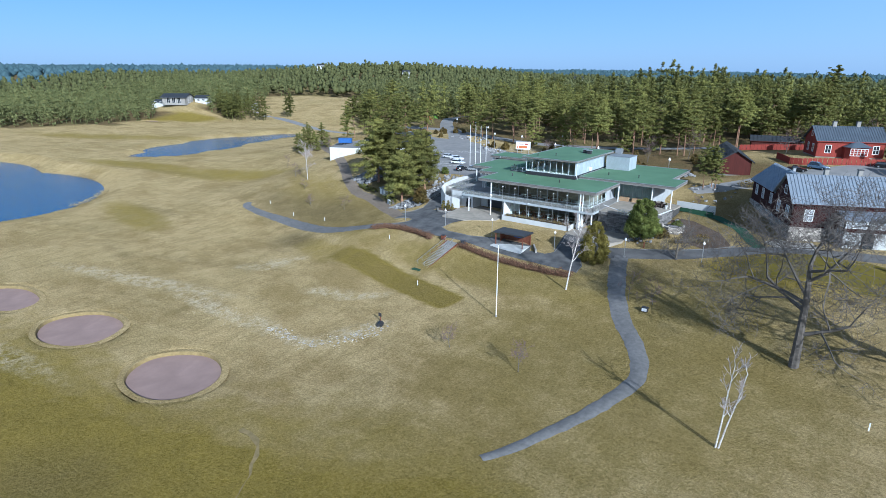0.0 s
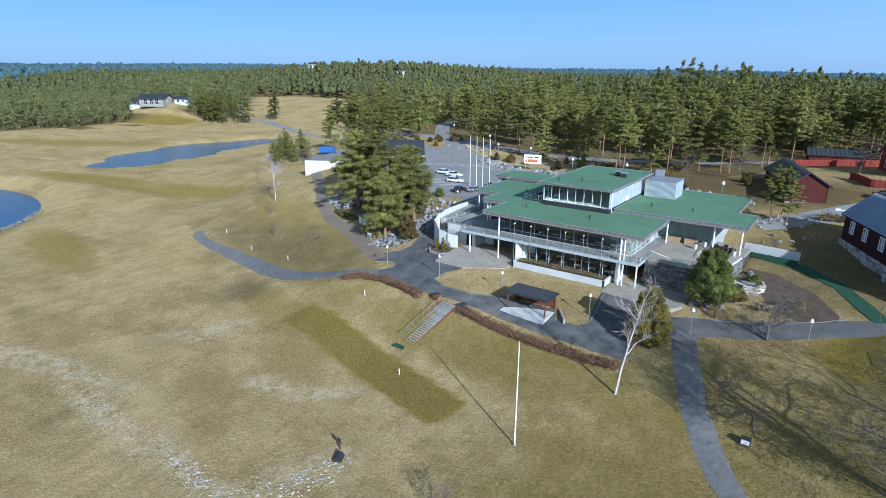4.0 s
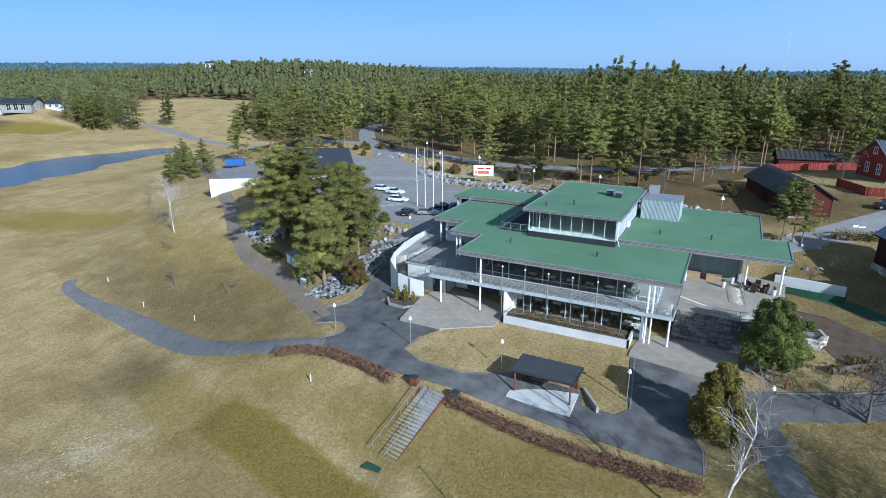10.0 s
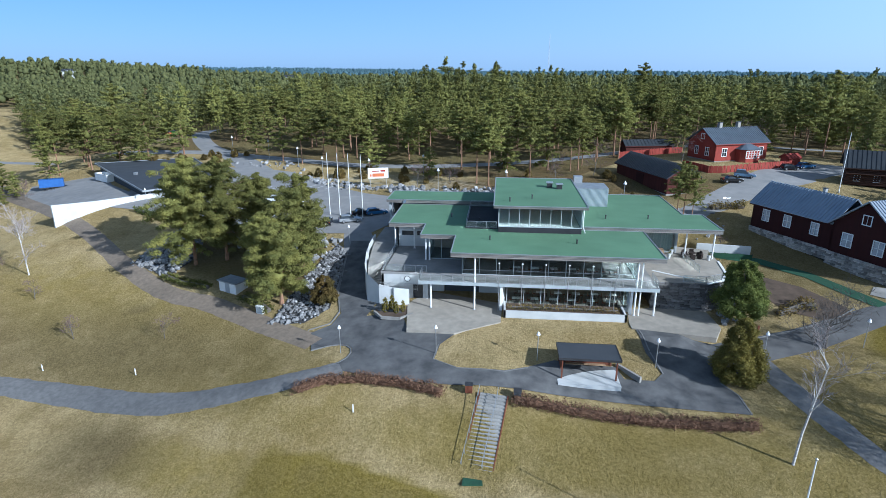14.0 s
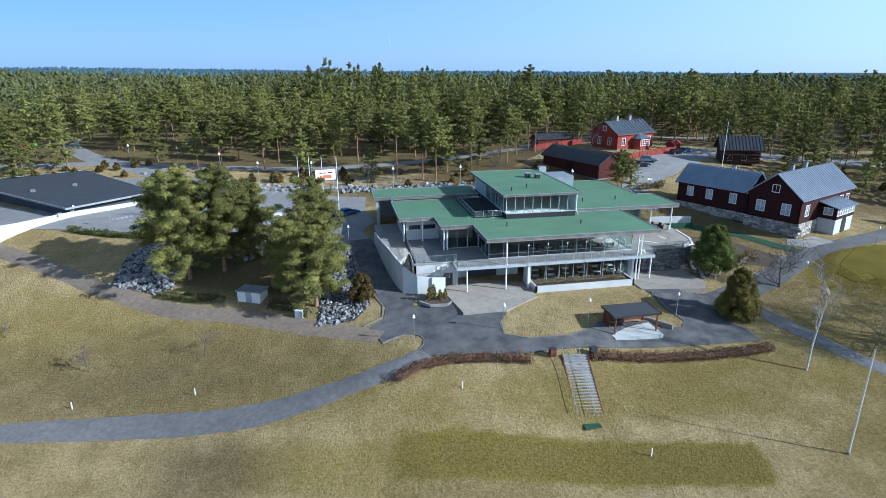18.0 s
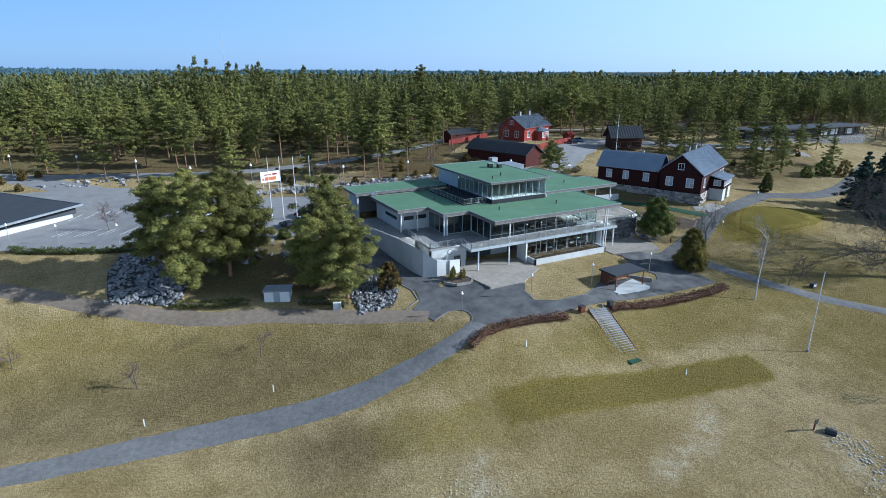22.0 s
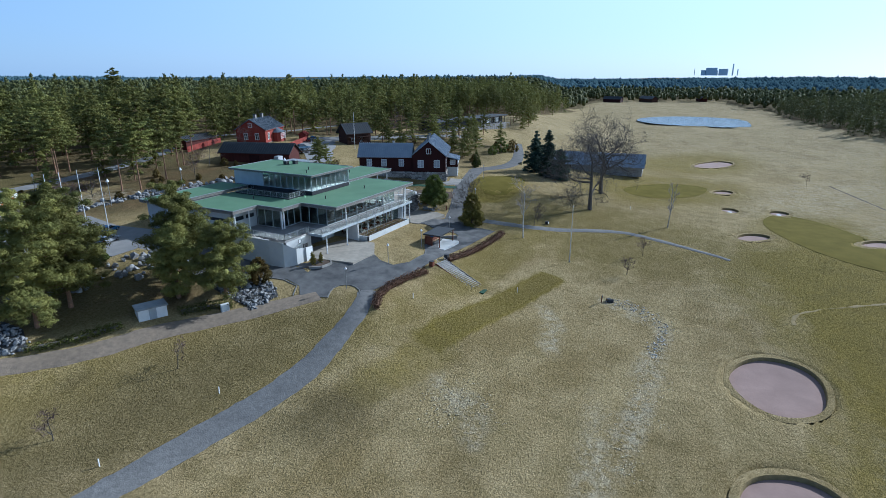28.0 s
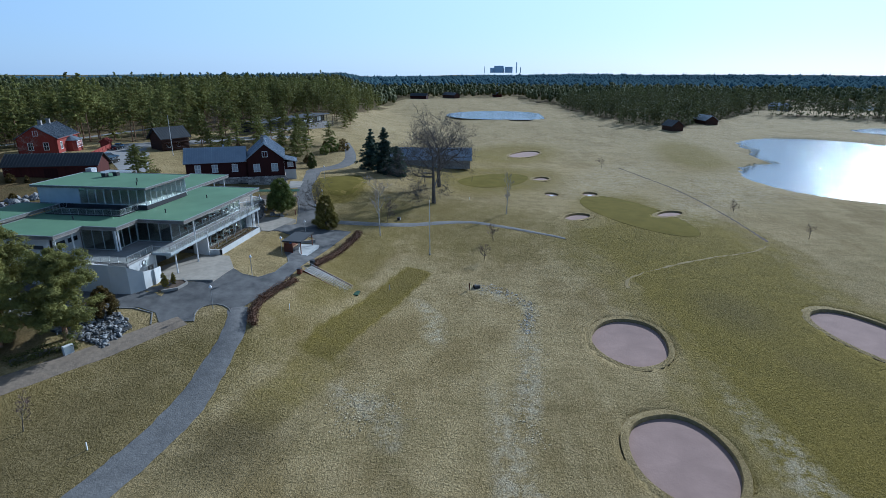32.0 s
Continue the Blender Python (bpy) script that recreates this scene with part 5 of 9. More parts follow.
# sweeping white ramp wall
rw = bmesh.new()
ramp = [(-22.0, 4.0, 0.0, 2.4), (-24.2, 3.6, 0.0, 2.6), (-26.4, 3.9, 0.0, 2.9), (-28.4, 5.0, 0.0, 4.4), (-29.2, 7.5, 0.0, 4.9), (-30.0, 12, 0.4, 5.2), (-30.7, 17, 0.9, 5.0), (-31.2, 22, 1.6, 4.8), (-31.4, 24, 2.0, 4.6)]
for (x0, y0, a0, b0), (x1, y1, a1, b1) in zip(ramp, ramp[1:]):
    d = Vector((x1 - x0, y1 - y0, 0)).normalized()
    n = Vector((-d.y, d.x, 0)) * 0.15
    v = [rw.verts.new((x + s * n.x, y + s * n.y, z)) for x, y, z in ((x0, y0, a0 - 1.6), (x1, y1, a1 - 1.6), (x1, y1, b1), (x0, y0, b0)) for s in (-1, 1)]
    for f in ((0, 2, 4, 6), (7, 5, 3, 1), (4, 5, 7, 6), (0, 1, 3, 2), (0, 6, 7, 1), (2, 3, 5, 4)):
        rw.faces.new([v[i] for i in f])
bmesh.ops.remove_doubles(rw, verts=rw.verts, dist=0.3)
part("ramp_wall", rw, "plaster", club, "sweeping white parapet wall beside the ramp")
part("terrace_ramp", prism(bmesh.new(), [(-28.9, 7.6), (-26.6, 12), (-26.6, 31), (-31.0, 31), (-31.0, 22), (-30.4, 17), (-29.7, 12)], 1.0, UP - 0.05), "concrete", club, "paved entrance terrace")
# planter
pl = part("planter", wall_run(wall_run(wall_run(bmesh.new(), (-8.2, 0.75), (8.5, 0.75), -0.2, 0.95, 0.28), (8.5, 0.75), (8.5, 4.2), -0.2, 0.95, 0.28), (-8.2, 4.2), (-8.2, 0.75), -0.2, 0.95, 0.28), "plaster", club, "long white rendered planter")
part("soil", boxes((-7.95, 8.25, 1.0, 4.2, 0.2, 0.72)), "earth", pl)

# ---------------------------------------------------------------- stone terrace east of the clubhouse
terrace = thing("stone_terrace", "paved terrace held by a dark drystone retaining wall", "terrace", (18, 8, 2.2), kind="structure")
TP = [(13.0, 6.2), (20.2, 5.7), (22.8, 7.2), (24.4, 10.5), (25.2, 16), (25.6, 22), (19.8, 24), (12.9, 24)]
tloc = [(x - 18, y - 8) for x, y in TP]
part("paving", prism(bmesh.new(), tloc, 3.7, 4.05), "paver", terrace, "pale concrete terrace paving")
part("wall_core", prism(bmesh.new(), [(x * 0.985, y * 0.985) for x, y in tloc], -0.6, 3.7), "stone_joint", terrace)
rng = random.Random(5)
stone_meshes = []
for k in range(8):
    bm = bmesh.new()
    bmesh.ops.create_cube(bm, size=1)
    bmesh.ops.bevel(bm, geom=bm.edges[:], offset=0.12, segments=1, affect="EDGES")
    for v in bm.verts:
        v.co += Vector([rng.uniform(-0.07, 0.07) for _ in range(3)])
    stone_meshes.append(to_mesh("stone", bm, "stone"))
dark_meshes = [m.copy() for m in stone_meshes]
for m in dark_meshes:
    m.materials.clear()
    m.materials.append(M["dark_stone"])


def stone_run(parent, p, q, z0, z1, size=(0.55, 0.28), out=0.08, seed=1, meshes=None):
    """Courses of rough stones along a wall face."""
    r = random.Random(seed)
    p, q = Vector((*p, 0)), Vector((*q, 0))
    L, d = (q - p).length, (q - p).normalized()
    ang = math.atan2(d.y, d.x)
    z = z0
    while z < z1 - 0.1:
        h = size[1] * r.uniform(0.75, 1.3)
        u = -r.uniform(0, 0.3)
        while u < L - 0.1:
            w = size[0] * r.uniform(0.6, 1.6)
            c = p + d * (u + w / 2)
            part("stone", r.choice(meshes or stone_meshes), "stone", parent, m=Matrix.Translation((c.x, c.y, min(z + h / 2, z1 - h / 2 + 0.05))) @ Matrix.Rotation(ang + r.uniform(-0.06, 0.06), 4, "Z") @ Matrix.Diagonal((w * 0.97, 0.45 + out * r.uniform(-0.6, 1.2), h * 0.95, 1)))
            u += w
        z += h


for k, (a, b) in enumerate(zip(tloc[:5], tloc[1:5])):
    stone_run(terrace, a, b, -0.3, 4.0, (0.95, 0.34), seed=k, meshes=dark_meshes)
for a, b in zip(tloc[1:4], tloc[2:5]):
    part("coping", beam(bmesh.new(), (*a, 4.1), (*b, 4.1), 0.35, 0.08), "white", terrace, "white coping edge")
part("white_rail", tube(bmesh.new(), [(-4.9, 0.2, 5.0), (-1.8, -0.6, 4.6), (2.2, -2.1, 4.45)], [0.07] * 3, 8), "white", terrace, "white sloping rail")
railing([(-1.0, -1.8), (2.0, -2.1), (4.6, -0.6)], 4.05, parent=terrace, name="railing")
railing([(2.0, 9.0), (2.6, 2.5)], 4.05, parent=terrace, name="railing")
# furniture on the terrace
for x, w in ((12.6, 2.2), (15.6, 2.0)):
    cr = thing("wooden_crate", "low plain wooden storage box on the terrace", "box", (x + w / 2, 19.2, 6.25), group="boxes on the terrace")
    part("body", boxes((-w / 2, w / 2, -0.42, 0.42, 0, 0.78)), "wood", cr)
    part("lid", boxes((-w / 2 - 0.03, w / 2 + 0.03, -0.45, 0.45, 0.782, 0.83)), "wood", cr)
tb2 = thing("patio_table", "dark wicker patio table under the eaves", "table", (21.8, 18.0, 6.25))
part("tabletop", tube(bmesh.new(), [(0, 0, 0.7), (0, 0, 0.76)], [0.6, 0.6], 16), "wicker", tb2)
part("pedestal", tube(bmesh.new(), [(0, 0, 0), (0, 0, 0.7)], [0.3, 0.12], 10), "wicker", tb2)
for k in range(6):
    a = k * 1.05 + 0.3
    wc = thing("wicker_chair", "dark wicker armchair round the patio table", "chair", (21.8 + 1.3 * math.cos(a), 18.0 + 1.3 * math.sin(a), 6.25), rz=math.degrees(a) - 90, group="wicker chairs on the terrace")
    part("seat", boxes((-0.3, 0.3, -0.3, 0.3, 0.05, 0.42)), "wicker", wc)
    part("backrest", boxes((-0.32, 0.32, 0.24, 0.34, 0.42, 0.9)), "wicker", wc)
    for sx in (-1, 1):
        part("armrest", boxes((sx * 0.31 - 0.05, sx * 0.31 + 0.05, -0.3, 0.24, 0.42, 0.64)), "wicker", wc)
for x, y in ((23.9, 16.6), (18.9, 19.2), (17.9, 16.9)):
    pt = thing("potted_plant", "tall pale pot with a small green plant on the terrace", "plant", (x, y, 6.25), group="pots on the terrace")
    part("pot", tube(bmesh.new(), [(0, 0, 0), (0, 0, 0.8)], [0.22, 0.32], 12), "plaster", pt, "pale tapered pot")
    pr_ = random.Random(int(x * 10))
    lf = bmesh.new()
    for k in range(26):
        a, e, L = pr_.uniform(0, 6.28), pr_.uniform(0.5, 1.4), pr_.uniform(0.35, 0.7)
        d = Vector((math.cos(a) * math.cos(e), math.sin(a) * math.cos(e), math.sin(e)))
        sd = Vector((-math.sin(a), math.cos(a), 0)) * 0.06
        b0 = Vector((0, 0, 0.8))
        lf.faces.new([lf.verts.new(p) for p in (b0, b0 + d * L * 0.5 + sd, b0 + d * L + Vector((0, 0, -0.1)), b0 + d * L * 0.5 - sd)])
    part("leaves", lf, "low_juniper", pt, "narrow green leaves")
gw = thing("rock_garden_wall", "low curved drystone wall of a rock garden", "wall", (26.5, 10.0, gz(26.5, 10.0)), kind="structure")
GW = [(-1.6, 1.2), (-0.9, -0.6), (0.6, -1.5), (2.2, -1.2), (3.0, 0.2), (2.6, 1.8)]
part("core", prism(bmesh.new(), [(x * 0.9 + 0.05, y * 0.9) for x, y in GW], -0.6, 1.05), "stone_joint", gw)
for k, (a, b) in enumerate(zip(GW, GW[1:])):
    stone_run(gw, a, b, -0.2, 1.2, (0.7, 0.3), seed=60 + k)
part("pool", prism(bmesh.new(), [(x * 0.45 + 0.5, y * 0.45 + 0.1) for x, y in GW], 1.052, 1.1), "dark_stone", gw, "dark slate basin")
net = thing("practice_net", "green netting fence in front of the white wall", "fence", (28.2, 22.0, gz(28.2, 22.0)), rz=-8)
part("net", boxes((-4.0, 4.4, -0.02, 0.02, 0.1, 1.0)), "green_mat", net)
for x in (-4.0, 0.2, 4.4):
    part("post", boxes((x - 0.04, x + 0.04, 0.03, 0.1, 0, 1.15)), "steel_dark", net)
solid("garden_wall", boxes((-4.2, 4.2, -0.2, 0.2, -0.6, 1.3)), "plaster", "low white rendered garden wall", "wall", "structure", loc=(28.5, 23.2, 5.6), rz=-8)

# forecourt paving: slabs in courses
court = thing("forecourt", "pale concrete slab forecourt", "pavement", (-14, -1, 2.2), kind="structure")
FC = [(-21.0, -4.6), (-14.6, -5.0), (-8.6, -1.0), (-8.4, 5.4), (-19.0, 9.0), (-21.6, 5.6), (-22.2, 3.6)]
part("paving", prism(bmesh.new(), [(x + 14, y + 1) for x, y in FC], -0.5, 0.03), "paver", court)
walkway = thing("front_walkway", "pale paved walk along the clubhouse front", "pavement", (13, 0, 2.2), kind="structure")
WP = [(8.8, -1.2), (19.0, -3.0), (20.6, 0.0), (20.4, 5.4), (13.0, 6.0), (9.4, 5.0), (8.8, 0.4)]
part("paving", prism(bmesh.new(), [(x - 13, y) for x, y in WP], -0.7, 0.03), "paver", walkway)
plinth_bed = thing("planting_bed", "dark planting bed with a pale stone edge", "bed", (-23.6, 0.6, gz(-23.6, 0.6)))
part("soil", prism(bmesh.new(), [(-2.6, 2.6), (2.4, 2.6), (2.6, 0.2), (1.0, -1.6), (-1.6, -1.4), (-3.0, 0.4)], -0.6, 0.2), "earth", plinth_bed)
bed_edge = bmesh.new()
for a, b in (((2.6, 0.2), (1.0, -1.6)), ((1.0, -1.6), (-1.6, -1.4)), ((-1.6, -1.4), (-3.0, 0.4))):
    beam(bed_edge, (*a, 0.1), (*b, 0.1), 0.28, 0.4)
part("edging", bed_edge, "concrete", plinth_bed)

# ---------------------------------------------------------------- shelter
sh = thing("shelter", "open tee shelter with a flat black roof on red-brown posts", "shelter", (1.7, -10.6, 0.5))
part("slab", boxes((-3.6, 3.5, -3.0, 2.0, -0.6, 0.17)), "plaster", sh, "pale concrete slab")
r = part("roof", boxes((-3.5, 3.5, -1.95, 1.95, 2.78, 2.9)), "dark_roof", sh, "flat black roof")
part("roof_edge", boxes((-3.55, 3.55, -2.0, -1.95, 2.66, 2.94), (-3.55, 3.55, 1.95, 2.0, 2.66, 2.94), (-3.55, -3.5, -1.95, 1.95, 2.66, 2.94), (3.5, 3.55, -1.95, 1.95, 2.66, 2.94)), "steel_dark", r)
for x in (-3.1, 3.1):
    for y in (-1.7, 1.7):
        part("post", boxes((x - 0.08, x + 0.08, y - 0.08, y + 0.08, 0.06, 2.66)), "brown_wood", sh, "red-brown timber post")
for i in range(9):
    part("board", boxes((-3.0, 3.0, 1.72, 1.78, 0.15 + i * 0.24, 0.36 + i * 0.24)), "brown_wood", sh)
part("side_board", boxes((-3.1, -3.04, 0.0, 1.7, 0.15, 2.3)), "brown_wood", sh)
bn = part("bench", boxes((-2.4, 2.4, 1.05, 1.5, 0.5, 0.56)), "wood", sh, "timber bench")
for x in (-2.0, 2.0):
    part("leg", boxes((x - 0.05, x + 0.05, 1.1, 1.45, 0.06, 0.5)), "steel_dark", bn)
part("notice_board", boxes((-0.8, 1.2, 1.66, 1.715, 1.3, 1.9)), "tarp", sh, "blue notice board")
solid("low_edging_wall", boxes((-2.6, 2.6, -0.15, 0.15, -0.4, 0.35)), "concrete", "low concrete edging beside the shelter", "wall", "structure", loc=(-4.4, -9.9, 0.6), rz=18)
solid("low_edging_wall", boxes((-1.9, 1.9, -0.15, 0.15, -0.4, 0.45)), "concrete", "low concrete edging beside the shelter", "wall", "structure", loc=(6.6, -10.3, 0.6), rz=-55)

# ---------------------------------------------------------------- bank steps
steps = thing("bank_steps", "long flight of silvered timber steps down the grassy bank", "steps", (-10.6, -25.5, -3.2))
top, bot = Vector((-9.2, -16.6, 0.62)), Vector((-10.7, -25.4, -3.0))
NS = 22
ax = (top - bot)
side = Vector((ax.y, -ax.x, 0)).normalized()
base = steps.matrix_basis.translation
ang = math.atan2(side.y, side.x)
tread = to_mesh("tread", boxes((-1.5, 1.5, -0.215, 0.2, -0.34, 0.0)), "pale_tread")
for i in range(NS):
    c = bot + ax * ((i + 0.5) / NS) - base
    part("tread", tread, "pale_tread", steps, m=Matrix.Translation(c + Vector((0, 0, 0.18))) @ Matrix.Rotation(ang, 4, "Z"))
for s in (-1.6, 1.6):
    bm = bmesh.new()
    beam(bm, bot + side * s - base + Vector((0, 0, 0.0)), top + side * s - base + Vector((0, 0, 0.02)), 0.1, 0.45)
    part("stringer", bm, "brown_wood", steps, "dark timber stringer")
for s, lab in ((-1.6, "rail"), (0.5, "rail")):
    hb = beam(bmesh.new(), bot + side * s - base + Vector((0, 0, 1.05)), top + side * s - base + Vector((0, 0, 1.05)), 0.05, 0.05)
    hr = part("handrail", hb, "galv", steps, "galvanised handrail")
    for i in range(8):
        c = bot + ax * ((i + 0.5) / 8) + side * s - base
        part("baluster", boxes((c.x - 0.025, c.x + 0.025, c.y - 0.025, c.y + 0.025, c.z, c.z + 1.05)), "galv", hr)
solid("turf_mat", prism(bmesh.new(), [(-1.0, -0.6), (1.0, -0.45), (0.9, 0.6), (-0.95, 0.5)], -0.1, 0.08), "green_mat", "green artificial turf mat at the foot of the steps", "mat", loc=(-11.0, -26.3, gz(-11.0, -26.3)))


def litter_bin(x, y, mtl, label):
    root = thing("litter_bin", label, "bin", (x, y, gz(x, y)), group="bins beside the steps")
    part("body", boxes((-0.4, 0.4, -0.35, 0.35, 0.08, 1.0)), mtl, root)
    for i in range(6):
        part("slat", boxes((-0.38 + i * 0.13, -0.28 + i * 0.13, -0.39, -0.35, 0.1, 0.98)), mtl, root)
    part("lid", boxes((-0.44, 0.44, -0.4, 0.4, 1.0, 1.08)), "steel_dark", root, "dark lid")


litter_bin(-12.0, -16.2, "brown_wood", "red-brown slatted litter bin")
litter_bin(-6.6, -16.6, "dark_roof", "dark grey slatted litter bin")

# ---------------------------------------------------------------- lamps, poles, sign
lamp = thing("path_lamp", "slim grey lamp post with a white cone head", "lamp post", (-28.8, -8.9, gz(-28.8, -8.9)), group="path lamps")
part("post", tube(bmesh.new(), [(0, 0, 0), (0, 0, 3.45)], [0.055, 0.045], 8), "galv", lamp)
part("shade", tube(bmesh.new(), [(0, 0, 3.45), (0, 0, 3.55), (0, 0, 3.85), (0, 0, 3.95)], [0.2, 0.24, 0.1, 0.03], 12), "lamp_white", lamp, "white cone shade")
for x, y in ((-16.5, -9.4), (-4.1, -9.5), (10.1, -8.8), (23.4, -6.4), (36.4, -3.4), (56.5, 3.0), (-36.2, 24.0), (-55, 33), (-66, 37), (-74, 41), (-84, 46), (-92, 50)):
    copy_thing(lamp, pose(x, y, gz(x, y)))
tall = thing("road_lamp", "tall grey road lamp with a bell-shaped white head", "lamp post", (16, 44.5, gz(16, 44.5)), group="road lamps")
part("post", tube(bmesh.new(), [(0, 0, 0), (0, 0, 5.6)], [0.07, 0.05], 8), "galv", tall)
part("shade", tube(bmesh.new(), [(0, 0, 5.5), (0, 0, 5.7), (0, 0, 6.0), (0, 0, 6.2)], [0.34, 0.3, 0.14, 0.05], 12), "lamp_white", tall, "white bell shade")
for x, y in ((-8, 56), (-24, 60), (-58, 78), (-70, 92), (-44, 74), (-84, 104), (-100, 112), (-30, 78)):
    copy_thing(tall, pose(x, y, gz(x, y)))


def flagpole(x, y, h, label, group=""):
    root = thing("flagpole", label, "flagpole", (x, y, gz(x, y)), group=group)
    part("pole", tube(bmesh.new(), [(0, 0, 0), (0, 0, h)], [0.09, 0.05], 10), "white", root)
    part("finial", tube(bmesh.new(), [(0, 0, h), (0, 0, h + 0.12), (0, 0, h + 0.2)], [0.05, 0.1, 0.02], 8), "galv", root)
    part("base", tube(bmesh.new(), [(0, 0, -0.1), (0, 0, 0.25)], [0.2, 0.16], 10), "concrete", root)


flagpole(13.4, -35.9, 12.1, "bare white flagpole standing on the lawn")
for x, y in ((-45.5, 42.9), (-43.2, 42.5), (-40.6, 41.5), (-37.6, 40.0)):
    flagpole(x, y, 13.3, "bare white flagpole beside the car park", "row of flagpoles")
flagpole(63.2, 55.4, 12.5, "white flagpole in the yard of the red houses")

bill = thing("billboard", "white billboard with orange and dark printing on posts", "billboard", (-40.4, 68.6, gz(-40.4, 68.6)), rz=16)
bh = 10.0 - gz(-40.4, 68.6)
part("panel", boxes((-2.6, 2.6, -0.06, 0.06, bh - 1.4, bh + 1.3)), "white", bill, "white printed panel")
part("print", boxes((-1.5, 1.5, -0.075, -0.062, bh - 0.95, bh - 0.1), (-2.2, -1.7, -0.075, -0.062, bh - 0.9, bh - 0.3)), "sign_orange", bill, "orange print")
part("print", boxes((-1.6, 0.2, -0.078, -0.063, bh + 0.35, bh + 0.6), (0.6, 1.8, -0.078, -0.063, bh + 0.3, bh + 0.7)), "tail", bill, "dark red bars of print")
for x in (-2.0, 2.0):
    part("post", boxes((x - 0.08, x + 0.08, 0.062, 0.2, 0, bh + 1.2)), "grey_wood", bill)
ms = thing("marker_post", "short white marker post in the grass", "post", (-6.6, -31.5, gz(-6.6, -31.5)), group="white marker posts")
part("stake", boxes((-0.06, 0.06, -0.04, 0.04, -0.1, 0.95)), "white", ms)
for x, y in ((-24.5, -19.4), (-72, -8), (-88, -4), (-57, -9.5), (62, -40)):
    copy_thing(ms, pose(x, y, gz(x, y)))
wp = thing("bollard_post", "dark wooden bollard on the lawn corner", "post", (25.1, -0.4, gz(25.1, -0.4)))
part("stake", boxes((-0.1, 0.1, -0.1, 0.1, -0.1, 1.2)), "brown_wood", wp)
wl = thing("ground_light", "dark square ground light on the lawn", "light", (33.4, -24.6, gz(33.4, -24.6)))
part("housing", boxes((-0.45, 0.45, -0.35, 0.35, 0.1, 0.8)), "steel_dark", wl)
part("face", boxes((-0.38, 0.38, -0.37, -0.352, 0.2, 0.7)), "lamp_white", wl, "pale lamp face")
part("stand", boxes((-0.06, 0.06, -0.06, 0.06, -0.1, 0.1)), "galv", wl)
dr = thing("drain_outlet", "dark culvert outlet with a post on the fairway", "drain", (-2.0, -46.8, gz(-2, -46.8)))
part("post", boxes((-0.5, -0.35, 0.5, 0.65, 0, 1.3)), "brown_wood", dr)
part("plate", boxes((-0.75, -0.1, 0.45, 0.5, 0.9, 1.5)), "steel_dark", dr)
part("pipe", tube(bmesh.new(), [(0.4, -0.2, 0.15), (0.9, -1.2, 0.05)], [0.5, 0.5], 14), "steel_dark", dr)

# ---------------------------------------------------------------- timber houses
def window_in(parent, p, d, n, u, z, w, h, bars=(2, 2), white="white", pane="pane", sill=True):
    """A framed window set in an opening: p wall start, d along it, n outwards."""
    c = p + d * u + Vector((0, 0, z))
    t, fr = 0.13, bmesh.new()
    ring = lambda e, o: [fr.verts.new(c + d * a + n * o + Vector((0, 0, b))) for a, b in ((-w / 2 - e, -e), (w / 2 + e, -e), (w / 2 + e, h + e), (-w / 2 - e, h + e))]
    ob, ib, of, inn = ring(t, -0.06), ring(0, -0.06), ring(t, 0.05), ring(0, 0.05)
    for k in range(4):
        m = (k + 1) % 4
        for q in ((of[k], of[m], inn[m], inn[k]), (ob[m], ob[k], ib[k], ib[m]), (ob[k], ob[m], of[m], of[k]), (ib[m], ib[k], inn[k], inn[m])):
            fr.faces.new(q)
    win = part("window", fr, white, parent, "white-framed window")

    def bar(u0, u1, z0, z1, o0, o1):
        bb = bmesh.new()
        v = [bb.verts.new(c + d * a + n * o + Vector((0, 0, b))) for o in (o0, o1) for a, b in ((u0, z0), (u1, z0), (u1, z1), (u0, z1))]
        for f in ((3, 2, 1, 0), (4, 5, 6, 7), (0, 1, 5, 4), (1, 2, 6, 5), (2, 3, 7, 6), (3, 0, 4, 7)):
            bb.faces.new([v[i] for i in f])
        part("glazing_bar", bb, white, win)
    for i in range(1, bars[0]):
        x = -w / 2 + w * i / bars[0]
        bar(x - 0.035, x + 0.035, 0, h, -0.07, 0.02)
    for i in range(1, bars[1]):
        y = h * i / bars[1]
        bar(-w / 2, w / 2, y - 0.025, y + 0.025, -0.07, 0.015)
    pb = bmesh.new()
    v = [pb.verts.new(c + d * a + n * o + Vector((0, 0, b))) for o in (-0.12, -0.09) for a, b in ((-w / 2, 0), (w / 2, 0), (w / 2, h), (-w / 2, h))]
    for f in ((3, 2, 1, 0), (4, 5, 6, 7), (0, 1, 5, 4), (1, 2, 6, 5), (2, 3, 7, 6), (3, 0, 4, 7)):
        pb.faces.new([v[i] for i in f])
    part("pane", pb, pane, win)
    return win


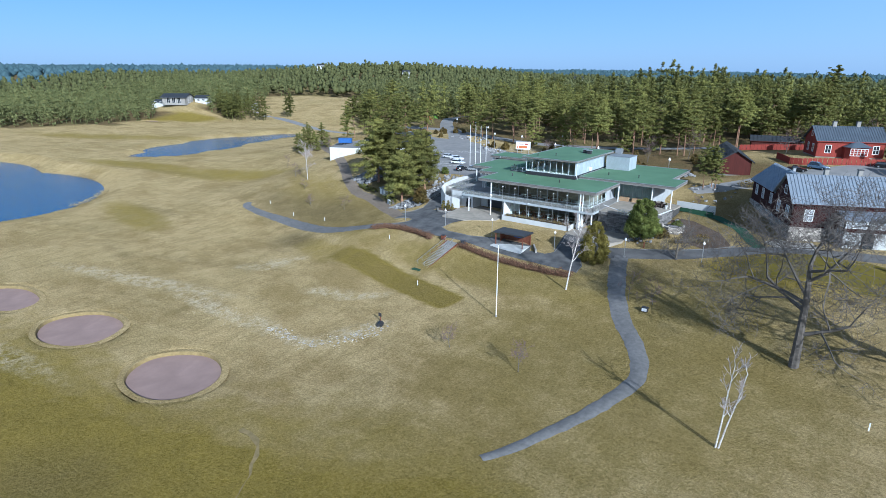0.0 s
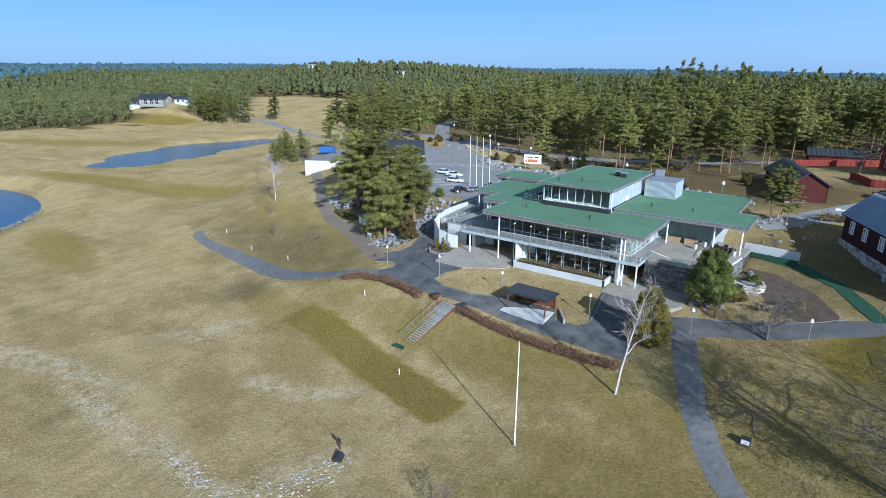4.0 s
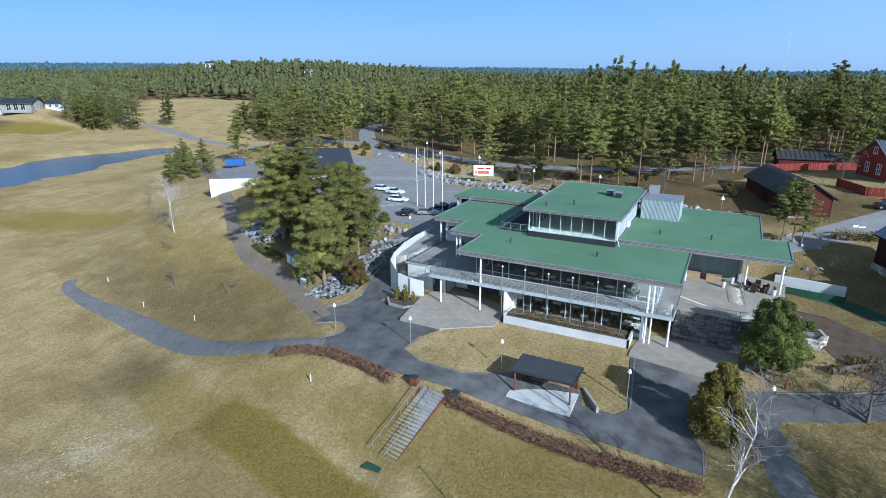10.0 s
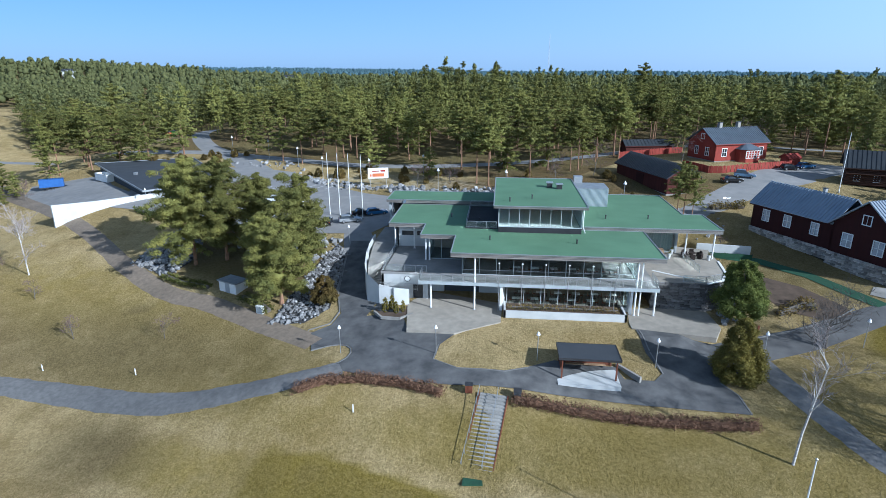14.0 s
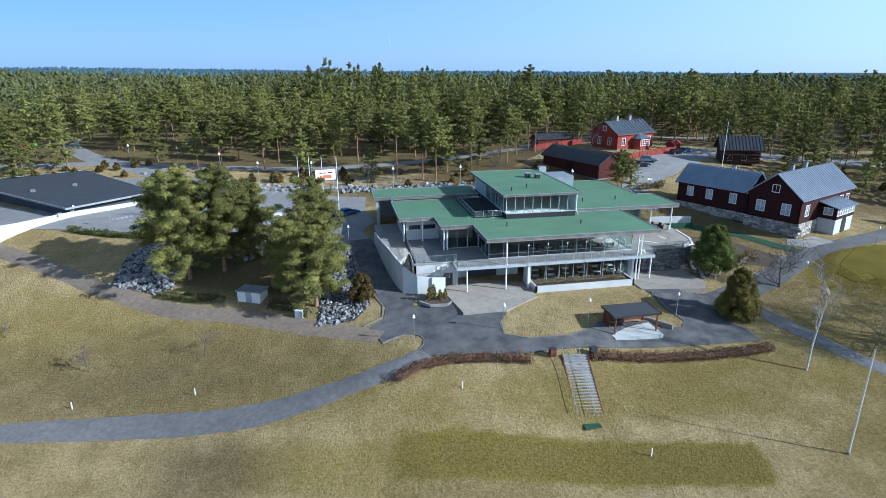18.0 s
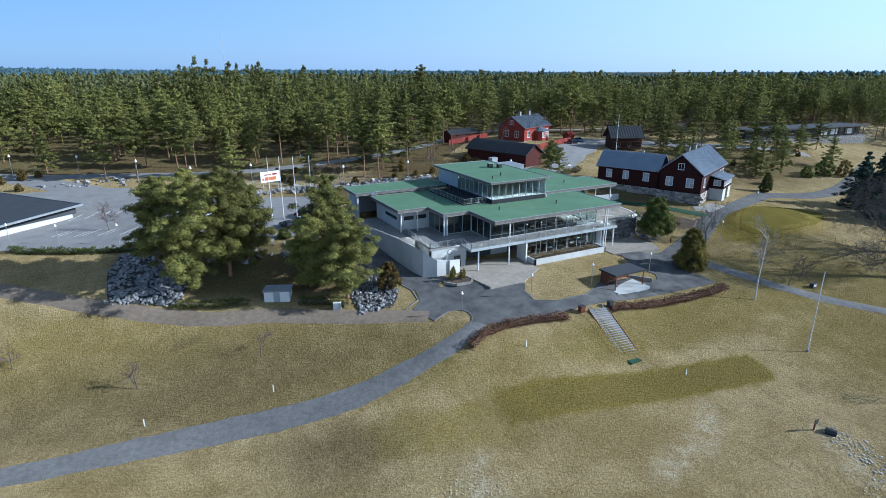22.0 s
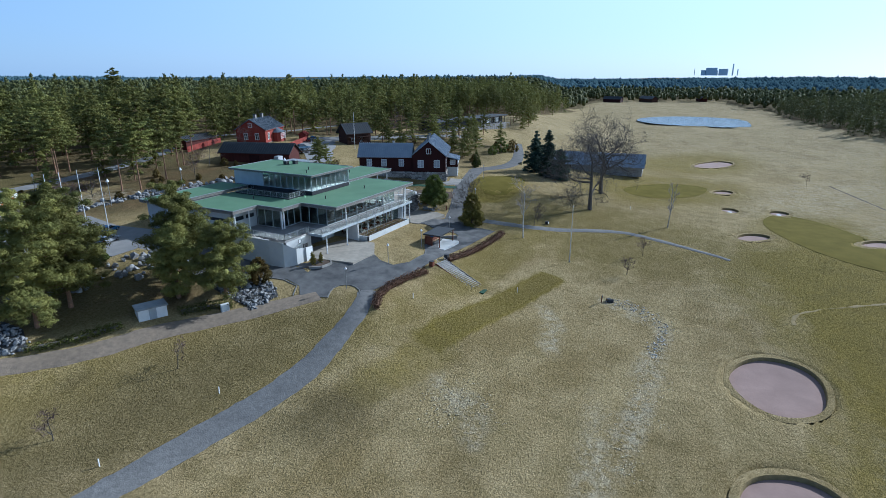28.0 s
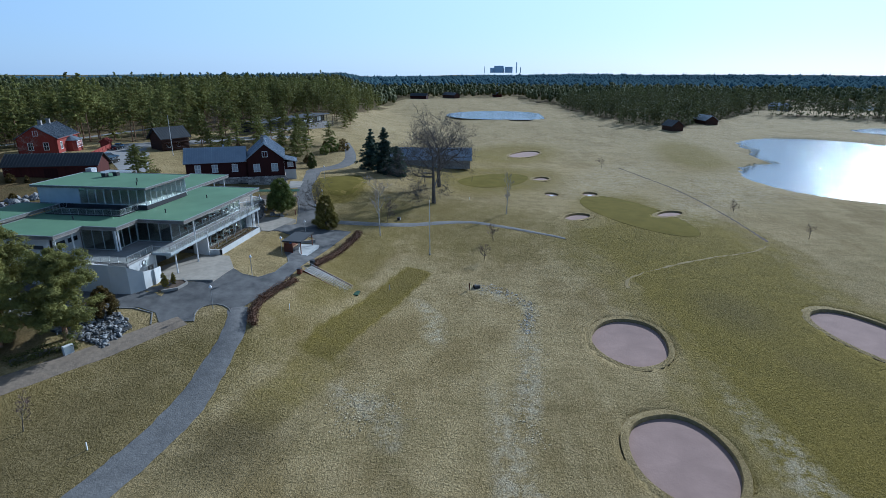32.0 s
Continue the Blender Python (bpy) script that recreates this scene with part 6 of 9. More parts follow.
def gable_block(root, x0, x1, y0, y1, z0, ze, zr, along="x", wall="dark_red", roof="seam_roof", over=0.5, seams=0.6, wins=(), ends=(True, True), th=0.25):
    """A box with a saddle roof. wins: (side, u, z, w, h, bars[, pane]); sides f (y0), b (y1), l (x0), r (x1)."""
    sides = {"f": (Vector((x0, y0, 0)), Vector((x1, y0, 0))), "r": (Vector((x1, y0, 0)), Vector((x1, y1, 0))), "b": (Vector((x1, y1, 0)), Vector((x0, y1, 0))), "l": (Vector((x0, y1, 0)), Vector((x0, y0, 0)))}
    body = bmesh.new()
    for s, (p, q) in sides.items():
        ops = [(w[1] - w[3] / 2, w[1] + w[3] / 2, w[2], w[2] + w[4]) for w in wins if w[0] == s]
        top = max([ze] + [o[3] + 0.3 for o in ops])
        low = [o for o in ops if o[3] < ze]
        wall_run(body, p[:2], q[:2], z0, ze, th, low)
    mid = (y0 + y1) / 2 if along == "x" else (x0 + x1) / 2
    for k, on in zip((0, 1), ends):
        if on:
            if along == "x":
                x = x0 if k == 0 else x1 - th
                tri = [(x, y0, ze), (x, y1, ze), (x, mid, zr)]
                o = Vector((th, 0, 0))
            else:
                y = y0 if k == 0 else y1 - th
                tri = [(x0, y, ze), (x1, y, ze), (mid, y, zr)]
                o = Vector((0, th, 0))
            a, b = [body.verts.new(v) for v in tri], [body.verts.new(Vector(v) + o) for v in tri]
            body.faces.new(a)
            body.faces.new(b[::-1])
            for i in range(3):
                body.faces.new((a[i], b[i], b[(i + 1) % 3], a[(i + 1) % 3]))
    bmesh.ops.recalc_face_normals(body, faces=body.faces)
    bd = part("wall", body, wall, root, "vertical painted boarding")
    for w in wins:
        p, q = sides[w[0]]
        d = (q - p).normalized()
        window_in(bd, p, d, Vector((d.y, -d.x, 0)), w[1], w[2], w[3], w[4], w[5], pane=w[6] if len(w) > 6 else "pane")
    # roof planes
    a0, a1 = ((x0, x1) if along == "x" else (y0, y1))
    c0, c1 = ((y0, y1) if along == "x" else (x0, x1))
    a0, a1 = a0 - over * ends[0], a1 + over * ends[1]
    slope = (zr - ze) / (mid - c0)
    for c, sgn in ((c0 - over, 1), (c1 + over, -1)):
        zl = ze - over * slope
        corners = [(a0, c, zl), (a1, c, zl), (a1, mid, zr), (a0, mid, zr)]
        put = (lambda v: Vector(v)) if along == "x" else (lambda v: Vector((v[1], v[0], v[2])))
        rb = bmesh.new()
        lo, hi = [rb.verts.new(put(v) + Vector((0, 0, 0.02))) for v in corners], [rb.verts.new(put(v) + Vector((0, 0, 0.16))) for v in corners]
        rb.faces.new(lo)
        rb.faces.new(hi)
        for i in range(4):
            rb.faces.new((lo[i], lo[(i + 1) % 4], hi[(i + 1) % 4], hi[i]))
        bmesh.ops.recalc_face_normals(rb, faces=rb.faces)
        rf = part("roof", rb, roof, root, "seamed sheet-metal roof slope")
        n = int((a1 - a0) / seams)
        for i in range(n + 1):
            a = a0 + (a1 - a0) * i / n
            part("seam", beam(bmesh.new(), put((a, c, zl)) + Vector((0, 0, 0.2)), put((a, mid, zr)) + Vector((0, 0, 0.2)), 0.07, 0.12), roof, rf)
        part("bargeboard", beam(bmesh.new(), put((a0, c, zl - 0.02)), put((a1, c, zl - 0.02)), 0.05, 0.18), wall, rf)
    return bd


def chimney(root, x, y, z0, z1, w=0.7, mtl="concrete"):
    c = part("chimney", boxes((x - w / 2, x + w / 2, y - w / 2, y + w / 2, z0, z1)), mtl, root, "pale rendered chimney")
    part("cap", boxes((x - w / 2 - 0.08, x + w / 2 + 0.08, y - w / 2 - 0.08, y + w / 2 + 0.08, z1, z1 + 0.12)), "dark_roof", c)


W22 = (2, 2)
dark = thing("dark_red_house", "long dark red timber house with blue-grey metal roofs", "house", (45.6, 16.0, 5.4), rz=24)
gable_block(dark, 0, 22.5, -5, 5, 1.9, 6.7, 10.8, "x", "dark_red", "seam_roof", wins=[
    ("l", 2.6, 3.3, 1.5, 2.0, W22, "pane_bright"), ("l", 7.4, 3.3, 1.5, 2.0, W22, "pane_bright"),
    ("f", 2.8, 3.2, 1.3, 2.0, W22, "pane_bright"), ("f", 17.5, 3.4, 1.3, 1.9, W22), ("f", 20.4, 3.4, 1.3, 1.9, W22), ("b", 6.0, 3.3, 1.3, 1.9, W22), ("r", 3.0, 3.3, 1.3, 1.9, W22), ("r", 7.0, 3.3, 1.3, 1.9, W22)])
win = window_in(dark, Vector((0, 5, 0)), Vector((0, -1, 0)), Vector((-1, 0, 0)), 5.0, 7.35, 1.2, 1.35, (2, 1))
gable_block(dark, 0.3, 8.1, 5.02, 20.8, 1.9, 6.5, 9.8, "y", "dark_red", "seam_roof", ends=(False, True), wins=[
    ("l", 3.0, 3.6, 1.3, 1.9, W22, "pane_bright"), ("l", 7.4, 3.6, 1.3, 1.9, W22, "pane_bright"), ("l", 12.6, 3.6, 1.3, 1.9, W22, "pane_bright"), ("b", 4.0, 3.6, 1.3, 1.9, W22)])
base = part("stone_base", boxes((0.1, 22.4, -4.9, 4.9, -1.6, 1.9), (0.4, 8.0, 4.9, 20.7, -1.6, 1.9)), "stone_joint", dark, "rough grey fieldstone base")
stone_run(base, (-0.02, 5.0), (-0.02, -5.0), -0.6, 1.9, (0.7, 0.42), seed=21)
stone_run(base, (0.25, 20.7), (0.25, 5.0), 0.2, 1.9, (0.7, 0.42), seed=22)
stone_run(base, (0.0, -5.02), (7.6, -5.02), -0.8, 1.9, (0.7, 0.42), seed=23)
for x, y in ((6.4, 0.6), (12.0, 0.6)):
    chimney(dark, x, y, 10.2, 12.0)
chimney(dark, 4.6, 11.0, 9.4, 10.5, 0.5, "galv")
ver = part("veranda_wall", boxes((7.7, 15.4, -8.3, -8.05, -1.2, 2.3), (7.7, 7.95, -8.05, -5.02, -1.2, 2.3), (15.15, 15.4, -8.05, -5.02, -1.2, 2.3)), "plaster", dark, "white rendered lower veranda wall")
part("arched_door", boxes((10.6, 12.6, -8.36, -8.302, -0.6, 1.55)), "pane", ver, "dark arched door opening")
arch = bmesh.new()
prism(arch, [(11.6 + math.cos(i * math.pi / 10), math.sin(i * math.pi / 10)) for i in range(11)], 0, 0.05)
arch.transform(Matrix.Translation((0, -8.302, 1.55)) @ Matrix.Rotation(radians(90), 4, "X"))
part("arch", arch, "pane", ver)
vb = part("veranda_band", boxes((7.6, 15.5, -8.4, -5.02, 2.3, 3.0)), "dark_red", dark, "dark red boarded veranda band")
for i in range(7):
    x = 8.2 + i * 1.09
    window_in(vb, Vector((0, -8.4, 0)), Vector((1, 0, 0)), Vector((0, -1, 0)), x, 3.12, 0.86, 1.25, (1, 2), pane="pane_bright")
window_in(vb, Vector((7.6, 0, 0)), Vector((0, -1, 0)), Vector((-1, 0, 0)), 6.8, 3.12, 1.4, 1.25, (2, 2), pane="pane_bright")
part("veranda_wall_upper", boxes((7.7, 15.4, -8.25, -5.02, 3.0, 4.5)), "dark_red", dark)
vr = bmesh.new()
v = [vr.verts.new(p) for p in ((7.2, -8.9, 4.45), (15.9, -8.9, 4.45), (15.9, -4.98, 5.35), (7.2, -4.98, 5.35), (7.2, -8.9, 4.6), (15.9, -8.9, 4.6), (15.9, -4.98, 5.5), (7.2, -4.98, 5.5))]
for f in ((3, 2, 1, 0), (4, 5, 6, 7), (0, 1, 5, 4), (1, 2, 6, 5), (2, 3, 7, 6), (3, 0, 4, 7)):
    vr.faces.new([v[i] for i in f])
vrp = part("veranda_roof", vr, "seam_roof", dark, "blue-grey metal veranda roof")
for i in range(15):
    x = 7.25 + i * 0.615
    part("seam", beam(bmesh.new(), (x, -8.9, 4.62), (x, -4.98, 5.52), 0.05, 0.05), "seam_roof", vrp)
drape("house_apron", [(44.0, 9.2), (47.6, 6.0), (53.2, 8.2), (51.6, 11.8), (48.2, 10.6), (45.8, 11.6)], "concrete", 0.075, 2.0, "pale concrete apron beside the house", "pavement")

red = thing("red_house", "bright red timber house with a grey metal roof and white windows", "house", (45.4, 79.8, 12.2), rz=21.4)
gable_block(red, 0, 16.2, 0, 10.4, 0.3, 4.8, 8.1, "x", "red_wall", "seam_mid", wins=[
    ("l", 3.4, 1.4, 1.2, 2.0, W22), ("l", 7.4, 1.4, 1.2, 2.0, W22), ("f", 2.8, 1.4, 1.3, 2.0, W22), ("f", 14.2, 1.4, 1.3, 2.0, W22), ("r", 3.4, 1.4, 1.2, 2.0, W22), ("b", 8, 1.4, 1.2, 2.0, W22)])
window_in(red, Vector((0, 10.4, 0)), Vector((0, -1, 0)), Vector((-1, 0, 0)), 5.2, 5.5, 1.1, 1.3, (2, 1))
part("stone_base", boxes((0.1, 16.1, 0.1, 10.3, -1.2, 0.3)), "concrete", red, "pale plinth")
bay = part("porch_bay", prism(bmesh.new(), [(6.4, 0.0), (6.4, -1.6), (7.4, -2.6), (11.4, -2.6), (12.4, -1.6), (12.4, 0.0)], -0.4, 3.3), "red_wall", red, "red boarded bay porch")
for i in range(5):
    window_in(bay, Vector((0, -2.6, 0)), Vector((1, 0, 0)), Vector((0, -1, 0)), 7.75 + i * 0.82, 1.15, 0.66, 1.7, (1, 3), pane="pane_bright")
hip = bmesh.new()
ringv = [hip.verts.new((x, y, 3.25)) for x, y in ((6.0, 0.0), (6.0, -1.8), (7.2, -3.0), (11.6, -3.0), (12.8, -1.8), (12.8, 0.0))]
tipa, tipb = hip.verts.new((9.0, -0.2, 4.7)), hip.verts.new((9.8, -0.2, 4.7))
for f in ((0, 1, tipa), (1, 2, tipa), (2, 3, tipb, tipa), (3, 4, tipb), (4, 5, tipb), (5, 0, tipa, tipb)):
    hip.faces.new([ringv[i] if isinstance(i, int) else i for i in f])
hip.faces.new(ringv[::-1])
bmesh.ops.recalc_face_normals(hip, faces=hip.faces)
part("porch_roof", hip, "seam_mid", red, "hipped grey porch roof")
for x in (5.0, 10.8):
    chimney(red, x, 5.4, 7.4, 9.5, 0.9)


def fence(line, label):
    root = thing("board_fence", label, "fence", (*line[0], gz(*line[0])), group="red fences")
    o = root.matrix_basis.translation
    board = to_mesh("board", boxes((-0.48, 0.48, -0.03, 0.03, -0.3, 1.7)), "red_wall")
    for (ax, ay), (bx, by) in zip(line, line[1:]):
        n = max(1, int(math.hypot(bx - ax, by - ay) / 1.0))
        an = math.atan2(by - ay, bx - ax)
        for i in range(n):
            t = (i + 0.5) / n
            x, y = ax + (bx - ax) * t, ay + (by - ay) * t
            part("board", board, "red_wall", root, m=Matrix.Translation(Vector((x, y, gz(x, y))) - o) @ Matrix.Rotation(an, 4, "Z"))
            if i % 3 == 0:
                part("post", boxes((-0.07, 0.07, -0.09, 0.05, -0.3, 1.8)), "red_wall", root, m=Matrix.Translation(Vector((x, y, gz(x, y))) - o) @ Matrix.Rotation(an, 4, "Z"))


fence([(36.5, 76), (40.5, 69), (43.5, 68.5), (50, 70.8), (57, 73.6), (62, 76), (66, 79)], "red board fence round the garden")
fence([(24, 93), (34, 96), (43, 99)], "red board fence at the wood's edge")
gatehouse = thing("gate_shed", "small red shed with a low gable roof in the fence", "shed", (63.2, 78.4, gz(63.2, 78.4)), rz=24)
gable_block(gatehouse, -1.8, 1.8, -1.2, 1.2, -0.4, 2.2, 3.0, "x", "red_wall", "red_wall", over=0.3, seams=0.9)
hutr = thing("red_outhouse", "long low red outhouse at the edge of the pines", "shed", (33, 100, gz(33, 100)), rz=12)
gable_block(hutr, -7, 7, -2, 2, -0.4, 2.6, 3.9, "x", "barn_red", "seam_dark", over=0.4, seams=1.0)

barn = thing("long_barn", "long dark barn with a charcoal seamed roof and a red gable", "barn", (26.8, 64.2, 9.3), rz=-72.6)
gable_block(barn, -11, 11, -3.7, 3.7, 0.0, 3.6, 6.0, "x", "barn_red", "seam_dark", over=0.55, seams=0.75)
part("stone_base", boxes((-10.9, 10.9, -3.6, 3.6, -1.0, 0.2)), "concrete", barn, "pale stone footing")
part("barn_door", boxes((-1.6, 1.6, -3.76, -3.7, 0.2, 2.8)), "dark_red", barn, "dark plank door")
logb = thing("log_storehouse", "dark two-storey log storehouse with a charcoal roof", "house", (73.0, 62.5, 10.5), rz=-24)
gable_block(logb, -4.8, 4.8, -3.2, 3.2, 0.0, 4.4, 7.2, "x", "log", "seam_dark", over=0.8, seams=0.8, wins=[("f", 2.2, 1.0, 1.0, 1.2, (2, 2)), ("f", 5.8, 1.0, 1.0, 1.2, (2, 2)), ("r", 3.2, 1.0, 1.0, 1.2, (2, 2))])
for z in np.arange(0.25, 4.3, 0.42):
    part("log", tube(bmesh.new(), [(-5.0, -3.22, z), (5.0, -3.22, z)], [0.16, 0.16], 6), "log", logb)
part("gallery", boxes((-4.8, 4.8, -4.2, -3.4, 2.5, 2.65)), "log", logb, "dark timber gallery")

modern = thing("pavilion", "long low modern pavilion with a thin dark roof and glass front", "building", (160, 57, gz(160, 57)), rz=-7.5)
mz = 14.2 - gz(160, 57)
part("roof", boxes((-32, 32, -5.5, 5.5, mz - 0.5, mz)), "dark_roof", modern, "thin dark overhanging roof")
part("wall", boxes((-31, 6, -3.6, 5.0, mz - 4.0, mz - 0.5)), "dark_roof", modern, "dark clad wall")
part("glass_wall", boxes((6, 30, -3.5, 4.8, mz - 3.6, mz - 0.5)), "pane", modern, "glazed end")
for i in range(9):
    part("column", boxes((4 + i * 3.2, 4.2 + i * 3.2, -5.2, -5.0, mz - 3.9, mz - 0.5)), "steel_dark", modern)
for x in (8, 13.5, 22):
    part("blind", boxes((x, x + 3.6, -3.58, -3.51, mz - 3.3, mz - 1.2)), "white", modern, "white window blind")
part("terrace", boxes((-31.5, 31, -5.6, 6.0, -2.5, mz - 4.02)), "dark_stone", modern, "dark stone plinth under the pavilion")
for i in range(13):
    part("fence_post", boxes((4 + i * 2.2, 4.08 + i * 2.2, -8.04, -7.96, -1.5, mz - 3.9)), "galv", modern)
part("fence_rail", boxes((4, 30.5, -8.03, -7.97, mz - 4.0, mz - 3.92)), "galv", modern, "pale steel fence rail")

hut = thing("long_grey_hut", "long weathered course hut with a grey metal gable roof", "hut", (114, -18, gz(114, -18)), rz=-84)
gable_block(hut, -17, 17, -4.6, 4.6, -0.8, 3.0, 6.6, "x", "grey_wood", "seam_roof", over=0.8, seams=0.9, wins=[("r", 4.6, 1.0, 1.6, 1.2, (2, 1)), ("f", 8, 0.9, 1.6, 1.2, (2, 1)), ("f", 22, 0.9, 1.6, 1.2, (2, 1))])
for x, y, rz, L, W, h, wl, rf in ((322, -160, 20, 12, 9, 3.5, "log", "seam_dark"), (388, -201, 10, 22, 10, 3.5, "log", "seam_roof"), (558, -325, 10, 26, 9, 4, "grey_plaster", "seam_roof"), (800, 60, 40, 34, 10, 5, "log", "seam_dark"), (770, 105, 80, 26, 10, 5, "dark_red", "seam_dark"), (840, -10, 20, 20, 10, 4, "barn_red", "seam_dark")):
    hut = thing("farm_building", "distant dark farm building with a gable roof", "building", (x, y, gz(x, y)), rz=rz, group="far farm buildings")
    gable_block(hut, -L / 2, L / 2, -W / 2, W / 2, -1, h, h + 3.5, "x", wl, rf, over=0.6, seams=3.0)
villa = thing("villa", "pale villa with a dark roof and large windows among pines", "house", (-458, 172, gz(-458, 172)), rz=32)
gable_block(villa, -11, 11, -7, 7, -1, 6, 9, "x", "concrete", "seam_dark", over=1.4, seams=2.5, wins=[("f", 6, 1.0, 3, 4.5, (2, 2)), ("f", 11, 1.0, 3, 4.5, (2, 2)), ("f", 16, 1.0, 3, 4.5, (2, 2)), ("r", 7, 1.0, 5, 5.0, (3, 2))])
for x, y, w, h in ((-446, 190, 12, 4), (-478, 166, 13, 3), (-700, 560, 12, 5), (-498, 546, 14, 2.5), (-300, 700, 13, 5)):
    v = thing("far_house", "distant pale house among the trees", "house", (x, y, gz(x, y) + (0 if y < 260 else 9)), rz=30, group="far houses")
    gable_block(v, -w / 2, w / 2, -4, 4, -14, h, h + 2.5, "x", "plaster", "seam_dark", over=0.6, seams=3.0, wins=[("f", w * 0.3, 1.5, 2, 2.2, (2, 1)), ("f", w * 0.7, 1.5, 2, 2.2, (2, 1))])

# ---------------------------------------------------------------- store by the car park
store = thing("store_building", "low store building with a broad black flat roof", "building", (-103, 78, 4.2))
SR = [(-95, 53.5), (-81.3, 68.8), (-111, 106), (-136, 92)]
loc = [(x + 103, y - 78) for x, y in SR]
part("roof", prism(bmesh.new(), loc, 2.9, 3.15), "dark_roof", store, "black felt roof")
inner = [(x * 0.93, y * 0.93) for x, y in loc]
part("wall", prism(bmesh.new(), inner, -1.5, 2.9), "dark_roof", store, "dark boarded wall")
eb = bmesh.new()
for a, b in zip(loc, loc[1:] + loc[:1]):
    beam(eb, (*a, 3.06), (*b, 3.06), 0.25, 0.42)
part("roof_edge", eb, "flashing", store, "grey roof edge")
for i in range(2):
    t = i / 2
    x, y = 4 + 14 * t, -20 + 12 * t
    part("roof_vent", boxes((x - 12, x - 11.2, y + 16, y + 16.8, 3.15, 3.8)), "galv", store)
ww = thing("white_retaining_wall", "tapering white rendered retaining wall", "wall", (-105, 36.6, 2.8), kind="structure")
wb = bmesh.new()
pts = [(0, 0, -0.6, 4.7), (4.2, 8.4, 0.6, 3.9), (10, 18.8, 1.2, 3.4), (21.6, 29.8, 1.6, 3.0)]
for (x0, y0, a0, b0), (x1, y1, a1, b1) in zip(pts, pts[1:]):
    d = Vector((x1 - x0, y1 - y0, 0)).normalized()
    n = Vector((-d.y, d.x, 0)) * 0.2
    v = [wb.verts.new((x + s * n.x, y + s * n.y, z)) for x, y, z in ((x0, y0, a0 - 1.5), (x1, y1, a1 - 1.5), (x1, y1, b1), (x0, y0, b0)) for s in (-1, 1)]
    for f in ((0, 2, 4, 6), (7, 5, 3, 1), (4, 5, 7, 6), (0, 1, 3, 2), (0, 6, 7, 1), (2, 3, 5, 4)):
        wb.faces.new([v[i] for i in f])
bmesh.ops.recalc_face_normals(wb, faces=wb.faces)
bmesh.ops.remove_doubles(wb, verts=wb.verts, dist=0.35)
part("wall", wb, "plaster", ww)
for i in range(5):
    u = thing("condenser_unit", "grey condenser unit beside the store wall", "unit", (-101.5 + i * 1.6, 46.5 + i * 2.4, gz(-101.5 + i * 1.6, 46.5 + i * 2.4)), rz=60, group="condenser units")
    part("casing", boxes((-0.5, 0.5, -0.3, 0.3, 0.1, 1.4)), "galv", u)
    part("fan_grille", tube(bmesh.new(), [(0, -0.3, 0.8), (0, -0.34, 0.8)], [0.36, 0.36], 12), "steel_dark", u)
    part("foot", boxes((-0.45, 0.45, -0.25, 0.25, 0, 0.1)), "steel_dark", u)
cont = thing("tarpaulin_trailer", "trailer under a blue tarpaulin on the yard", "trailer", (-139, 77, gz(-139, 77)), rz=35)
part("load", boxes((-3.0, 3.0, -1.2, 1.2, 0.7, 2.9)), "tarp", cont, "blue tarpaulin")
part("chassis", boxes((-3.1, 4.2, -1.1, 1.1, 0.5, 0.69)), "steel_dark", cont)
for x in (-1.2, 0.2):
    for y in (-1.15, 1.15):
        part("wheel", tube(bmesh.new(), [(x, y - 0.12, 0.36), (x, y + 0.12, 0.36)], [0.36, 0.36], 14), "tyre", cont)
skip = thing("white_container", "white open container on the store yard", "container", (-124, 80, gz(-124, 80)), rz=-30)
part("body", wall_run(wall_run(wall_run(wall_run(boxes((-3.6, 3.6, -1.4, 1.4, 0.1, 0.3)), (-3.6, -1.4), (3.6, -1.4), 0.3, 2.2, 0.1), (3.6, -1.4), (3.6, 1.4), 0.3, 2.2, 0.1), (3.6, 1.4), (-3.6, 1.4), 0.3, 2.2, 0.1), (-3.6, 1.4), (-3.6, -1.4), 0.3, 2.2, 0.1), "white", skip)
shed = thing("pump_shed", "small pale shed with a grey roof under the pines", "shed", (-51.8, 9.6, 0.75), rz=-24)
part("wall", boxes((-1.95, 1.95, -1.2, 1.2, -0.3, 1.9)), "white", shed, "pale blue-white sheet wall")
part("roof", boxes((-2.15, 2.15, -1.4, 1.4, 1.9, 2.08)), "flashing", shed, "flat grey roof")
part("door", boxes((-0.5, 0.5, -1.24, -1.202, 0.0, 1.8)), "grey_plaster", shed)
cab = thing("meter_cabinet", "small white meter cabinet beside the gravel road", "cabinet", (-44.4, 2.6, gz(-44.4, 2.6)), rz=-20)
part("body", boxes((-0.6, 0.6, -0.25, 0.25, 0, 1.2)), "white", cab)
part("door", boxes((-0.55, 0.55, -0.27, -0.252, 0.1, 1.1)), "steel", cab)
wsign = thing("finger_sign", "white finger sign on a post by the yard", "sign", (36.5, 45.5, gz(36.5, 45.5)), rz=30)
part("post", boxes((-0.05, 0.05, -0.05, 0.05, 0, 2.4)), "grey_wood", wsign)
part("board", boxes((-1.0, -0.05, -0.03, 0.03, 2.0, 2.35), (0.05, 1.2, -0.03, 0.03, 1.9, 2.1)), "white", wsign)

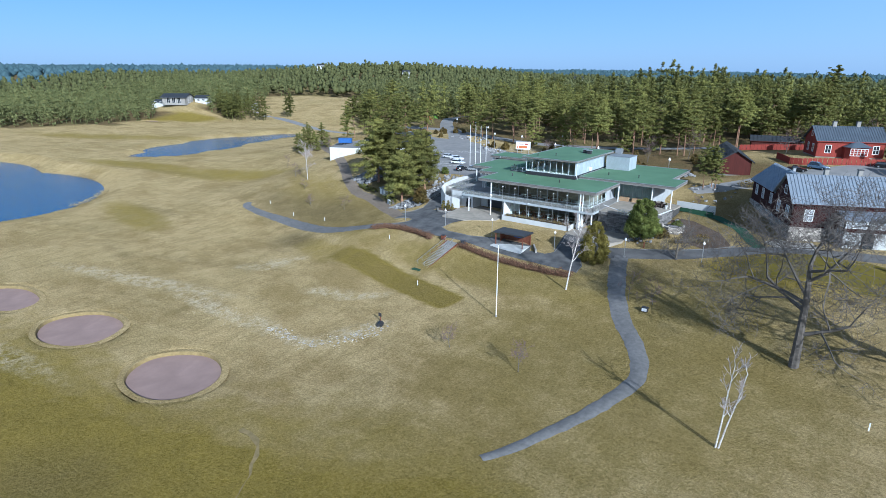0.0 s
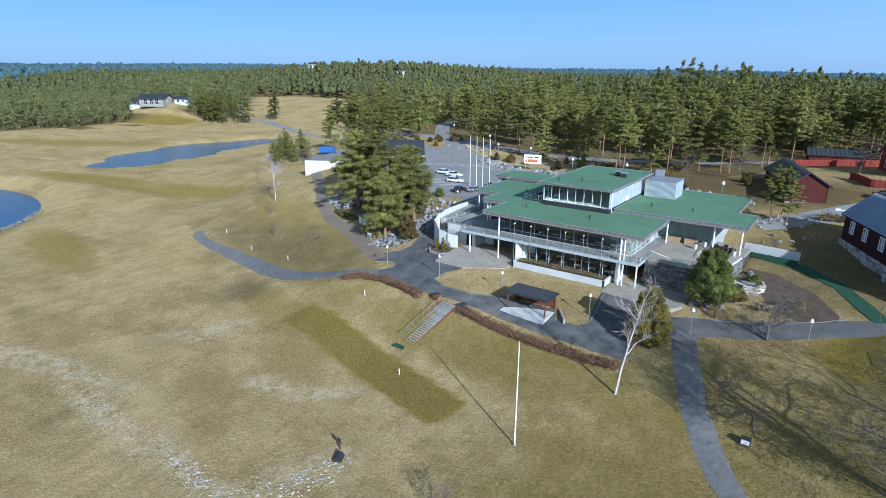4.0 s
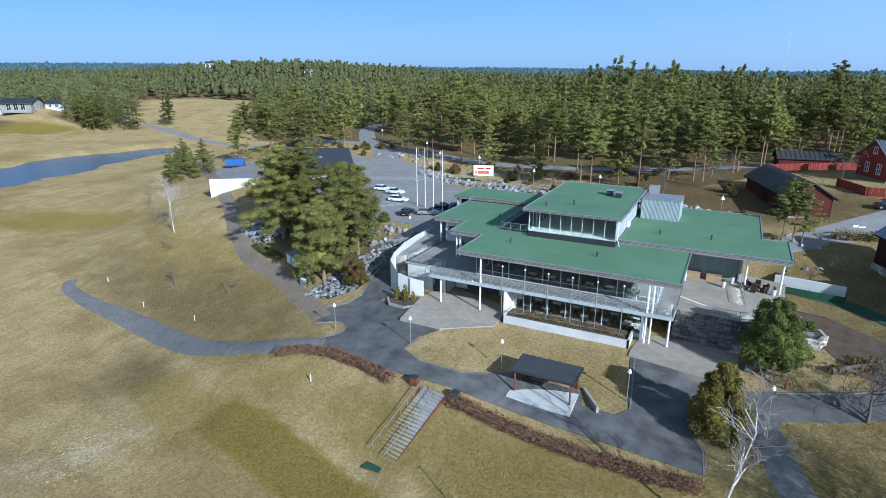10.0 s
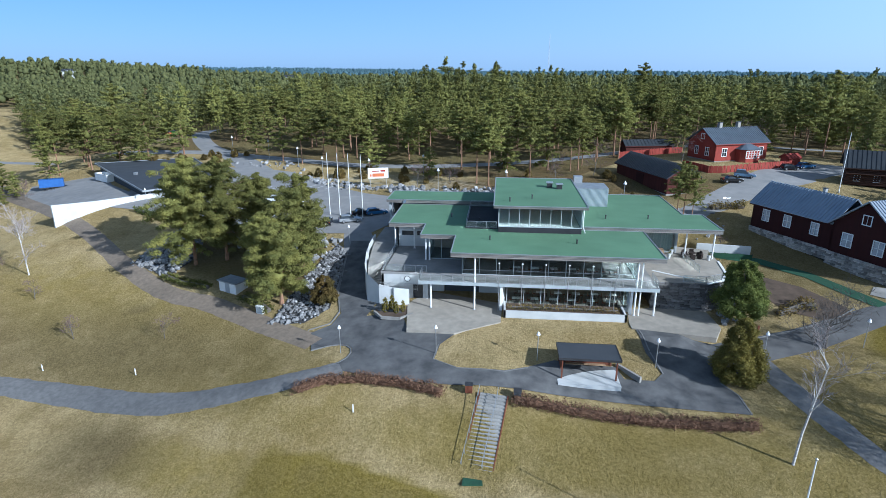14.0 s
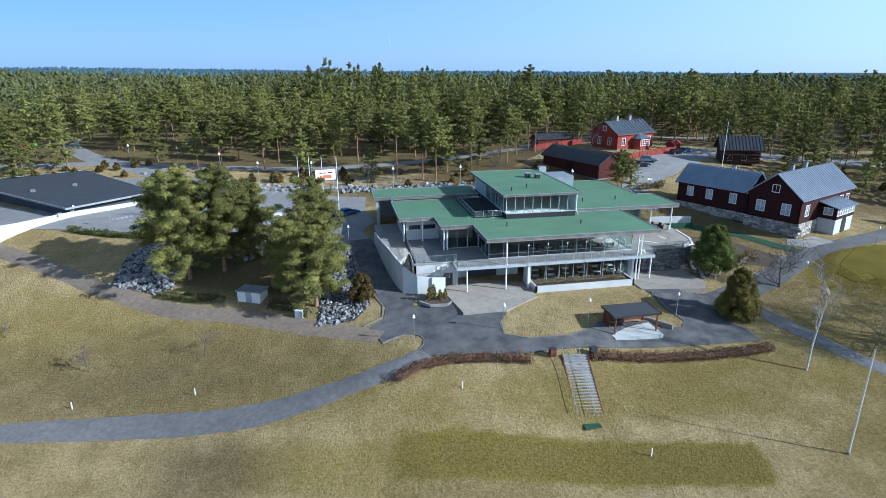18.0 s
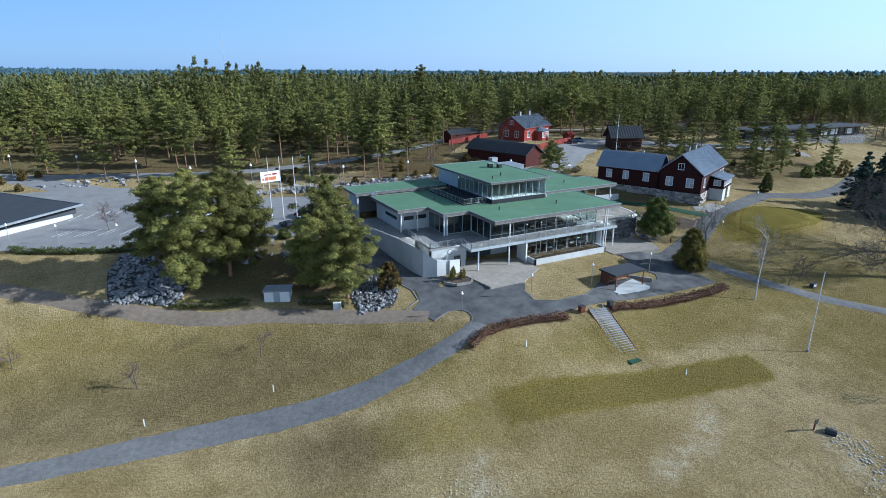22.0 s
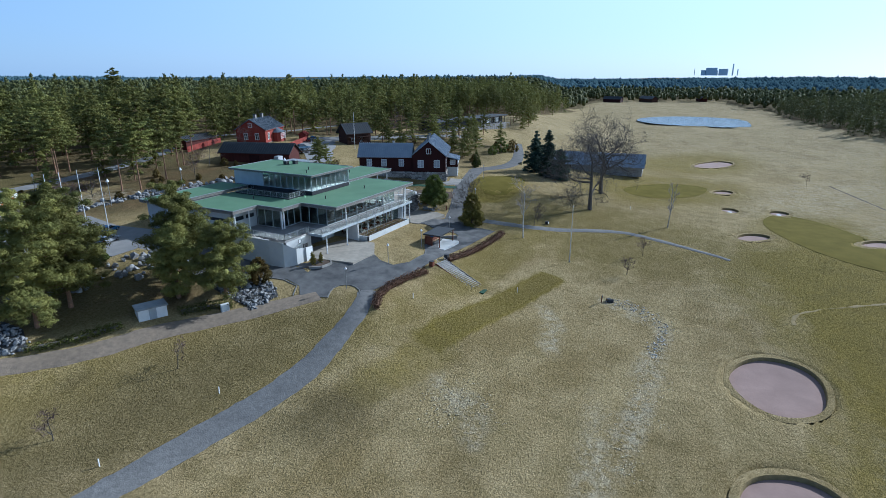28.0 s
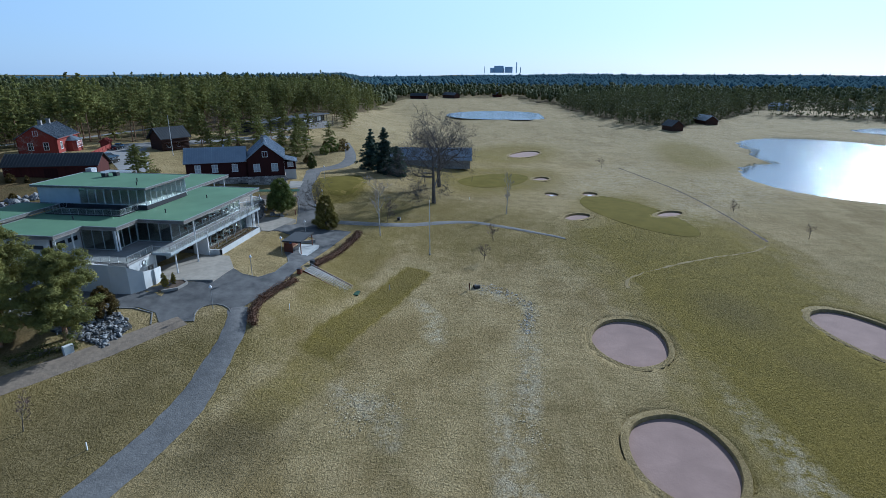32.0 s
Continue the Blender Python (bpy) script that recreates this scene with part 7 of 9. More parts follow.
for dx, mtl, lab in ((0, "sign_orange", "orange"), (2.7, "lime", "lime-green")):
    bin_box = thing("recycling_bin", lab + " recycling container at the forest road", "container", (-148 + dx, 154, gz(-148 + dx, 154)), rz=-20, group="recycling containers")
    part("body", boxes((-1.2, 1.2, -0.9, 0.9, 0.1, 2.2)), mtl, bin_box)
    part("lid", boxes((-1.25, 1.25, -0.95, 0.95, 2.2, 2.4)), "steel_dark", bin_box)
    part("skid", boxes((-1.1, 1.1, -0.8, -0.6, 0, 0.1), (-1.1, 1.1, 0.6, 0.8, 0, 0.1)), "steel_dark", bin_box)
# distant plant and mast
plant = thing("power_plant", "far industrial halls with a tall chimney, haze painted as pale blue", "plant", (3100, 60, 36))
plant.scale = (1, 1, 0.66)
part("hall", boxes((-60, 60, -42, -2, -20, 26)), "plant", plant)
part("hall", boxes((-60, 60, 5, 55, -20, 34)), "plant", plant)
part("hall", boxes((-60, 60, 58, 76, -20, 18)), "plant", plant)
part("chimney", tube(bmesh.new(), [(0, -62, -20), (0, -62, 62)], [3.6, 2.8], 10), "plant", plant)
part("chimney", tube(bmesh.new(), [(0, -84, -20), (0, -84, 24)], [3, 2.5], 10), "plant", plant)
part("chimney", tube(bmesh.new(), [(0, 110, -20), (0, 110, 30)], [1.6, 1.2], 8), "plant", plant)
mast = thing("radio_mast", "thin lattice radio mast above the forest", "mast", (64, 925, 15))
for k in range(3):
    a = k * 2.094
    part("leg", tube(bmesh.new(), [(0.9 * math.cos(a), 0.9 * math.sin(a), 0), (0.5 * math.cos(a), 0.5 * math.sin(a), 76)], [0.13, 0.1], 5), "galv", mast)
for k in range(24):
    z = 3 * k + 2
    part("brace", beam(bmesh.new(), (-0.8, -0.3, z), (0.8, 0.3, z + 2.6), 0.1, 0.1), "galv", mast)


# ---------------------------------------------------------------- cars
def car(x, y, rz, paint, label, tall=1.48, length=4.6, estate=True):
    root = thing("car", label, "car", (x, y, gz(x, y) + 0.08), rz=rz, group="parked cars")
    L, W, H = length / 2, 0.9, tall

    def loft(prof, w0, w1):
        bm = bmesh.new()
        rows = []
        for yy, inset in ((-1, 0), (1, 0)):
            rows.append([bm.verts.new((px, yy * (w0 if pz < 0.95 else w1), pz)) for px, pz in prof])
        n = len(prof)
        bm.faces.new(rows[0])
        bm.faces.new(rows[1][::-1])
        for i in range(n):
            bm.faces.new((rows[0][i], rows[1][i], rows[1][(i + 1) % n], rows[0][(i + 1) % n]))
        bmesh.ops.recalc_face_normals(bm, faces=bm.faces)
        bmesh.ops.bevel(bm, geom=bm.edges[:], offset=0.06, segments=2, affect="EDGES")
        return bm
    part("body", loft([(-L, 0.3), (-L, 0.75), (-L + 0.05, 0.94), (L - 1.5, 0.94), (L - 0.3, 0.78), (L, 0.6), (L, 0.3)], W, W), paint, root, smooth=False)
    back = -L + 0.12 if estate else -L + 0.9
    cabin = part("cabin", loft([(back, 0.93), (back + 0.35, H - 0.1), (L - 2.4, H - 0.06), (L - 1.45, 0.93)], W - 0.05, W - 0.2), "pane", root, "dark glass cabin")
    part("roof_panel", loft([(back + 0.3, H - 0.1), (back + 0.4, H), (L - 2.5, H + 0.02), (L - 2.25, H - 0.1)], W - 0.18, W - 0.2), paint, root)
    for px in (-L + 0.85, L - 0.9):
        for s in (-1, 1):
            w = part("wheel", tube(bmesh.new(), [(px, s * (W - 0.2), 0.32), (px, s * (W + 0.01), 0.32)], [0.32, 0.32], 16), "tyre", root)
            part("rim", tube(bmesh.new(), [(px, s * (W + 0.012), 0.32), (px, s * (W + 0.02), 0.32)], [0.2, 0.2], 10), "alloy", w)
    for s in (-1, 1):
        part("headlight", boxes((L - 0.08, L + 0.01, s * 0.62 - 0.16, s * 0.62 + 0.16, 0.6, 0.72)), "lamp_white", root)
        part("tail_light", boxes((-L - 0.01, -L + 0.06, s * 0.7 - 0.12, s * 0.7 + 0.12, 0.7, 0.9)), "tail", root)
        part("mirror", boxes((L - 1.65, L - 1.5, s * 0.92 - 0.09, s * 0.92 + 0.09, 0.95, 1.08)), paint, root)
    for px in (-L - 0.006, L + 0.002):
        part("plate", boxes((px - 0.004, px + 0.004, -0.26, 0.26, 0.42, 0.53)), "white", root, "blank white plate")


car(-62.0, 54.2, 8, "car_white", "white estate car in the car park")
car(-57.2, 52.2, 6, "car_white", "white car in the car park", estate=False)
car(-52.0, 45.4, 8, "car_white", "white estate car parked beside the flagpoles")
car(-39.6, 37.4, 22, "car_silver", "silver estate car beside the clubhouse", tall=1.5)
car(-38.6, 43.2, 30, "car_black", "dark blue-black car beside the clubhouse", estate=False)
car(-35.4, 43.6, 28, "car_blue", "bright blue estate car beside the clubhouse")
car(43.2, 61.2, 5, "car_black", "black car in the yard of the red houses", estate=False)
car(47.4, 65.0, -20, "car_ltblue", "light blue van-like car in the yard", tall=1.75)
car(61.0, 73.0, 8, "car_black", "black car by the red fence")
car(66.0, 76.0, 20, "car_blue", "blue car by the red fence")
car(-44, 36, 100, "car_black", "dark car under the pines")

# ---------------------------------------------------------------- foliage and bare wood
def tufts(rng, centres, radii, per, size, flat=0.5, aspect=2.2, droop=0.0):
    """Small slender triangles strewn through flattened clumps."""
    centres, radii = np.asarray(centres, float), np.asarray(radii, float)
    n = len(centres) * per
    c, r = np.repeat(centres, per, 0), np.repeat(radii, per)
    d = rng.normal(size=(n, 3))
    d /= np.linalg.norm(d, axis=1)[:, None]
    p = c + d * (r * rng.uniform(0.45, 1.0, n))[:, None] * np.array([1, 1, flat])
    a = rng.normal(size=(n, 3)) * np.array([1, 1, 0.55]) + d * 0.8
    a[:, 2] -= droop
    a /= np.linalg.norm(a, axis=1)[:, None]
    b = np.cross(a, rng.normal(size=(n, 3)))
    b /= np.linalg.norm(b, axis=1)[:, None] + 1e-9
    s = (size * rng.uniform(0.6, 1.35, n))[:, None]
    v = np.stack([p - a * s * 0.5 + b * s / aspect / 2, p - a * s * 0.5 - b * s / aspect / 2, p + a * s * 0.5], 1).reshape(-1, 3)
    return v, np.arange(3 * n).reshape(-1, 3)


_G = (1 + 5 ** 0.5) / 2
ICO_V = np.array([(-1, _G, 0), (1, _G, 0), (-1, -_G, 0), (1, -_G, 0), (0, -1, _G), (0, 1, _G), (0, -1, -_G), (0, 1, -_G), (_G, 0, -1), (_G, 0, 1), (-_G, 0, -1), (-_G, 0, 1)]) / math.hypot(1, _G)
ICO_F = np.array([(0, 11, 5), (0, 5, 1), (0, 1, 7), (0, 7, 10), (0, 10, 11), (1, 5, 9), (5, 11, 4), (11, 10, 2), (10, 7, 6), (7, 1, 8), (3, 9, 4), (3, 4, 2), (3, 2, 6), (3, 6, 8), (3, 8, 9), (4, 9, 5), (2, 4, 11), (6, 2, 10), (8, 6, 7), (9, 8, 1)])
OCT_V = np.array([(1, 0, 0), (0, 1, 0), (-1, 0, 0), (0, -1, 0), (0, 0, 1), (0, 0, -1)], float)
OCT_F = np.array([(0, 1, 4), (1, 2, 4), (2, 3, 4), (3, 0, 4), (1, 0, 5), (2, 1, 5), (3, 2, 5), (0, 3, 5)])


def lumps(rng, centres, radii, flat, base=(ICO_V, ICO_F), ragged=0.34):
    """Ragged dense hearts of the leaf clumps."""
    bv, bf = base
    centres, radii = np.asarray(centres, float), np.asarray(radii, float)
    n, k = len(centres), len(bv)
    a = rng.uniform(0, 6.283, n)
    c, s = np.cos(a)[:, None], np.sin(a)[:, None]
    v = np.stack([bv[None, :, 0] * c - bv[None, :, 1] * s, bv[None, :, 0] * s + bv[None, :, 1] * c, np.broadcast_to(bv[None, :, 2], (n, k))], -1)
    v = v * rng.uniform(1 - ragged, 1 + ragged, (n, k, 1)) * radii[:, None, None] * np.array([1, 1, flat]) + centres[:, None]
    return v.reshape(-1, 3), (bf[None] + (np.arange(n) * k)[:, None, None]).reshape(-1, 3)


def joined(*parts):
    n, vs, fs = 0, [], []
    for v, f in parts:
        vs.append(v)
        fs.append(f + n)
        n += len(v)
    return np.concatenate(vs), np.concatenate(fs)


def needles(rng, centres, radii, per, size, flat=0.5, loose=0.55, slim=0.24):
    """Sprays of needles lying on the upper and outer skin of flattened pads."""
    centres, radii = np.asarray(centres, float), np.asarray(radii, float)
    n = len(centres) * per
    c, r = np.repeat(centres, per, 0), np.repeat(radii, per)
    d = rng.normal(size=(n, 3))
    d[:, 2] = np.where(rng.random(n) < 0.6, np.abs(d[:, 2]), d[:, 2])
    d /= np.linalg.norm(d, axis=1)[:, None]
    p = c + d * (r * rng.uniform(0.62, 1.08, n))[:, None] * np.array([1, 1, flat])
    up = d * np.array([1, 1, 1 / max(flat, 0.3)]) + rng.normal(size=(n, 3)) * loose
    up /= np.linalg.norm(up, axis=1)[:, None]
    a = np.cross(up, rng.normal(size=(n, 3)))
    a /= np.linalg.norm(a, axis=1)[:, None] + 1e-9
    b = np.cross(up, a)
    s = (size * rng.uniform(0.6, 1.35, n))[:, None]
    v = np.stack([p - a * s * 0.5 + b * s * slim, p - a * s * 0.5 - b * s * slim, p + a * s * 0.65], 1).reshape(-1, 3)
    return v, np.arange(3 * n).reshape(-1, 3)


def pine_arrays(seed, H, R, bare, whorls, arms, per, size, pad, flat=0.45, cone=0.85, heart=0.55, droop=0.0, spine=0.22, stagger=0.45, slim=0.24):
    """Crown pads and limbs of a pine: height, crown radius, share of bare trunk; pads of needles along whorled limbs."""
    rng = np.random.default_rng(seed)
    cs, rs, limbs = [], [], []
    side, heavy = rng.uniform(0, 6.28), rng.uniform(0.1, 0.3)
    for i in range(whorls):
        t = i / (whorls - 1)
        step = H * (0.97 - bare) / whorls
        z = H * (bare + (0.97 - bare) * t) + rng.normal(0, 0.2)
        prof = (1 - t ** 1.8) ** cone * min(1, (t + 0.3) / 0.5) + 0.07
        n = max(3, int(arms * (0.4 + 0.6 * prof) + 0.5))
        a0 = rng.uniform(0, 6.28)
        if t > 0.5:
            for dz in (-0.34, 0.0, 0.34):
                cs.append((rng.normal(0, 0.2), rng.normal(0, 0.2), z + dz * step))
                rs.append(pad * (0.3 + 0.75 * prof))
        for k in range(n):
            if rng.random() < 0.2 * (t < 0.75):
                continue
            a = a0 + k * 6.283 / n + rng.normal(0, 0.4)
            zk = min(H * 0.975, z + rng.normal(0, stagger) * (1 - 0.85 * t) * H * (1 - bare) / whorls)
            q = R * prof * rng.uniform(0.55, 1.18) * (1 + heavy * math.cos(a - side))
            rise = ((t - 0.4) * 0.55 - droop + rng.normal(0, 0.07)) * q
            for f in ((1.0,) if q < pad * 1.3 else (0.62, 1.0) if q < pad * 2.8 else (0.42, 0.72, 1.0)):
                b = a + rng.normal(0, 0.16)
                cs.append((q * f * math.cos(b), q * f * math.sin(b), zk + rise * f * f + rng.normal(0, 0.15)))
                rs.append(pad * rng.uniform(0.6, 1.25) * (0.26 + 0.74 * prof ** 0.7))
            limbs.append(((0, 0, zk - 0.12 * q), (q * math.cos(a), q * math.sin(a), zk + rise)))
    zs = [H * (bare + (0.9 - bare) * (i + 0.6) / 4) for i in range(4)]
    core = joined(lumps(rng, cs, np.array(rs) * heart, flat, (OCT_V, OCT_F)), lumps(rng, [(0, 0, z) for z in zs], [R * k * spine for k in (0.9, 1.0, 0.8, 0.5)], 1.5, (OCT_V, OCT_F)))
    v, f = joined(core, needles(rng, cs, rs, per, size, flat, slim=slim))
    return v, f, limbs


def trunk_bm(rng, H, r0, limbs=(), every=1, lean=0.0, n=8, limb_r=0.06):
    bm = bmesh.new()
    pts, rad = [], []
    for i in range(7):
        t = i / 6
        pts.append((lean * H * t + 0.012 * H * math.sin(3 * t + rng.random()), 0.012 * H * math.sin(2.3 * t + 1), H * t * 0.97 - 0.15))
        rad.append(r0 * (1 - 0.85 * t) * (1.25 if i == 0 else 1))
    tube(bm, pts, rad, n)
    for a, b in list(limbs)[::every]:
        tube(bm, [a, ((a[0] + b[0]) / 2, (a[1] + b[1]) / 2, (a[2] + b[2]) / 2 - 0.05), b], [limb_r, limb_r * 0.7, 0.015], 3, cap=False)
    return bm


def make_pine(name, label, seed, H, R, bare=0.4, whorls=12, arms=6, per=26, size=0.42, pad=1.0, mat_name="pine", cone=0.85, flat=0.45, r0=0.2, at=(0, 0, 0), group="", bark="bark", lean=0.0, droop=0.0, spine=0.22, stagger=0.45, slim=0.24):
    rng = random.Random(seed)
    v, f, limbs = pine_arrays(seed, H, R, bare, whorls, arms, per, size, pad, flat, cone, droop=droop, spine=spine, stagger=stagger, slim=slim)
    root = thing(name, label, "tree", at, group=group)
    part("trunk", trunk_bm(rng, H, r0, limbs, 2, lean), bark, root)
    part("crown", array_mesh("crown", v, f, mat_name), mat_name, root)
    return root


def put_copy(src, x, y, s=1.0, rz=0.0, sz=1.0):
    return copy_thing(src, Matrix.Translation((x, y, gz(x, y))) @ Matrix.Rotation(rz, 4, "Z") @ Matrix.Diagonal((s, s, s * sz, 1)))


# pines on the rock island
for k, (x, y, H, R, bare, lab) in enumerate(((-63.0, 18.0, 19.3, 6.8, 0.24, "broad old Scots pine with a forked orange trunk"), (-57.6, 19.2, 18.4, 6.0, 0.3, "tall Scots pine among pale rocks"), (-67.0, 24.5, 16.5, 5.6, 0.28, "Scots pine behind the rock slope"), (-53.5, 25.5, 13.0, 5.0, 0.25, "Scots pine between rocks and car park"),
                                              (-42.0, 4.8, 12.8, 6.0, 0.3, "spreading Scots pine with a bent orange trunk"), (-41.8, 14.4, 16.6, 5.8, 0.3, "tall Scots pine above the rock bank"), (-46.4, 10.4, 12.2, 3.6, 0.25, "Scots pine beside the pump shed"))):
    make_pine("pine_tree", lab, 40 + k, H, R * 0.82, bare * 0.8, 13, 8, 200, 0.36, 1.15, "old_pine", cone=0.5, flat=0.66, r0=0.3, at=(x, y, gz(x, y)), group="pines on the rock island", spine=0.3, stagger=0.9, slim=0.15)
# evergreen specimens
def bushy(name, label, seed, H, R, x, y, mat_name, per=150, size=0.3, egg=0.5, stem=0.3, rows=9, group=""):
    """A dense evergreen of leafy clumps round a short stem."""
    rng = np.random.default_rng(seed)
    root = thing(name, label, "tree" if H > 3 else "shrub", (x, y, gz(x, y)), group=group)
    cs, rs = [], []
    for i in range(rows):
        t = (i + 0.3) / rows
        rr = R * (min(1, (t + 0.14) / 0.32) ** 0.7 * (1 - t) ** egg + 0.05)
        n = max(3, int(7 * rr / R + 2))
        for k in range(n):
            a = k * 6.283 / n + rng.uniform(0, 1)
            q = rr * rng.uniform(0.5, 0.82)
            cs.append((q * math.cos(a), q * math.sin(a), stem + (H - stem) * t * 0.97 + rng.normal(0, 0.1)))
            rs.append(max(0.15 * R, 0.3 * rr) * rng.uniform(0.8, 1.2))
    cs.append((0, 0, H * 0.94))
    rs.append(0.16 * R)
    v, f = joined(lumps(rng, cs, np.array(rs) * 0.6, 0.95), tufts(rng, cs, rs, per, size, 0.9))
    part("trunk", trunk_bm(random.Random(seed), H * 0.8, 0.05 * R + 0.05, [((0, 0, c[2] * 0.8), c) for c in cs[::6]], limb_r=0.04), "grey_bark", root)
    part("crown", array_mesh("crown", v, f, mat_name), mat_name, root)
    return root


bushy("round_pine", "rounded dense dark green mountain pine on a short trunk", 3, 9.0, 4.0, 23.6, 2.4, "round_green", 400, 0.25, egg=0.42, stem=1.5, rows=12)
bushy("thuja", "broad golden-green thuja beside the asphalt", 4, 7.8, 3.5, 18.9, -10.4, "thuja", 400, 0.24, egg=0.55, stem=0.2, rows=12)
bushy("juniper_tree", "brownish juniper on the corner of the rock bank", 5, 4.6, 2.3, -35.0, 4.6, "brown_bush", 150, 0.3, egg=0.42, stem=0.4, rows=8)
bushy("thuja", "dark column thuja beside the drive", 6, 5.4, 1.9, 79.0, 15.4, "round_green", 110, 0.34, egg=0.6, stem=0.2, rows=8)
for k, (x, y, H, R) in enumerate(((115, 20.5, 6, 3.6), (120.5, 17.8, 5, 3.2), (107, 21, 3.6, 2.2), (87, 20, 3.0, 1.8), (27.8, 12, 1.6, 1.3), (26.6, 6.0, 1.9, 1.6), (-46, 30, 2, 1.6))):
    bushy("juniper_bush", "rounded green-brown juniper bush beside the drive", 60 + k, H, R, x, y, "brown_bush" if k % 2 else "round_green", 70, 0.36, egg=0.42, stem=0.1, rows=5, group="juniper bushes")
brush = bushy("juniper_bush", "dark scrubby juniper at the wood's edge", 90, 2.0, 1.3, -20.0, 63.0, "brown_bush", 40, 0.34, egg=0.5, stem=0.05, rows=5, group="scrub at the wood's edge")
r_brush = random.Random(31)
for k in range(64):
    t = r_brush.random()
    x = -64 + 84 * t if k < 30 else 84 + 60 * t if k < 46 else -130 + 40 * t
    y = (80 - 28 * t + r_brush.uniform(0, 16)) if k < 30 else (30 + r_brush.uniform(-4, 26)) if k < 46 else (100 + r_brush.uniform(-6, 12))
    q = r_brush.uniform(0.5, 1.25)
    copy_thing(brush, Matrix.Translation((x, y, gz(x, y))) @ Matrix.Rotation(r_brush.uniform(0, 6), 4, "Z") @ Matrix.Diagonal((q, q, q * r_brush.uniform(0.7, 1.3), 1)))
small = bushy("small_thuja", "small clipped column thuja in the planting bed", 7, 2.2, 0.62, -25.0, 1.2, "thuja", 60, 0.2, egg=0.5, stem=0.1, rows=6, group="small thujas")
for x, y, s in ((-23.4, 0.9, 0.8), (-22.5, 1.5, 0.72), (-24.2, 2.1, 0.95)):
    copy_thing(small, Matrix.Translation((x, y, gz(x, y) + 0.1)) @ Matrix.Diagonal((s, s, s, 1)))
# spruces
for k, (x, y, H, R) in enumerate(((84.5, -8.5, 15.5, 4.6), (89.5, -2.5, 14.0, 4.2), (82.0, -13.5, 10.0, 3.4))):
    make_pine("spruce_tree", "dark blue-green spruce with branches to the ground", 80 + k, H, R, 0.04, 19, 10, 60, 0.42, 0.85, "spruce", cone=1.2, flat=0.6, droop=0.18, spine=0.4, r0=0.22, at=(x, y, gz(x, y)), group="spruces", bark="grey_bark")


# low junipers and hedges
def hedge(name, line, w, h, mat_name, label, n_per=75, size=0.22, seed=1, jag=0.12, category="hedge"):
    rng = np.random.default_rng(seed)
    pts = []
    for (ax, ay), (bx, by) in zip(line, line[1:]):
        n = max(2, int(math.hypot(bx - ax, by - ay) / 0.4))
        pts += [(ax + (bx - ax) * i / n, ay + (by - ay) * i / n) for i in range(n)]
    cs, rs = [], []
    for x, y in pts:
        for s in (-0.27, 0.27):
            cs.append((x + rng.normal(0, 0.08) + s * w * 0.3, y + s * w, gz(x, y) + h * 0.5 + rng.normal(0, jag)))
            rs.append(h * 0.52 * rng.uniform(0.85, 1.15))
    v, f = tufts(rng, cs, rs, n_per, size, 1.0)
    o = np.array([line[0][0], line[0][1], gz(*line[0])])
    root = thing(name, label, category, tuple(o))
    part("foliage", array_mesh("foliage", v - o, f, mat_name), mat_name, root)
    core = bmesh.new()
    tube(core, [Vector((*a, gz(*a) + h * 0.3)) - Vector(o) for a in pts], [min(w * 0.3, h * 0.38)] * len(pts), 6)
    part("core", core, "hedge" if mat_name == "hedge" else "grey_bark", root)


hedge("hedge", [(-31.8, -16.9), (-28.8, -15.4), (-24.7, -14.9), (-20.3, -15.3), (-17.3, -16.0), (-14.6, -16.7)], 1.5, 1.15, "hedge", "clipped leafless red-brown hedge at the bank's edge", seed=2)
hedge("hedge", [(-6.9, -17.2), (-1.9, -17.7), (3.8, -18.2), (9.1, -18.6), (14.2, -18.8), (18.4, -18.6)], 1.5, 1.15, "hedge", "long clipped leafless red-brown hedge above the lawn", seed=3)
hedge("low_juniper", [(-66.5, 14.4), (-62, 12.0), (-58, 10.6), (-56, 9.8)], 2.2, 0.9, "low_juniper", "low yellow-green juniper beside the gravel road", 40, 0.3, 4, category="shrub")
hedge("low_juniper", [(-49, 6.6), (-45.5, 4.8), (-42.8, 2.4)], 2.4, 1.1, "low_juniper", "low yellow-green juniper at the rock bank's foot", 40, 0.3, 5, category="shrub")
hedge("low_evergreens", [(-91, 44.4), (-83, 40.4), (-74.6, 37.0), (-66, 34.6), (-57, 31.2)], 1.8, 1.0, "round_green", "dark low evergreen row along the car park edge", 40, 0.32, 6, 0.25)
hedge("planter_shrubs", [(-7.6, 2.4), (0, 2.5), (8.0, 2.4)], 1.6, 0.55, "brown_bush", "wintry low shrubs in the white planter", 20, 0.22, 7, 0.1, "shrub")
bpy.data.objects["planter_shrubs"].location.z += 0.75
hedge("bare_shrubs", [(29.6, 4.2), (31.5, 5.2), (33.6, 6.4), (35.6, 6.0)], 2.6, 1.2, "brown_bush", "bare brownish shrubs in the planting bed", 24, 0.35, 8, 0.3, "shrub")
hedge("bare_shrubs", [(33.5, 44.6), (37, 45.4), (40.5, 45.4)], 2.6, 1.5, "brown_bush", "dry brown shrubs on the yard's island", 40, 0.35, 9, 0.3, "shrub")


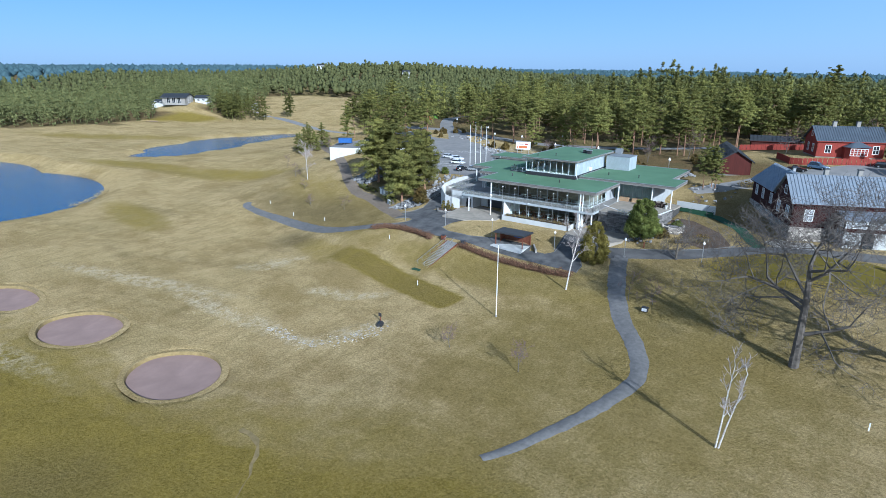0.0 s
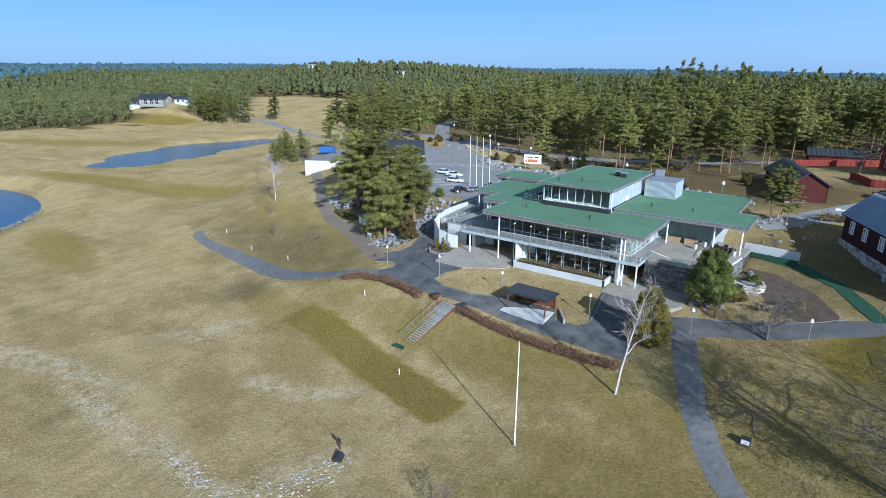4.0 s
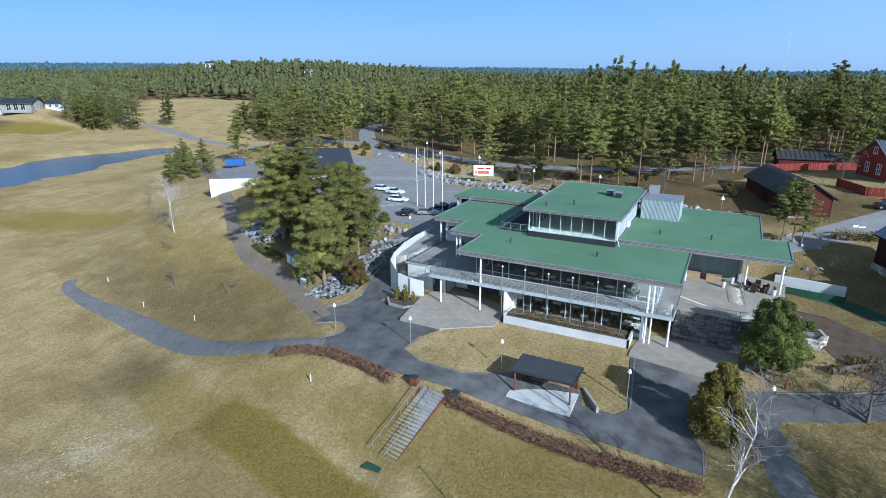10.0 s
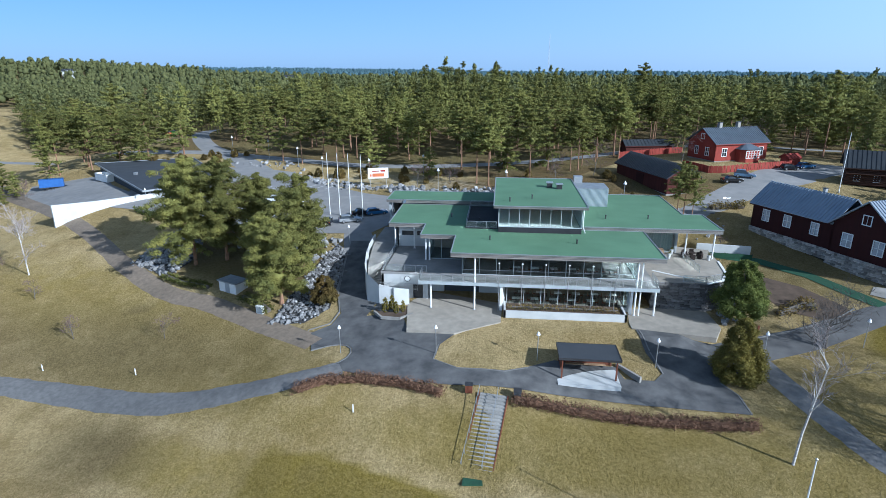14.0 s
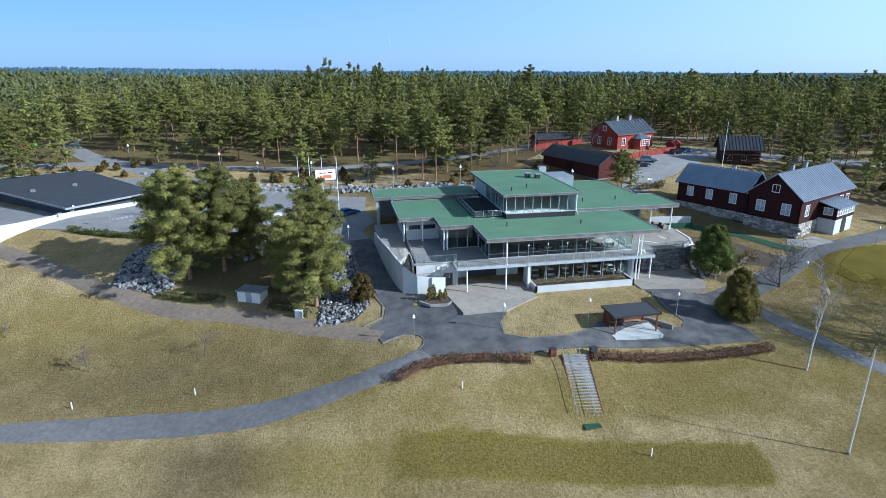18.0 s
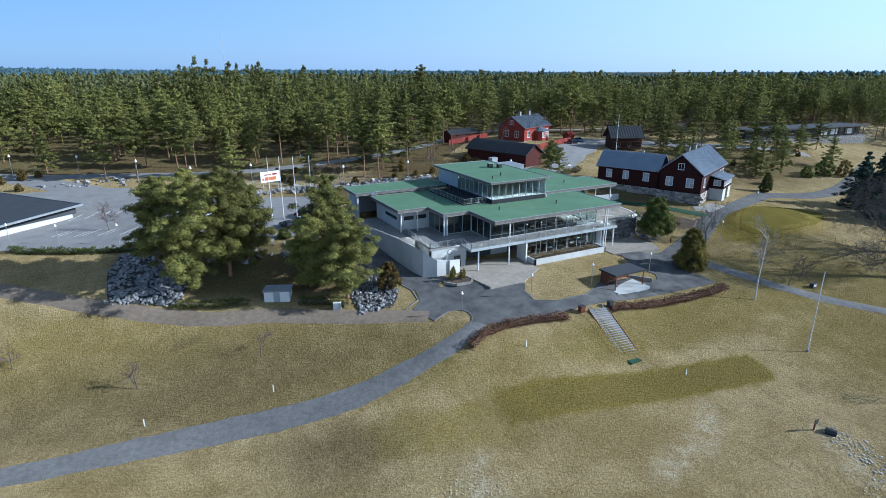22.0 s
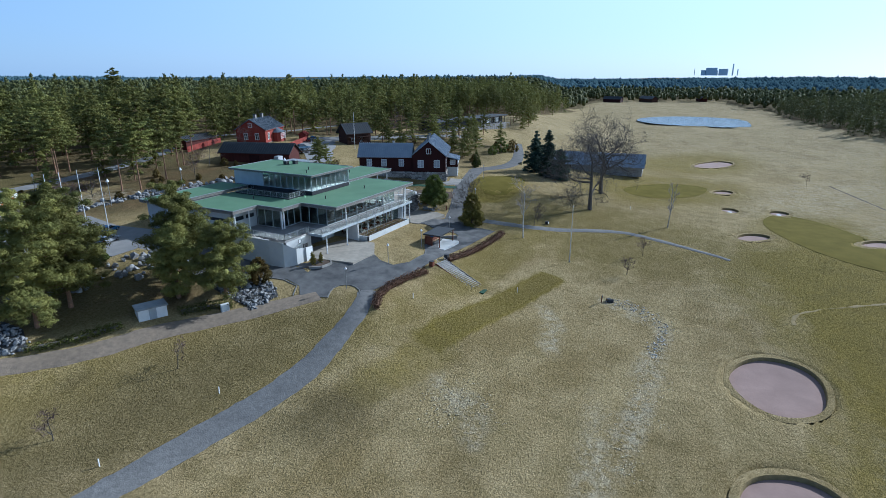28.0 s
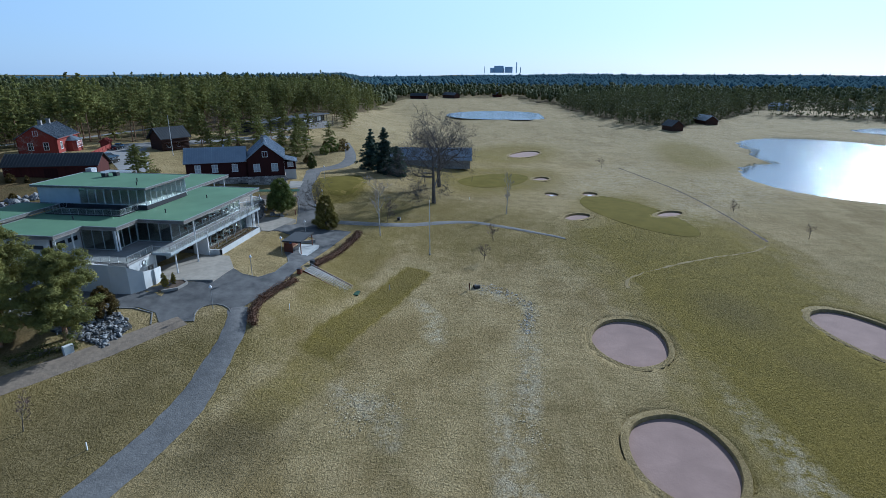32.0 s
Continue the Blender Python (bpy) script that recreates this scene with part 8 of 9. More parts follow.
# ---------------------------------------------------------------- bare trees
def bare_tree(name, label, seed, H, R, x, y, bark, r0, depth=5, up=0.55, first=0.2, kids=(3, 4), twig_mat=None, lean=(0, 0), spread=1.0, group="", stems=1, trunk=0.62, crook=0.16, thick=2, thin=0.018):
    rng = random.Random(seed)
    big, fine = bmesh.new(), bmesh.new()

    def grow(p, d, L, r, level):
        n = 3 if level < depth else 2
        pts, q, dd = [p], p.copy(), d.copy()
        for i in range(n):
            dd = (dd + Vector([rng.uniform(-1, 1) for _ in range(3)]) * (crook if level == 0 else 0.26) + Vector((0, 0, 0.10 if level else 0.05))).normalized()
            q = q + dd * L / n
            pts.append(q.copy())
        rads = [r * (1 - (0.45 if level else 0.6) * i / n) for i in range(n + 1)]
        tube(big if level <= thick else fine, pts, rads, 7 if level == 0 else 5 if level == 1 else 3, cap=level == 0)
        if level >= depth:
            return
        m = rng.randint(*kids) + (4 if level == 0 else 0)
        for k in range(m):
            t = rng.uniform(first if level == 0 else 0.25, 1.0) if k else 1.0
            i = min(n - 1, int(t * n))
            base_p = pts[i].lerp(pts[i + 1], t * n - i)
            ax = dd.orthogonal()
            ax.rotate(Matrix.Rotation(rng.uniform(0, 6.283), 3, dd))
            nd = (dd * (up if k else 1.1) + ax * spread * rng.uniform(0.55, 1.0)).normalized()
            grow(base_p, nd, L * rng.uniform(0.55, 0.78) if level else R * rng.uniform(0.55, 0.8), max(thin, rads[i] * rng.uniform(0.48, 0.66)), level + 1)

    for k in range(stems):
        grow(Vector((0.25 * k, 0.1 * k, -0.15)), Vector((lean[0] + 0.12 * k, lean[1] - 0.05 * k, 1)).normalized(), H * trunk, r0, 0)
    root = thing(name, label, "tree", (x, y, gz(x, y)), group=group)
    part("trunk", big, bark, root)
    part("crown", fine, twig_mat or "twig", root, "bare twigs")
    return root


bare_tree("oak_tree", "huge leafless oak with wide gnarled limbs", 11, 22, 9.6, 54.0, -30.4, "grey_bark", 0.62, depth=6, up=0.42, first=0.3, kids=(3, 5), spread=1.1, crook=0.10, thin=0.02)
bare_tree("oak_tree", "second tall leafless oak behind the first", 12, 20, 9.5, 74.0, -29.0, "grey_bark", 0.7, depth=5, up=0.5, first=0.3, kids=(3, 5), thin=0.024)
bare_tree("birch_tree", "slender leaning white birch at the end of the hedge", 14, 12.5, 3.0, 19.5, -23.2, "birch_bark", 0.14, depth=4, up=0.9, first=0.35, kids=(3, 4), twig_mat="pale_twig", lean=(0.16, 0.05), spread=0.7, trunk=0.85, crook=0.07, thick=1, thin=0.02)
bare_tree("birch_tree", "twin-stemmed young white birch on the lawn", 15, 11, 1.7, 49.5, -51.5, "birch_bark", 0.10, depth=3, up=1.1, first=0.3, kids=(3, 4), twig_mat="pale_twig", spread=0.6, stems=2, lean=(0.02, 0), trunk=0.9, crook=0.05, thick=1, thin=0.028)
bare_tree("birch_tree", "white birch on the grassy west bank", 16, 10.5, 3.4, -94.3, 16.4, "birch_bark", 0.13, depth=4, up=0.85, first=0.25, kids=(3, 5), twig_mat="pale_twig", spread=0.8, thick=1, trunk=0.85, crook=0.05, thin=0.026)
bare_tree("ornamental_tree", "low spreading bare tree beside the drive", 17, 5.5, 3.6, 32.0, -3.4, "grey_bark", 0.2, depth=5, up=0.5, first=0.1, kids=(3, 4))
for k, (x, y, H) in enumerate(((30.0, -22.3, 6), (33.8, -21.9, 5.0), (12.9, -47.9, 4), (25.0, -49.2, 4.5), (-127, 33.7, 6), (-104.6, 19.5, 5), (-86.8, 8.7, 4), (-57.1, -2.1, 4.2), (-72.6, -1.0, 4.5), (28.8, 24.8, 3.5), (150, -90, 5), (70, -118, 4), (45, -128, 4))):
    bare_tree("young_tree", "young leafless tree in the dry grass", 30 + k, H, H * 0.34, x, y, "grey_bark", 0.06, depth=4, up=0.7, first=0.25, kids=(2, 4), twig_mat="birch_twig", group="young trees")
for k, (x, y, H) in enumerate(((4, 66, 8), (-22, 70, 7), (14, 72, 9), (-30, 66, 7), (38, 82, 8), (-76, 52, 6), (92, 48, 11), (104, 62, 12), (-138, 66, 6), (60, 90, 12))):
    bare_tree("bare_alder", "leafless purplish alder at the wood's edge", 50 + k, H, H * 0.36, x, y, "grey_bark", 0.1, depth=4, up=0.75, first=0.15, kids=(3, 4), twig_mat="birch_twig", group="bare trees at the wood's edge")

# ---------------------------------------------------------------- rocks
rock_meshes = []
for k in range(7):
    bm = bmesh.new()
    bmesh.ops.create_icosphere(bm, subdivisions=1, radius=0.5)
    rr = random.Random(100 + k)
    for v in bm.verts:
        v.co *= rr.uniform(0.55, 1.2)
        v.co.z *= 0.75
    rock_meshes.append(to_mesh("rock", bm, "boulder"))


def rocks(name, label, spots, size, seed, category="rocks", kind="", rubble=0):
    r = random.Random(seed)
    root = thing(name, label, category, (*spots[0], gz(*spots[0])), kind=kind)
    o = root.matrix_basis.translation
    for x, y in spots:
        s = size * r.uniform(0.55, 1.5)
        part("rock", r.choice(rock_meshes), "boulder", root, m=Matrix.Translation(Vector((x, y, gz(x, y) + s * 0.18)) - o) @ Euler((r.uniform(0, 6), r.uniform(-0.4, 0.4), r.uniform(0, 6))).to_matrix().to_4x4() @ Matrix.Diagonal((s, s * r.uniform(0.7, 1.2), s, 1)))


    if rubble:
        g = np.random.default_rng(seed)
        pick = np.array(spots)[g.integers(0, len(spots), rubble)] + g.normal(0, 0.45, (rubble, 2))
        z = land(pick[:, 0], pick[:, 1]) + 0.14
        v, f = lumps(g, np.c_[pick, z] - np.array(o), size * g.uniform(0.22, 0.42, rubble), 0.75, (ICO_V, ICO_F), 0.3)
        tagged(part("rubble", array_mesh("rubble", v, f, "boulder"), "boulder", root), "small broken stones between the rocks", kind="stuff")


def strewn(poly, n, seed):
    r = random.Random(seed)
    xs, ys = [p[0] for p in poly], [p[1] for p in poly]
    out = []
    while len(out) < n:
        p = (r.uniform(min(xs), max(xs)), r.uniform(min(ys), max(ys)))
        if bool(inside(*p, poly)):
            out.append(p)
    return out


drape("rock_bed", [(-41.8, -0.8), (-36.4, -0.8), (-33.8, 3.0), (-34.8, 12), (-36.0, 21), (-38.6, 24.8), (-40.6, 14), (-41.4, 6)], "stone_joint", 0.08, 1.5, "dark rubble bed under the rocks", "bed")
drape("rock_bed", [(-75.8, 19.4), (-66.2, 14.4), (-64.3, 19), (-65.8, 27), (-70, 33.3), (-73.7, 35.3), (-75.9, 28)], "stone_joint", 0.08, 1.5, "dark rubble bed under the rocks", "bed")
rocks("rock_bank", "bank of pale broken granite beside the junction", strewn([(-41.5, -0.6), (-36.5, -0.6), (-34.0, 3.0), (-35.0, 12), (-36.2, 21), (-38.6, 24.5), (-40.2, 14), (-40.8, 6)], 299, 1), 0.62, 1, rubble=700)
rocks("rock_slope", "slope of pale blue-grey blasted rock under the pines", strewn([(-75.5, 19.6), (-66.4, 14.6), (-64.5, 19), (-66, 27), (-70, 33), (-73.5, 35), (-75.5, 28)], 299, 2), 0.68, 2, rubble=900)
rocks("boulder_terrace", "dark boulders between the pines", strewn([(-62, 25), (-40, 17), (-38, 27), (-50, 31), (-62, 34)], 80, 3), 1.1, 3)
rocks("boulder_row", "row of pale boulders above the car park", strewn([(-64, 76), (-50, 67), (-40, 64), (-28, 61), (-10, 58), (20, 49), (21, 52), (-8, 62), (-28, 66), (-42, 70), (-50, 73), (-62, 81)], 210, 4), 1.15, 4, rubble=500)
rocks("boulder_row", "pale boulders along the forest road", strewn([(-92, 92), (-78, 92), (-66, 82), (-64, 88), (-78, 100), (-92, 98)], 40, 5), 0.95, 5)
rocks("rocky_knoll", "bare rocky ground with pale stones", strewn([(24, 26), (30, 30), (36, 40), (30, 46), (22, 43)], 26, 6), 0.8, 6)
rocks("garden_stones", "loose pale stones on the planting bed", strewn([(21, 0), (26, 2), (28, 14), (25.8, 19), (24.8, 12), (22, 5)], 40, 7), 0.8, 7)

# ---------------------------------------------------------------- forest
templates = []
for k, (H, R, bare, cone) in enumerate(((20.5, 5.6, 0.3, 0.8), (19.5, 5.4, 0.22, 0.85), (22, 5.2, 0.45, 0.6), (17, 5.2, 0.16, 0.9), (20.5, 4.8, 0.5, 0.55), (14, 4.4, 0.1, 0.95), (23, 5.2, 0.38, 0.7))):
    t = make_pine("forest_pine", "tall Scots pine at the edge of the wood", 200 + k, H, R, bare, 11, 6, 38, 0.52, 1.08, flat=0.42, cone=cone, r0=0.22, group="pines at the wood's edge")
    templates.append(t)
rng = np.random.default_rng(77)


def scatter(x0, x1, y0, y1, step, jitter=0.42):
    xs, ys = np.meshgrid(np.arange(x0, x1, step), np.arange(y0, y1, step), indexing="ij")
    xs = xs + rng.uniform(-jitter, jitter, xs.shape) * step
    ys = ys + rng.uniform(-jitter, jitter, ys.shape) * step
    return xs.ravel(), ys.ravel()


ROADS = [((-150, 118), (-115, 116)), ((-115, 116), (-80, 104)), ((-80, 104), (-40, 92)), ((-40, 92), (10, 96)), ((10, 96), (60, 120)), ((60, 120), (110, 118)), ((110, 118), (170, 112)), ((-98, 108), (-132, 150)), ((-470, 262), (-396, 212)), ((-396, 212), (-284, 177)), ((-284, 177), (-205, 166)), ((-205, 166), (-140, 172)), ((-132, 150), (-140, 175)), ((70, 76), (110, 60)), ((110, 60), (140, 40))]


def clear_of(x, y):
    """Where no tree may stand: roads, houses, yards."""
    ok = np.ones(np.shape(x), bool)
    for (ax, ay), (bx, by) in ROADS:
        dx, dy = bx - ax, by - ay
        t = np.clip(((x - ax) * dx + (y - ay) * dy) / (dx * dx + dy * dy), 0, 1)
        ok &= np.hypot(x - ax - t * dx, y - ay - t * dy) > 4.5
    for cx, cy, r in ((53, 88, 14), (26.8, 64, 12), (73, 62, 9), (33, 100, 8), (152, 58, 24), (178, 54, 24), (-103, 80, 24), (-146, 152, 7), (-458, 170, 14), (-476, 163, 10), (-446, 186, 8), (-448, 158, 9), (50, 66, 16)):
        ok &= np.hypot(x - cx, y - cy) > r
    return ok


def tall(x, y):
    """How high the wood stands: low and high stretches, a high stand behind the clubhouse."""
    return 0.98 + 0.07 * wavy(np.asarray(x, float), np.asarray(y, float), 31, 0.6) + 0.07 * wavy(np.asarray(x, float), np.asarray(y, float), 13, 1.6) + 0.27 * np.exp(-(((x + 18) / 30) ** 2 + ((y - 222) / 26) ** 2))


fx, fy = scatter(-150, 262, 60, 190, 8.9, 0.62)
keep = rng.uniform(0, 1, len(fx)) < 0.86 + 0.14 * wavy(fx, fy, 17, 0.9)
fx, fy = fx[keep], fy[keep]
keep = in_woods(fx, fy) & clear_of(fx, fy)
fx, fy = fx[keep], fy[keep]
order = np.argsort(np.where((fx > -120) & (fx < 120), fy, fy + 60))
front, rest = order[:205], order[205:]
for i in front:
    k = int(rng.integers(0, 7))
    put_copy(templates[k], float(fx[i]), float(fy[i]), float(rng.uniform(0.62, 1.02) * tall(fx[i], fy[i])), float(rng.uniform(0, 6.28)), float(rng.uniform(0.92, 1.12)))
for x, y, s, k in ((25.8, 40.8, 0.56, 6), (27.4, 42.0, 0.6, 4), (28.6, 40.4, 0.5, 0), (102, 26, 0.75, 3), (108, 32, 0.8, 0), (97, 33, 0.7, 5), (92, 26, 0.7, 3), (100, 44, 0.8, 1), (88, 52, 0.75, 5), (128, 26, 0.7, 3), (120, 48, 0.8, 1), (140, 44, 0.75, 5), (112, 52, 0.85, 0), (116, 66, 0.9, 2), (104, 74, 0.85, 1), (96, 64, 0.8, 3), (206, 44, 0.85, 0), (214, 52, 0.9, 2), (222, 46, 0.8, 3), (228, 56, 0.9, 1), (210, 60, 0.9, 4), (90, 26, 0.55, 5), (86, 34, 0.6, 3), (84, 44, 0.7, 0), (80, 52, 0.65, 5), (236, 50, 0.8, 3), (98, 52, 0.8, 6), (106, 46, 0.75, 1), (110, 40, 0.62, 5), (118, 36, 0.7, 3), (124, 44, 0.8, 0), (132, 48, 0.72, 6), (146, 47, 0.62, 3), (151, 44, 0.75, 1), (134, 58, 0.9, 2), (88, 60, 0.8, 1), (92, 72, 0.9, 0), (98, 80, 0.95, 6), (110, 78, 0.9, 3), (122, 72, 0.95, 2), (128, 66, 0.85, 5), (204, 50, 0.85, 6), (200, 42, 0.62, 5), (216, 44, 0.8, 1), (226, 50, 0.85, 0), (243, 56, 0.9, 3), (250, 52, 0.75, 5), (78, 44, 0.55, 5), (76, 70, 0.85, 1), (84, 72, 0.9, 6), (126, 58, 0.85, 4), (84, 84, 0.9, 2), (-148, 60, 0.6, 5), (-155, 66, 0.72, 3), (-143, 63, 0.55, 5), (-150, 68, 0.7, 5), (-158, 72, 0.72, 3), (-146, 57, 0.5, 5), (-152, 61, 0.62, 3), (-160, 66, 0.65, 5), (-154, 76, 0.75, 3), (-162, 74, 0.7, 1), (-146, 72, 0.6, 5), (-147, 86, 0.8, 1), (-140, 96, 0.85, 0), (-136, 104, 0.9, 3), (-146, 102, 0.85, 2), (-128, 108, 0.9, 1), (-150, 94, 0.85, 4), (-154, 110, 0.9, 0), (-142, 114, 0.95, 2), (-118, 112, 0.85, 3), (-126, 100, 0.85, 5),
                   (-78, 100, 0.9, 0), (-70, 96, 0.85, 2), (-2, 70, 1.0, 2), (-12, 66, 0.98, 4), (-15.5, 69, 1.0, 2), (11, 79, 0.95, 4), (-47, 88, 0.85, 3), (-28, 76, 0.7, 5), (60, 100, 0.8, 5), (120, 84, 0.9, 3)):
    s *= 1.18 if x < -115 and 84 < y < 126 else 0.86
    put_copy(templates[k], x, y, s, x * 1.7 + y)
for t in templates:
    for o in (*t.children_recursive, t):
        bpy.data.objects.remove(o)


def wood_mesh(name, x, y, seed, kinds, label, scale=(0.66, 1.0), mat_name="pine_far"):
    """A whole wood as one mesh: crowns of a few kinds repeated."""
    r = np.random.default_rng(seed)
    z = land(x, y)
    vs, fs, n = [], [], 0
    pick = r.integers(0, len(kinds), len(x))
    for k, (v, f) in enumerate(kinds):
        sel = np.where(pick == k)[0]
        if not len(sel):
            continue
        a = r.uniform(0, 6.28, len(sel))
        s = r.uniform(*scale, len(sel)) * tall(x[sel], y[sel])
        c, si = np.cos(a), np.sin(a)
        vx = v[None, :, 0] * c[:, None] - v[None, :, 1] * si[:, None]
        vy = v[None, :, 0] * si[:, None] + v[None, :, 1] * c[:, None]
        V = np.stack([vx * s[:, None] + x[sel, None], vy * s[:, None] + y[sel, None], v[None, :, 2] * s[:, None] * r.uniform(0.9, 1.12, len(sel))[:, None] + z[sel, None]], -1)
        F = f[None] + (np.arange(len(sel)) * len(v))[:, None, None] + n
        vs.append(V.reshape(-1, 3))
        fs.append(F.reshape(-1, 3))
        n += len(sel) * len(v)
    me = array_mesh(name, np.concatenate(vs), np.concatenate(fs), mat_name)
    me.shade_smooth()
    ob = new(name, me)
    tagged(ob, label, "woodland", kind="stuff")
    return n // 3


def stacked(seed, H, R, bare, levels, n, per, size, cone=0.75, clump=1.5):
    """A pine seen from afar: a dark heart along the stem under airy pads of needles."""
    v, f, _ = pine_arrays(seed, H, R, bare, levels, n, per, size, clump, 0.45, cone, 0.5)
    stem = (np.array([(0.22, 0, 0), (-0.22, 0, 0), (0, 0, H * 0.9), (0, 0.22, 0), (0, -0.22, 0), (0, 0, H * 0.9)]), np.array([[0, 1, 2], [3, 4, 5]]))
    return joined((v, f), stem)


ICO, OCT = (ICO_V, ICO_F), (OCT_V, OCT_F)
mid_kinds = [stacked(300 + k, H, R, b, 7, 4, 12, 1.0, c, 1.3) for k, (H, R, b, c) in enumerate(((21, 4.8, 0.2, 0.55), (23, 5.0, 0.26, 0.48), (17, 4.5, 0.1, 0.75), (22, 4.4, 0.32, 0.45), (23.5, 4.6, 0.2, 0.6), (20, 4.6, 0.15, 0.6)))]
half_kinds = [stacked(310 + k, H, R, b, 5, 3, 6, 1.7, c, 1.7) for k, (H, R, b, c) in enumerate(((20, 4.4, 0.22, 0.7), (23, 4.6, 0.28, 0.6), (16, 4.2, 0.12, 0.9), (21, 4.0, 0.3, 0.6)))]
far_kinds = [joined(lumps(np.random.default_rng(320 + k), [(0, 0, H * 0.5), (0.4, 0.3, H * 0.76)], [w, w * 0.66], 1.25, ICO, 0.45), needles(np.random.default_rng(330 + k), [(0, 0, H * 0.52), (0, 0, H * 0.78)], [w * 1.15, w * 0.75], 9, 2.0, 1.3, 0.7)) for k, (H, w) in enumerate(((18, 3.9), (20, 3.7), (15, 3.8), (21, 3.3)))]
dist_kinds = [lumps(np.random.default_rng(340 + k), [(0, 0, 7), (4, 3, 5)], [w, w * 0.8], h, OCT) for k, (w, h) in enumerate(((8, 0.9), (7, 1.1), (9, 0.7)))]
wood_mesh("pine_wood", fx[rest], fy[rest], 5, mid_kinds, "pine wood behind the clubhouse", mat_name="pine")
mx, my = scatter(-420, 480, 185, 330, 9.8, 0.55)
keep = in_woods(mx, my) & clear_of(mx, my)
near_row = my[keep] < 232
wood_mesh("pine_wood", mx[keep][near_row], my[keep][near_row], 6, mid_kinds, "dense pine wood stretching north", mat_name="pine")
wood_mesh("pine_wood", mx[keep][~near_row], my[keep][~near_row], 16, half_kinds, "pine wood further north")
mx, my = scatter(255, 480, 60, 186, 9.2, 0.55)
keep = in_woods(mx, my)
wood_mesh("pine_wood", mx[keep], my[keep], 7, mid_kinds, "pine wood beyond the pavilion", mat_name="pine")
mx, my = scatter(-720, -225, -60, 330, 9.6, 0.55)
keep = in_woods(mx, my) & clear_of(mx, my) & ~((mx > -425) & (my > 180))
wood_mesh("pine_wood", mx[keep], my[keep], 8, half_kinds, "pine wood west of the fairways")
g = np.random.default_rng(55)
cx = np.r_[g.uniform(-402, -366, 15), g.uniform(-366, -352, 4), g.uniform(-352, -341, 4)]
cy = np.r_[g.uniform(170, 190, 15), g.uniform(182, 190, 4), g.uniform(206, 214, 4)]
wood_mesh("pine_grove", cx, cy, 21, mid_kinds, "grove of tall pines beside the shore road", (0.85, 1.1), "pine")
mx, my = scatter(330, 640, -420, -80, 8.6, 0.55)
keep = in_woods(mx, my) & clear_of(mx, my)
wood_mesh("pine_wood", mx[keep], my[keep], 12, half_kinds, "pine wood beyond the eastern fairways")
fx2, fy2 = scatter(-1100, 1100, -700, 1100, 12.0, 0.6)
rad = np.hypot(fx2, fy2)
keep = in_woods(fx2, fy2) & (rad < 1050) & ~((fx2 > -420) & (fx2 < 480) & (fy2 > 60) & (fy2 < 330)) & ~((fx2 > -720) & (fx2 < -225) & (fy2 > -60) & (fy2 < 330)) & ~((fx2 > 330) & (fx2 < 640) & (fy2 > -420) & (fy2 < -80))
keep &= ~((rad > 500) & (fy2 < -200) & (fx2 < 250))
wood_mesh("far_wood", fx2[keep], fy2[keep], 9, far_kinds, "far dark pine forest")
# outermost ridges, in the blue that carries the haze
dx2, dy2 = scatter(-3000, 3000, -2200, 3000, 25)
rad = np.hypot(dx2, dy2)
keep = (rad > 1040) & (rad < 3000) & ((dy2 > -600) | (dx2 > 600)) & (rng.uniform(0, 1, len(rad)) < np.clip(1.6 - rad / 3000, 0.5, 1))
wood_mesh("backdrop_forest", dx2[keep], dy2[keep], 10, dist_kinds, "forested ridges along the horizon, haze painted as blue", (0.8, 1.2), "ridge")

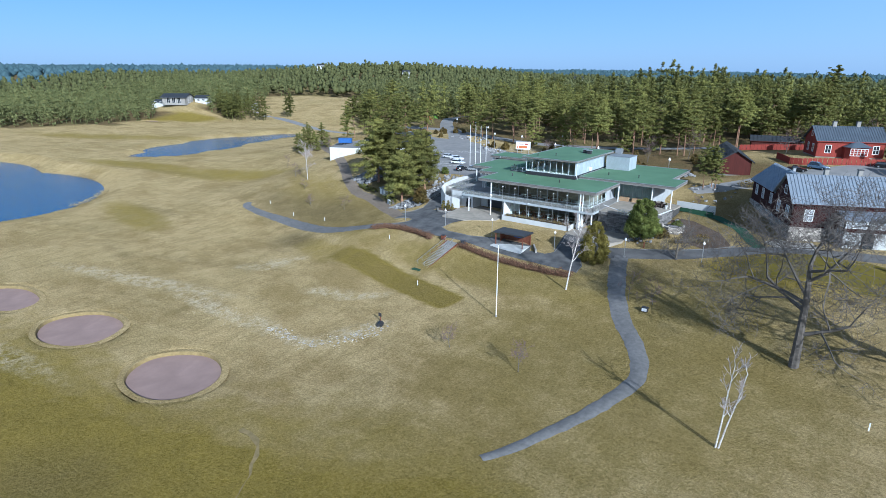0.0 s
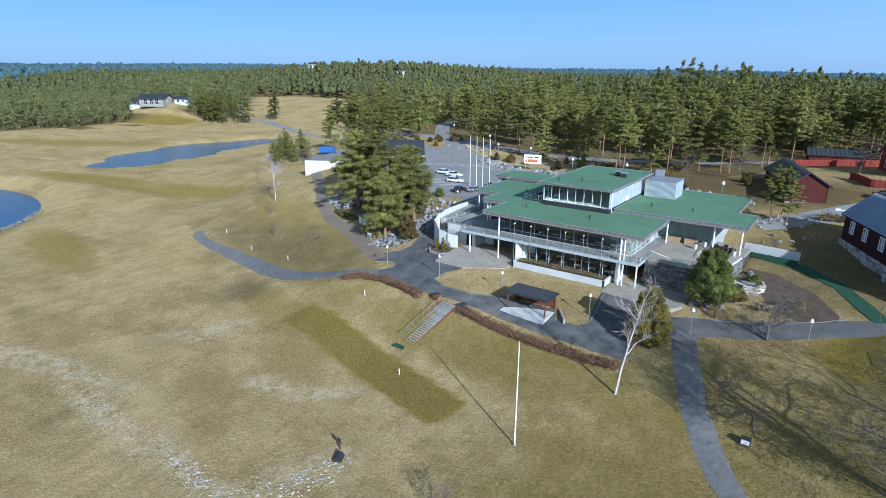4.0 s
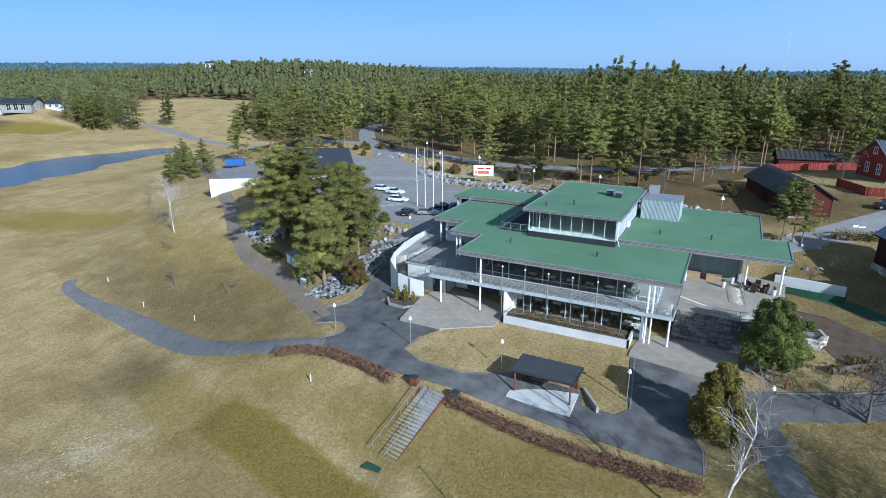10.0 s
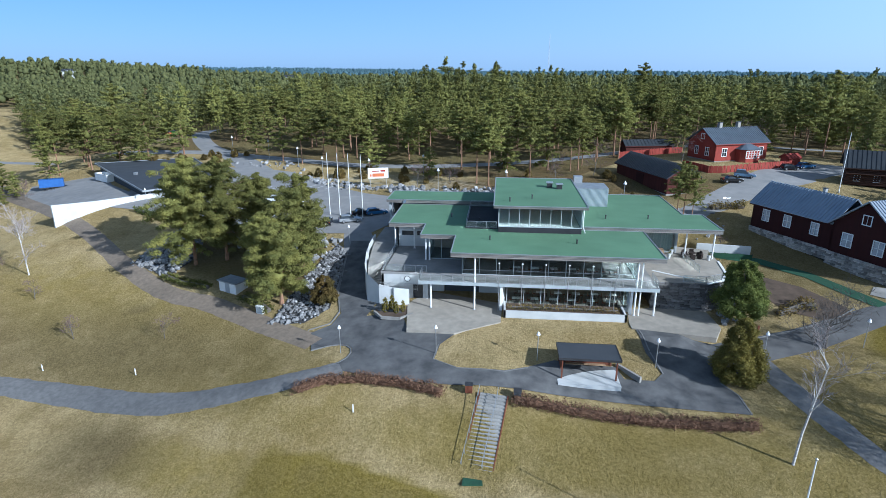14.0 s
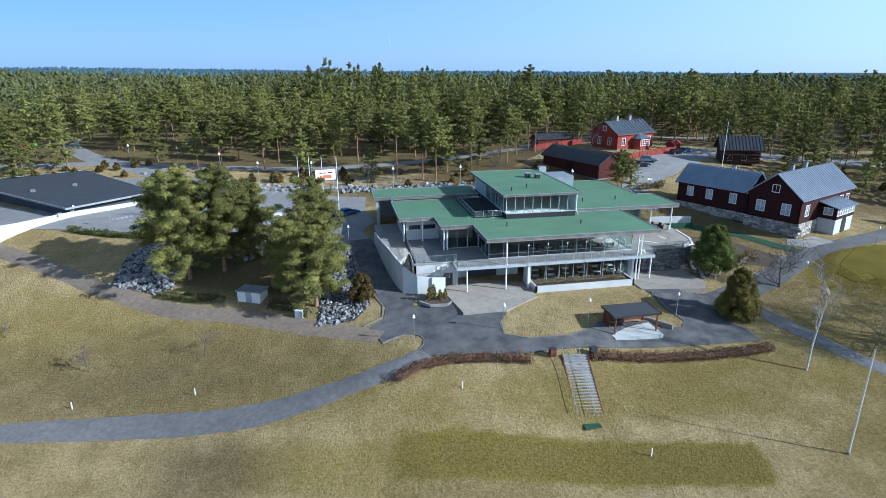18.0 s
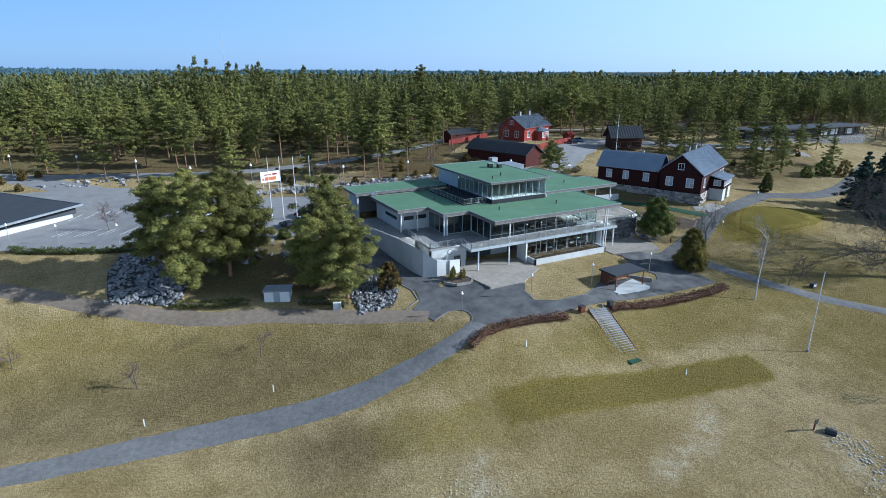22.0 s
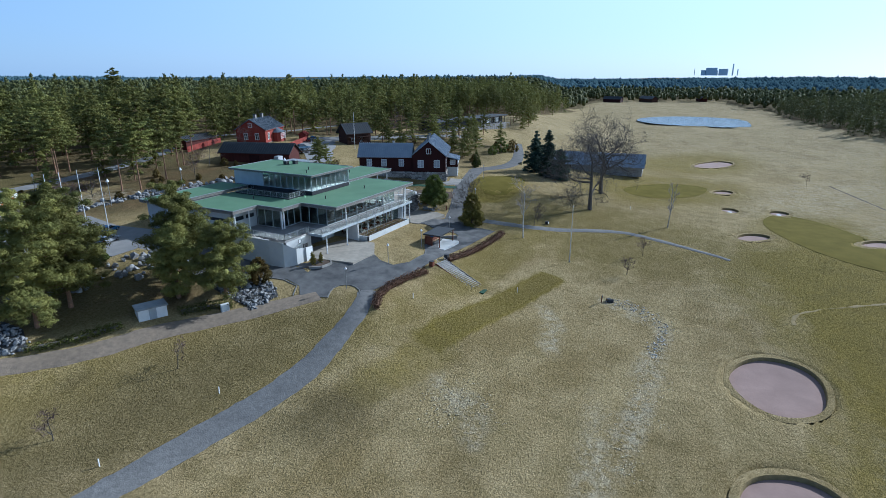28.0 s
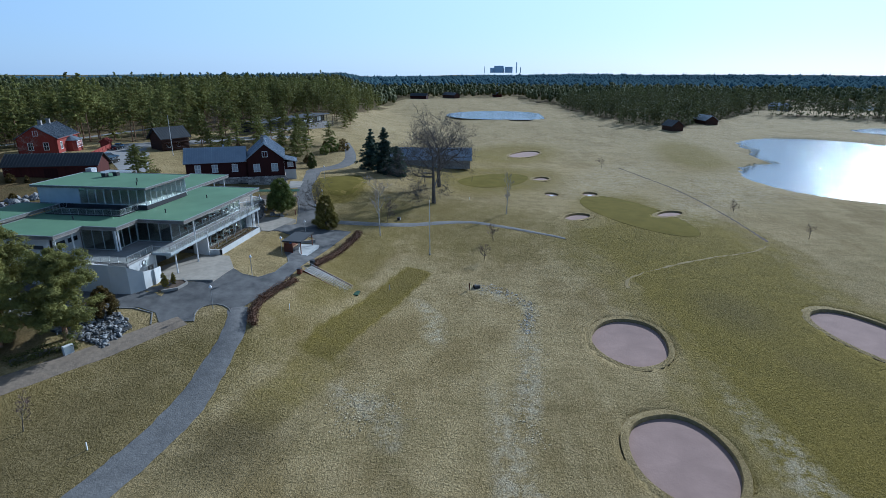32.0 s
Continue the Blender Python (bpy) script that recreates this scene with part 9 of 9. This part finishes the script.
# reeds round the ponds
rng = np.random.default_rng(9)
rx, ry = scatter(-260, -100, -80, 0, 1.3)
s = blob(rx, ry, POND_W)
keep = (s > -0.035) & (s < 0.03) & (np.sin(rx / 7) + np.cos(ry / 5) > -0.2)
ex, ey = scatter(90, 290, -285, -140, 1.7)
s2 = blob(ex, ey, POND_E)
keep2 = (s2 > -0.02) & (s2 < 0.06) & (np.sin(ex / 11) + np.cos(ey / 9) > 0.1)
cx, cy = np.r_[rx[keep], ex[keep2]], np.r_[ry[keep], ey[keep2]]
cz = np.maximum(land(cx, cy), np.where(cx < 0, -8.8, -5.9))
v, f = tufts(rng, np.stack([cx, cy, cz + 0.6], -1), np.full(len(cx), 0.6), 5, 1.2, 0.8, 9.0)
tagged(new("reeds", array_mesh("reeds", v, f, "reed")), "pale dry reeds along the pond edges", "reeds", kind="stuff")

# stony runnel below the drain
bed_line = [(-1.2, -46.4), (-0.8, -50.5), (-3.0, -54.5), (-6.4, -57.6), (-12.0, -57.6), (-17.5, -57.0)]
g = np.random.default_rng(41)
t = g.uniform(0, len(bed_line) - 1.001, 190)
k = t.astype(int)
B = np.array(bed_line)
pts = B[k] + (B[k + 1] - B[k]) * (t - k)[:, None] + g.normal(0, 1, (190, 2)) * np.where(t < 3.2, 0.8, 0.45)[:, None]
v, f = lumps(g, np.c_[pts, land(pts[:, 0], pts[:, 1]) + 0.03], g.uniform(0.06, 0.2, 190), 0.4, ICO, 0.3)
tagged(new("runnel_stones", array_mesh("runnel_stones", v, f, "pale_stone")), "small pale stones in a dry runnel below the drain", "stones", kind="stuff")
g2 = np.random.default_rng(42)
spots = np.r_[pts + g2.normal(0, 0.9, (190, 2)), np.c_[g2.uniform(-46, -20, 130), -57.4 + g2.normal(0, 1.3, 130)], np.c_[-42.5 + g2.normal(0, 2.2, 90), -37 + g2.normal(0, 2.6, 90)]]
spots = np.repeat(spots, 5, 0) + g2.normal(0, 0.35, (len(spots) * 5, 2))
v, f = lumps(g2, np.c_[spots, land(spots[:, 0], spots[:, 1]) + 0.05], g2.uniform(0.04, 0.13, len(spots)), 0.2, OCT, 0.4)
tagged(new("flattened_straw", array_mesh("flattened_straw", v, f, "straw")), "bleached flattened straw lying on the grass", "straw", kind="stuff")
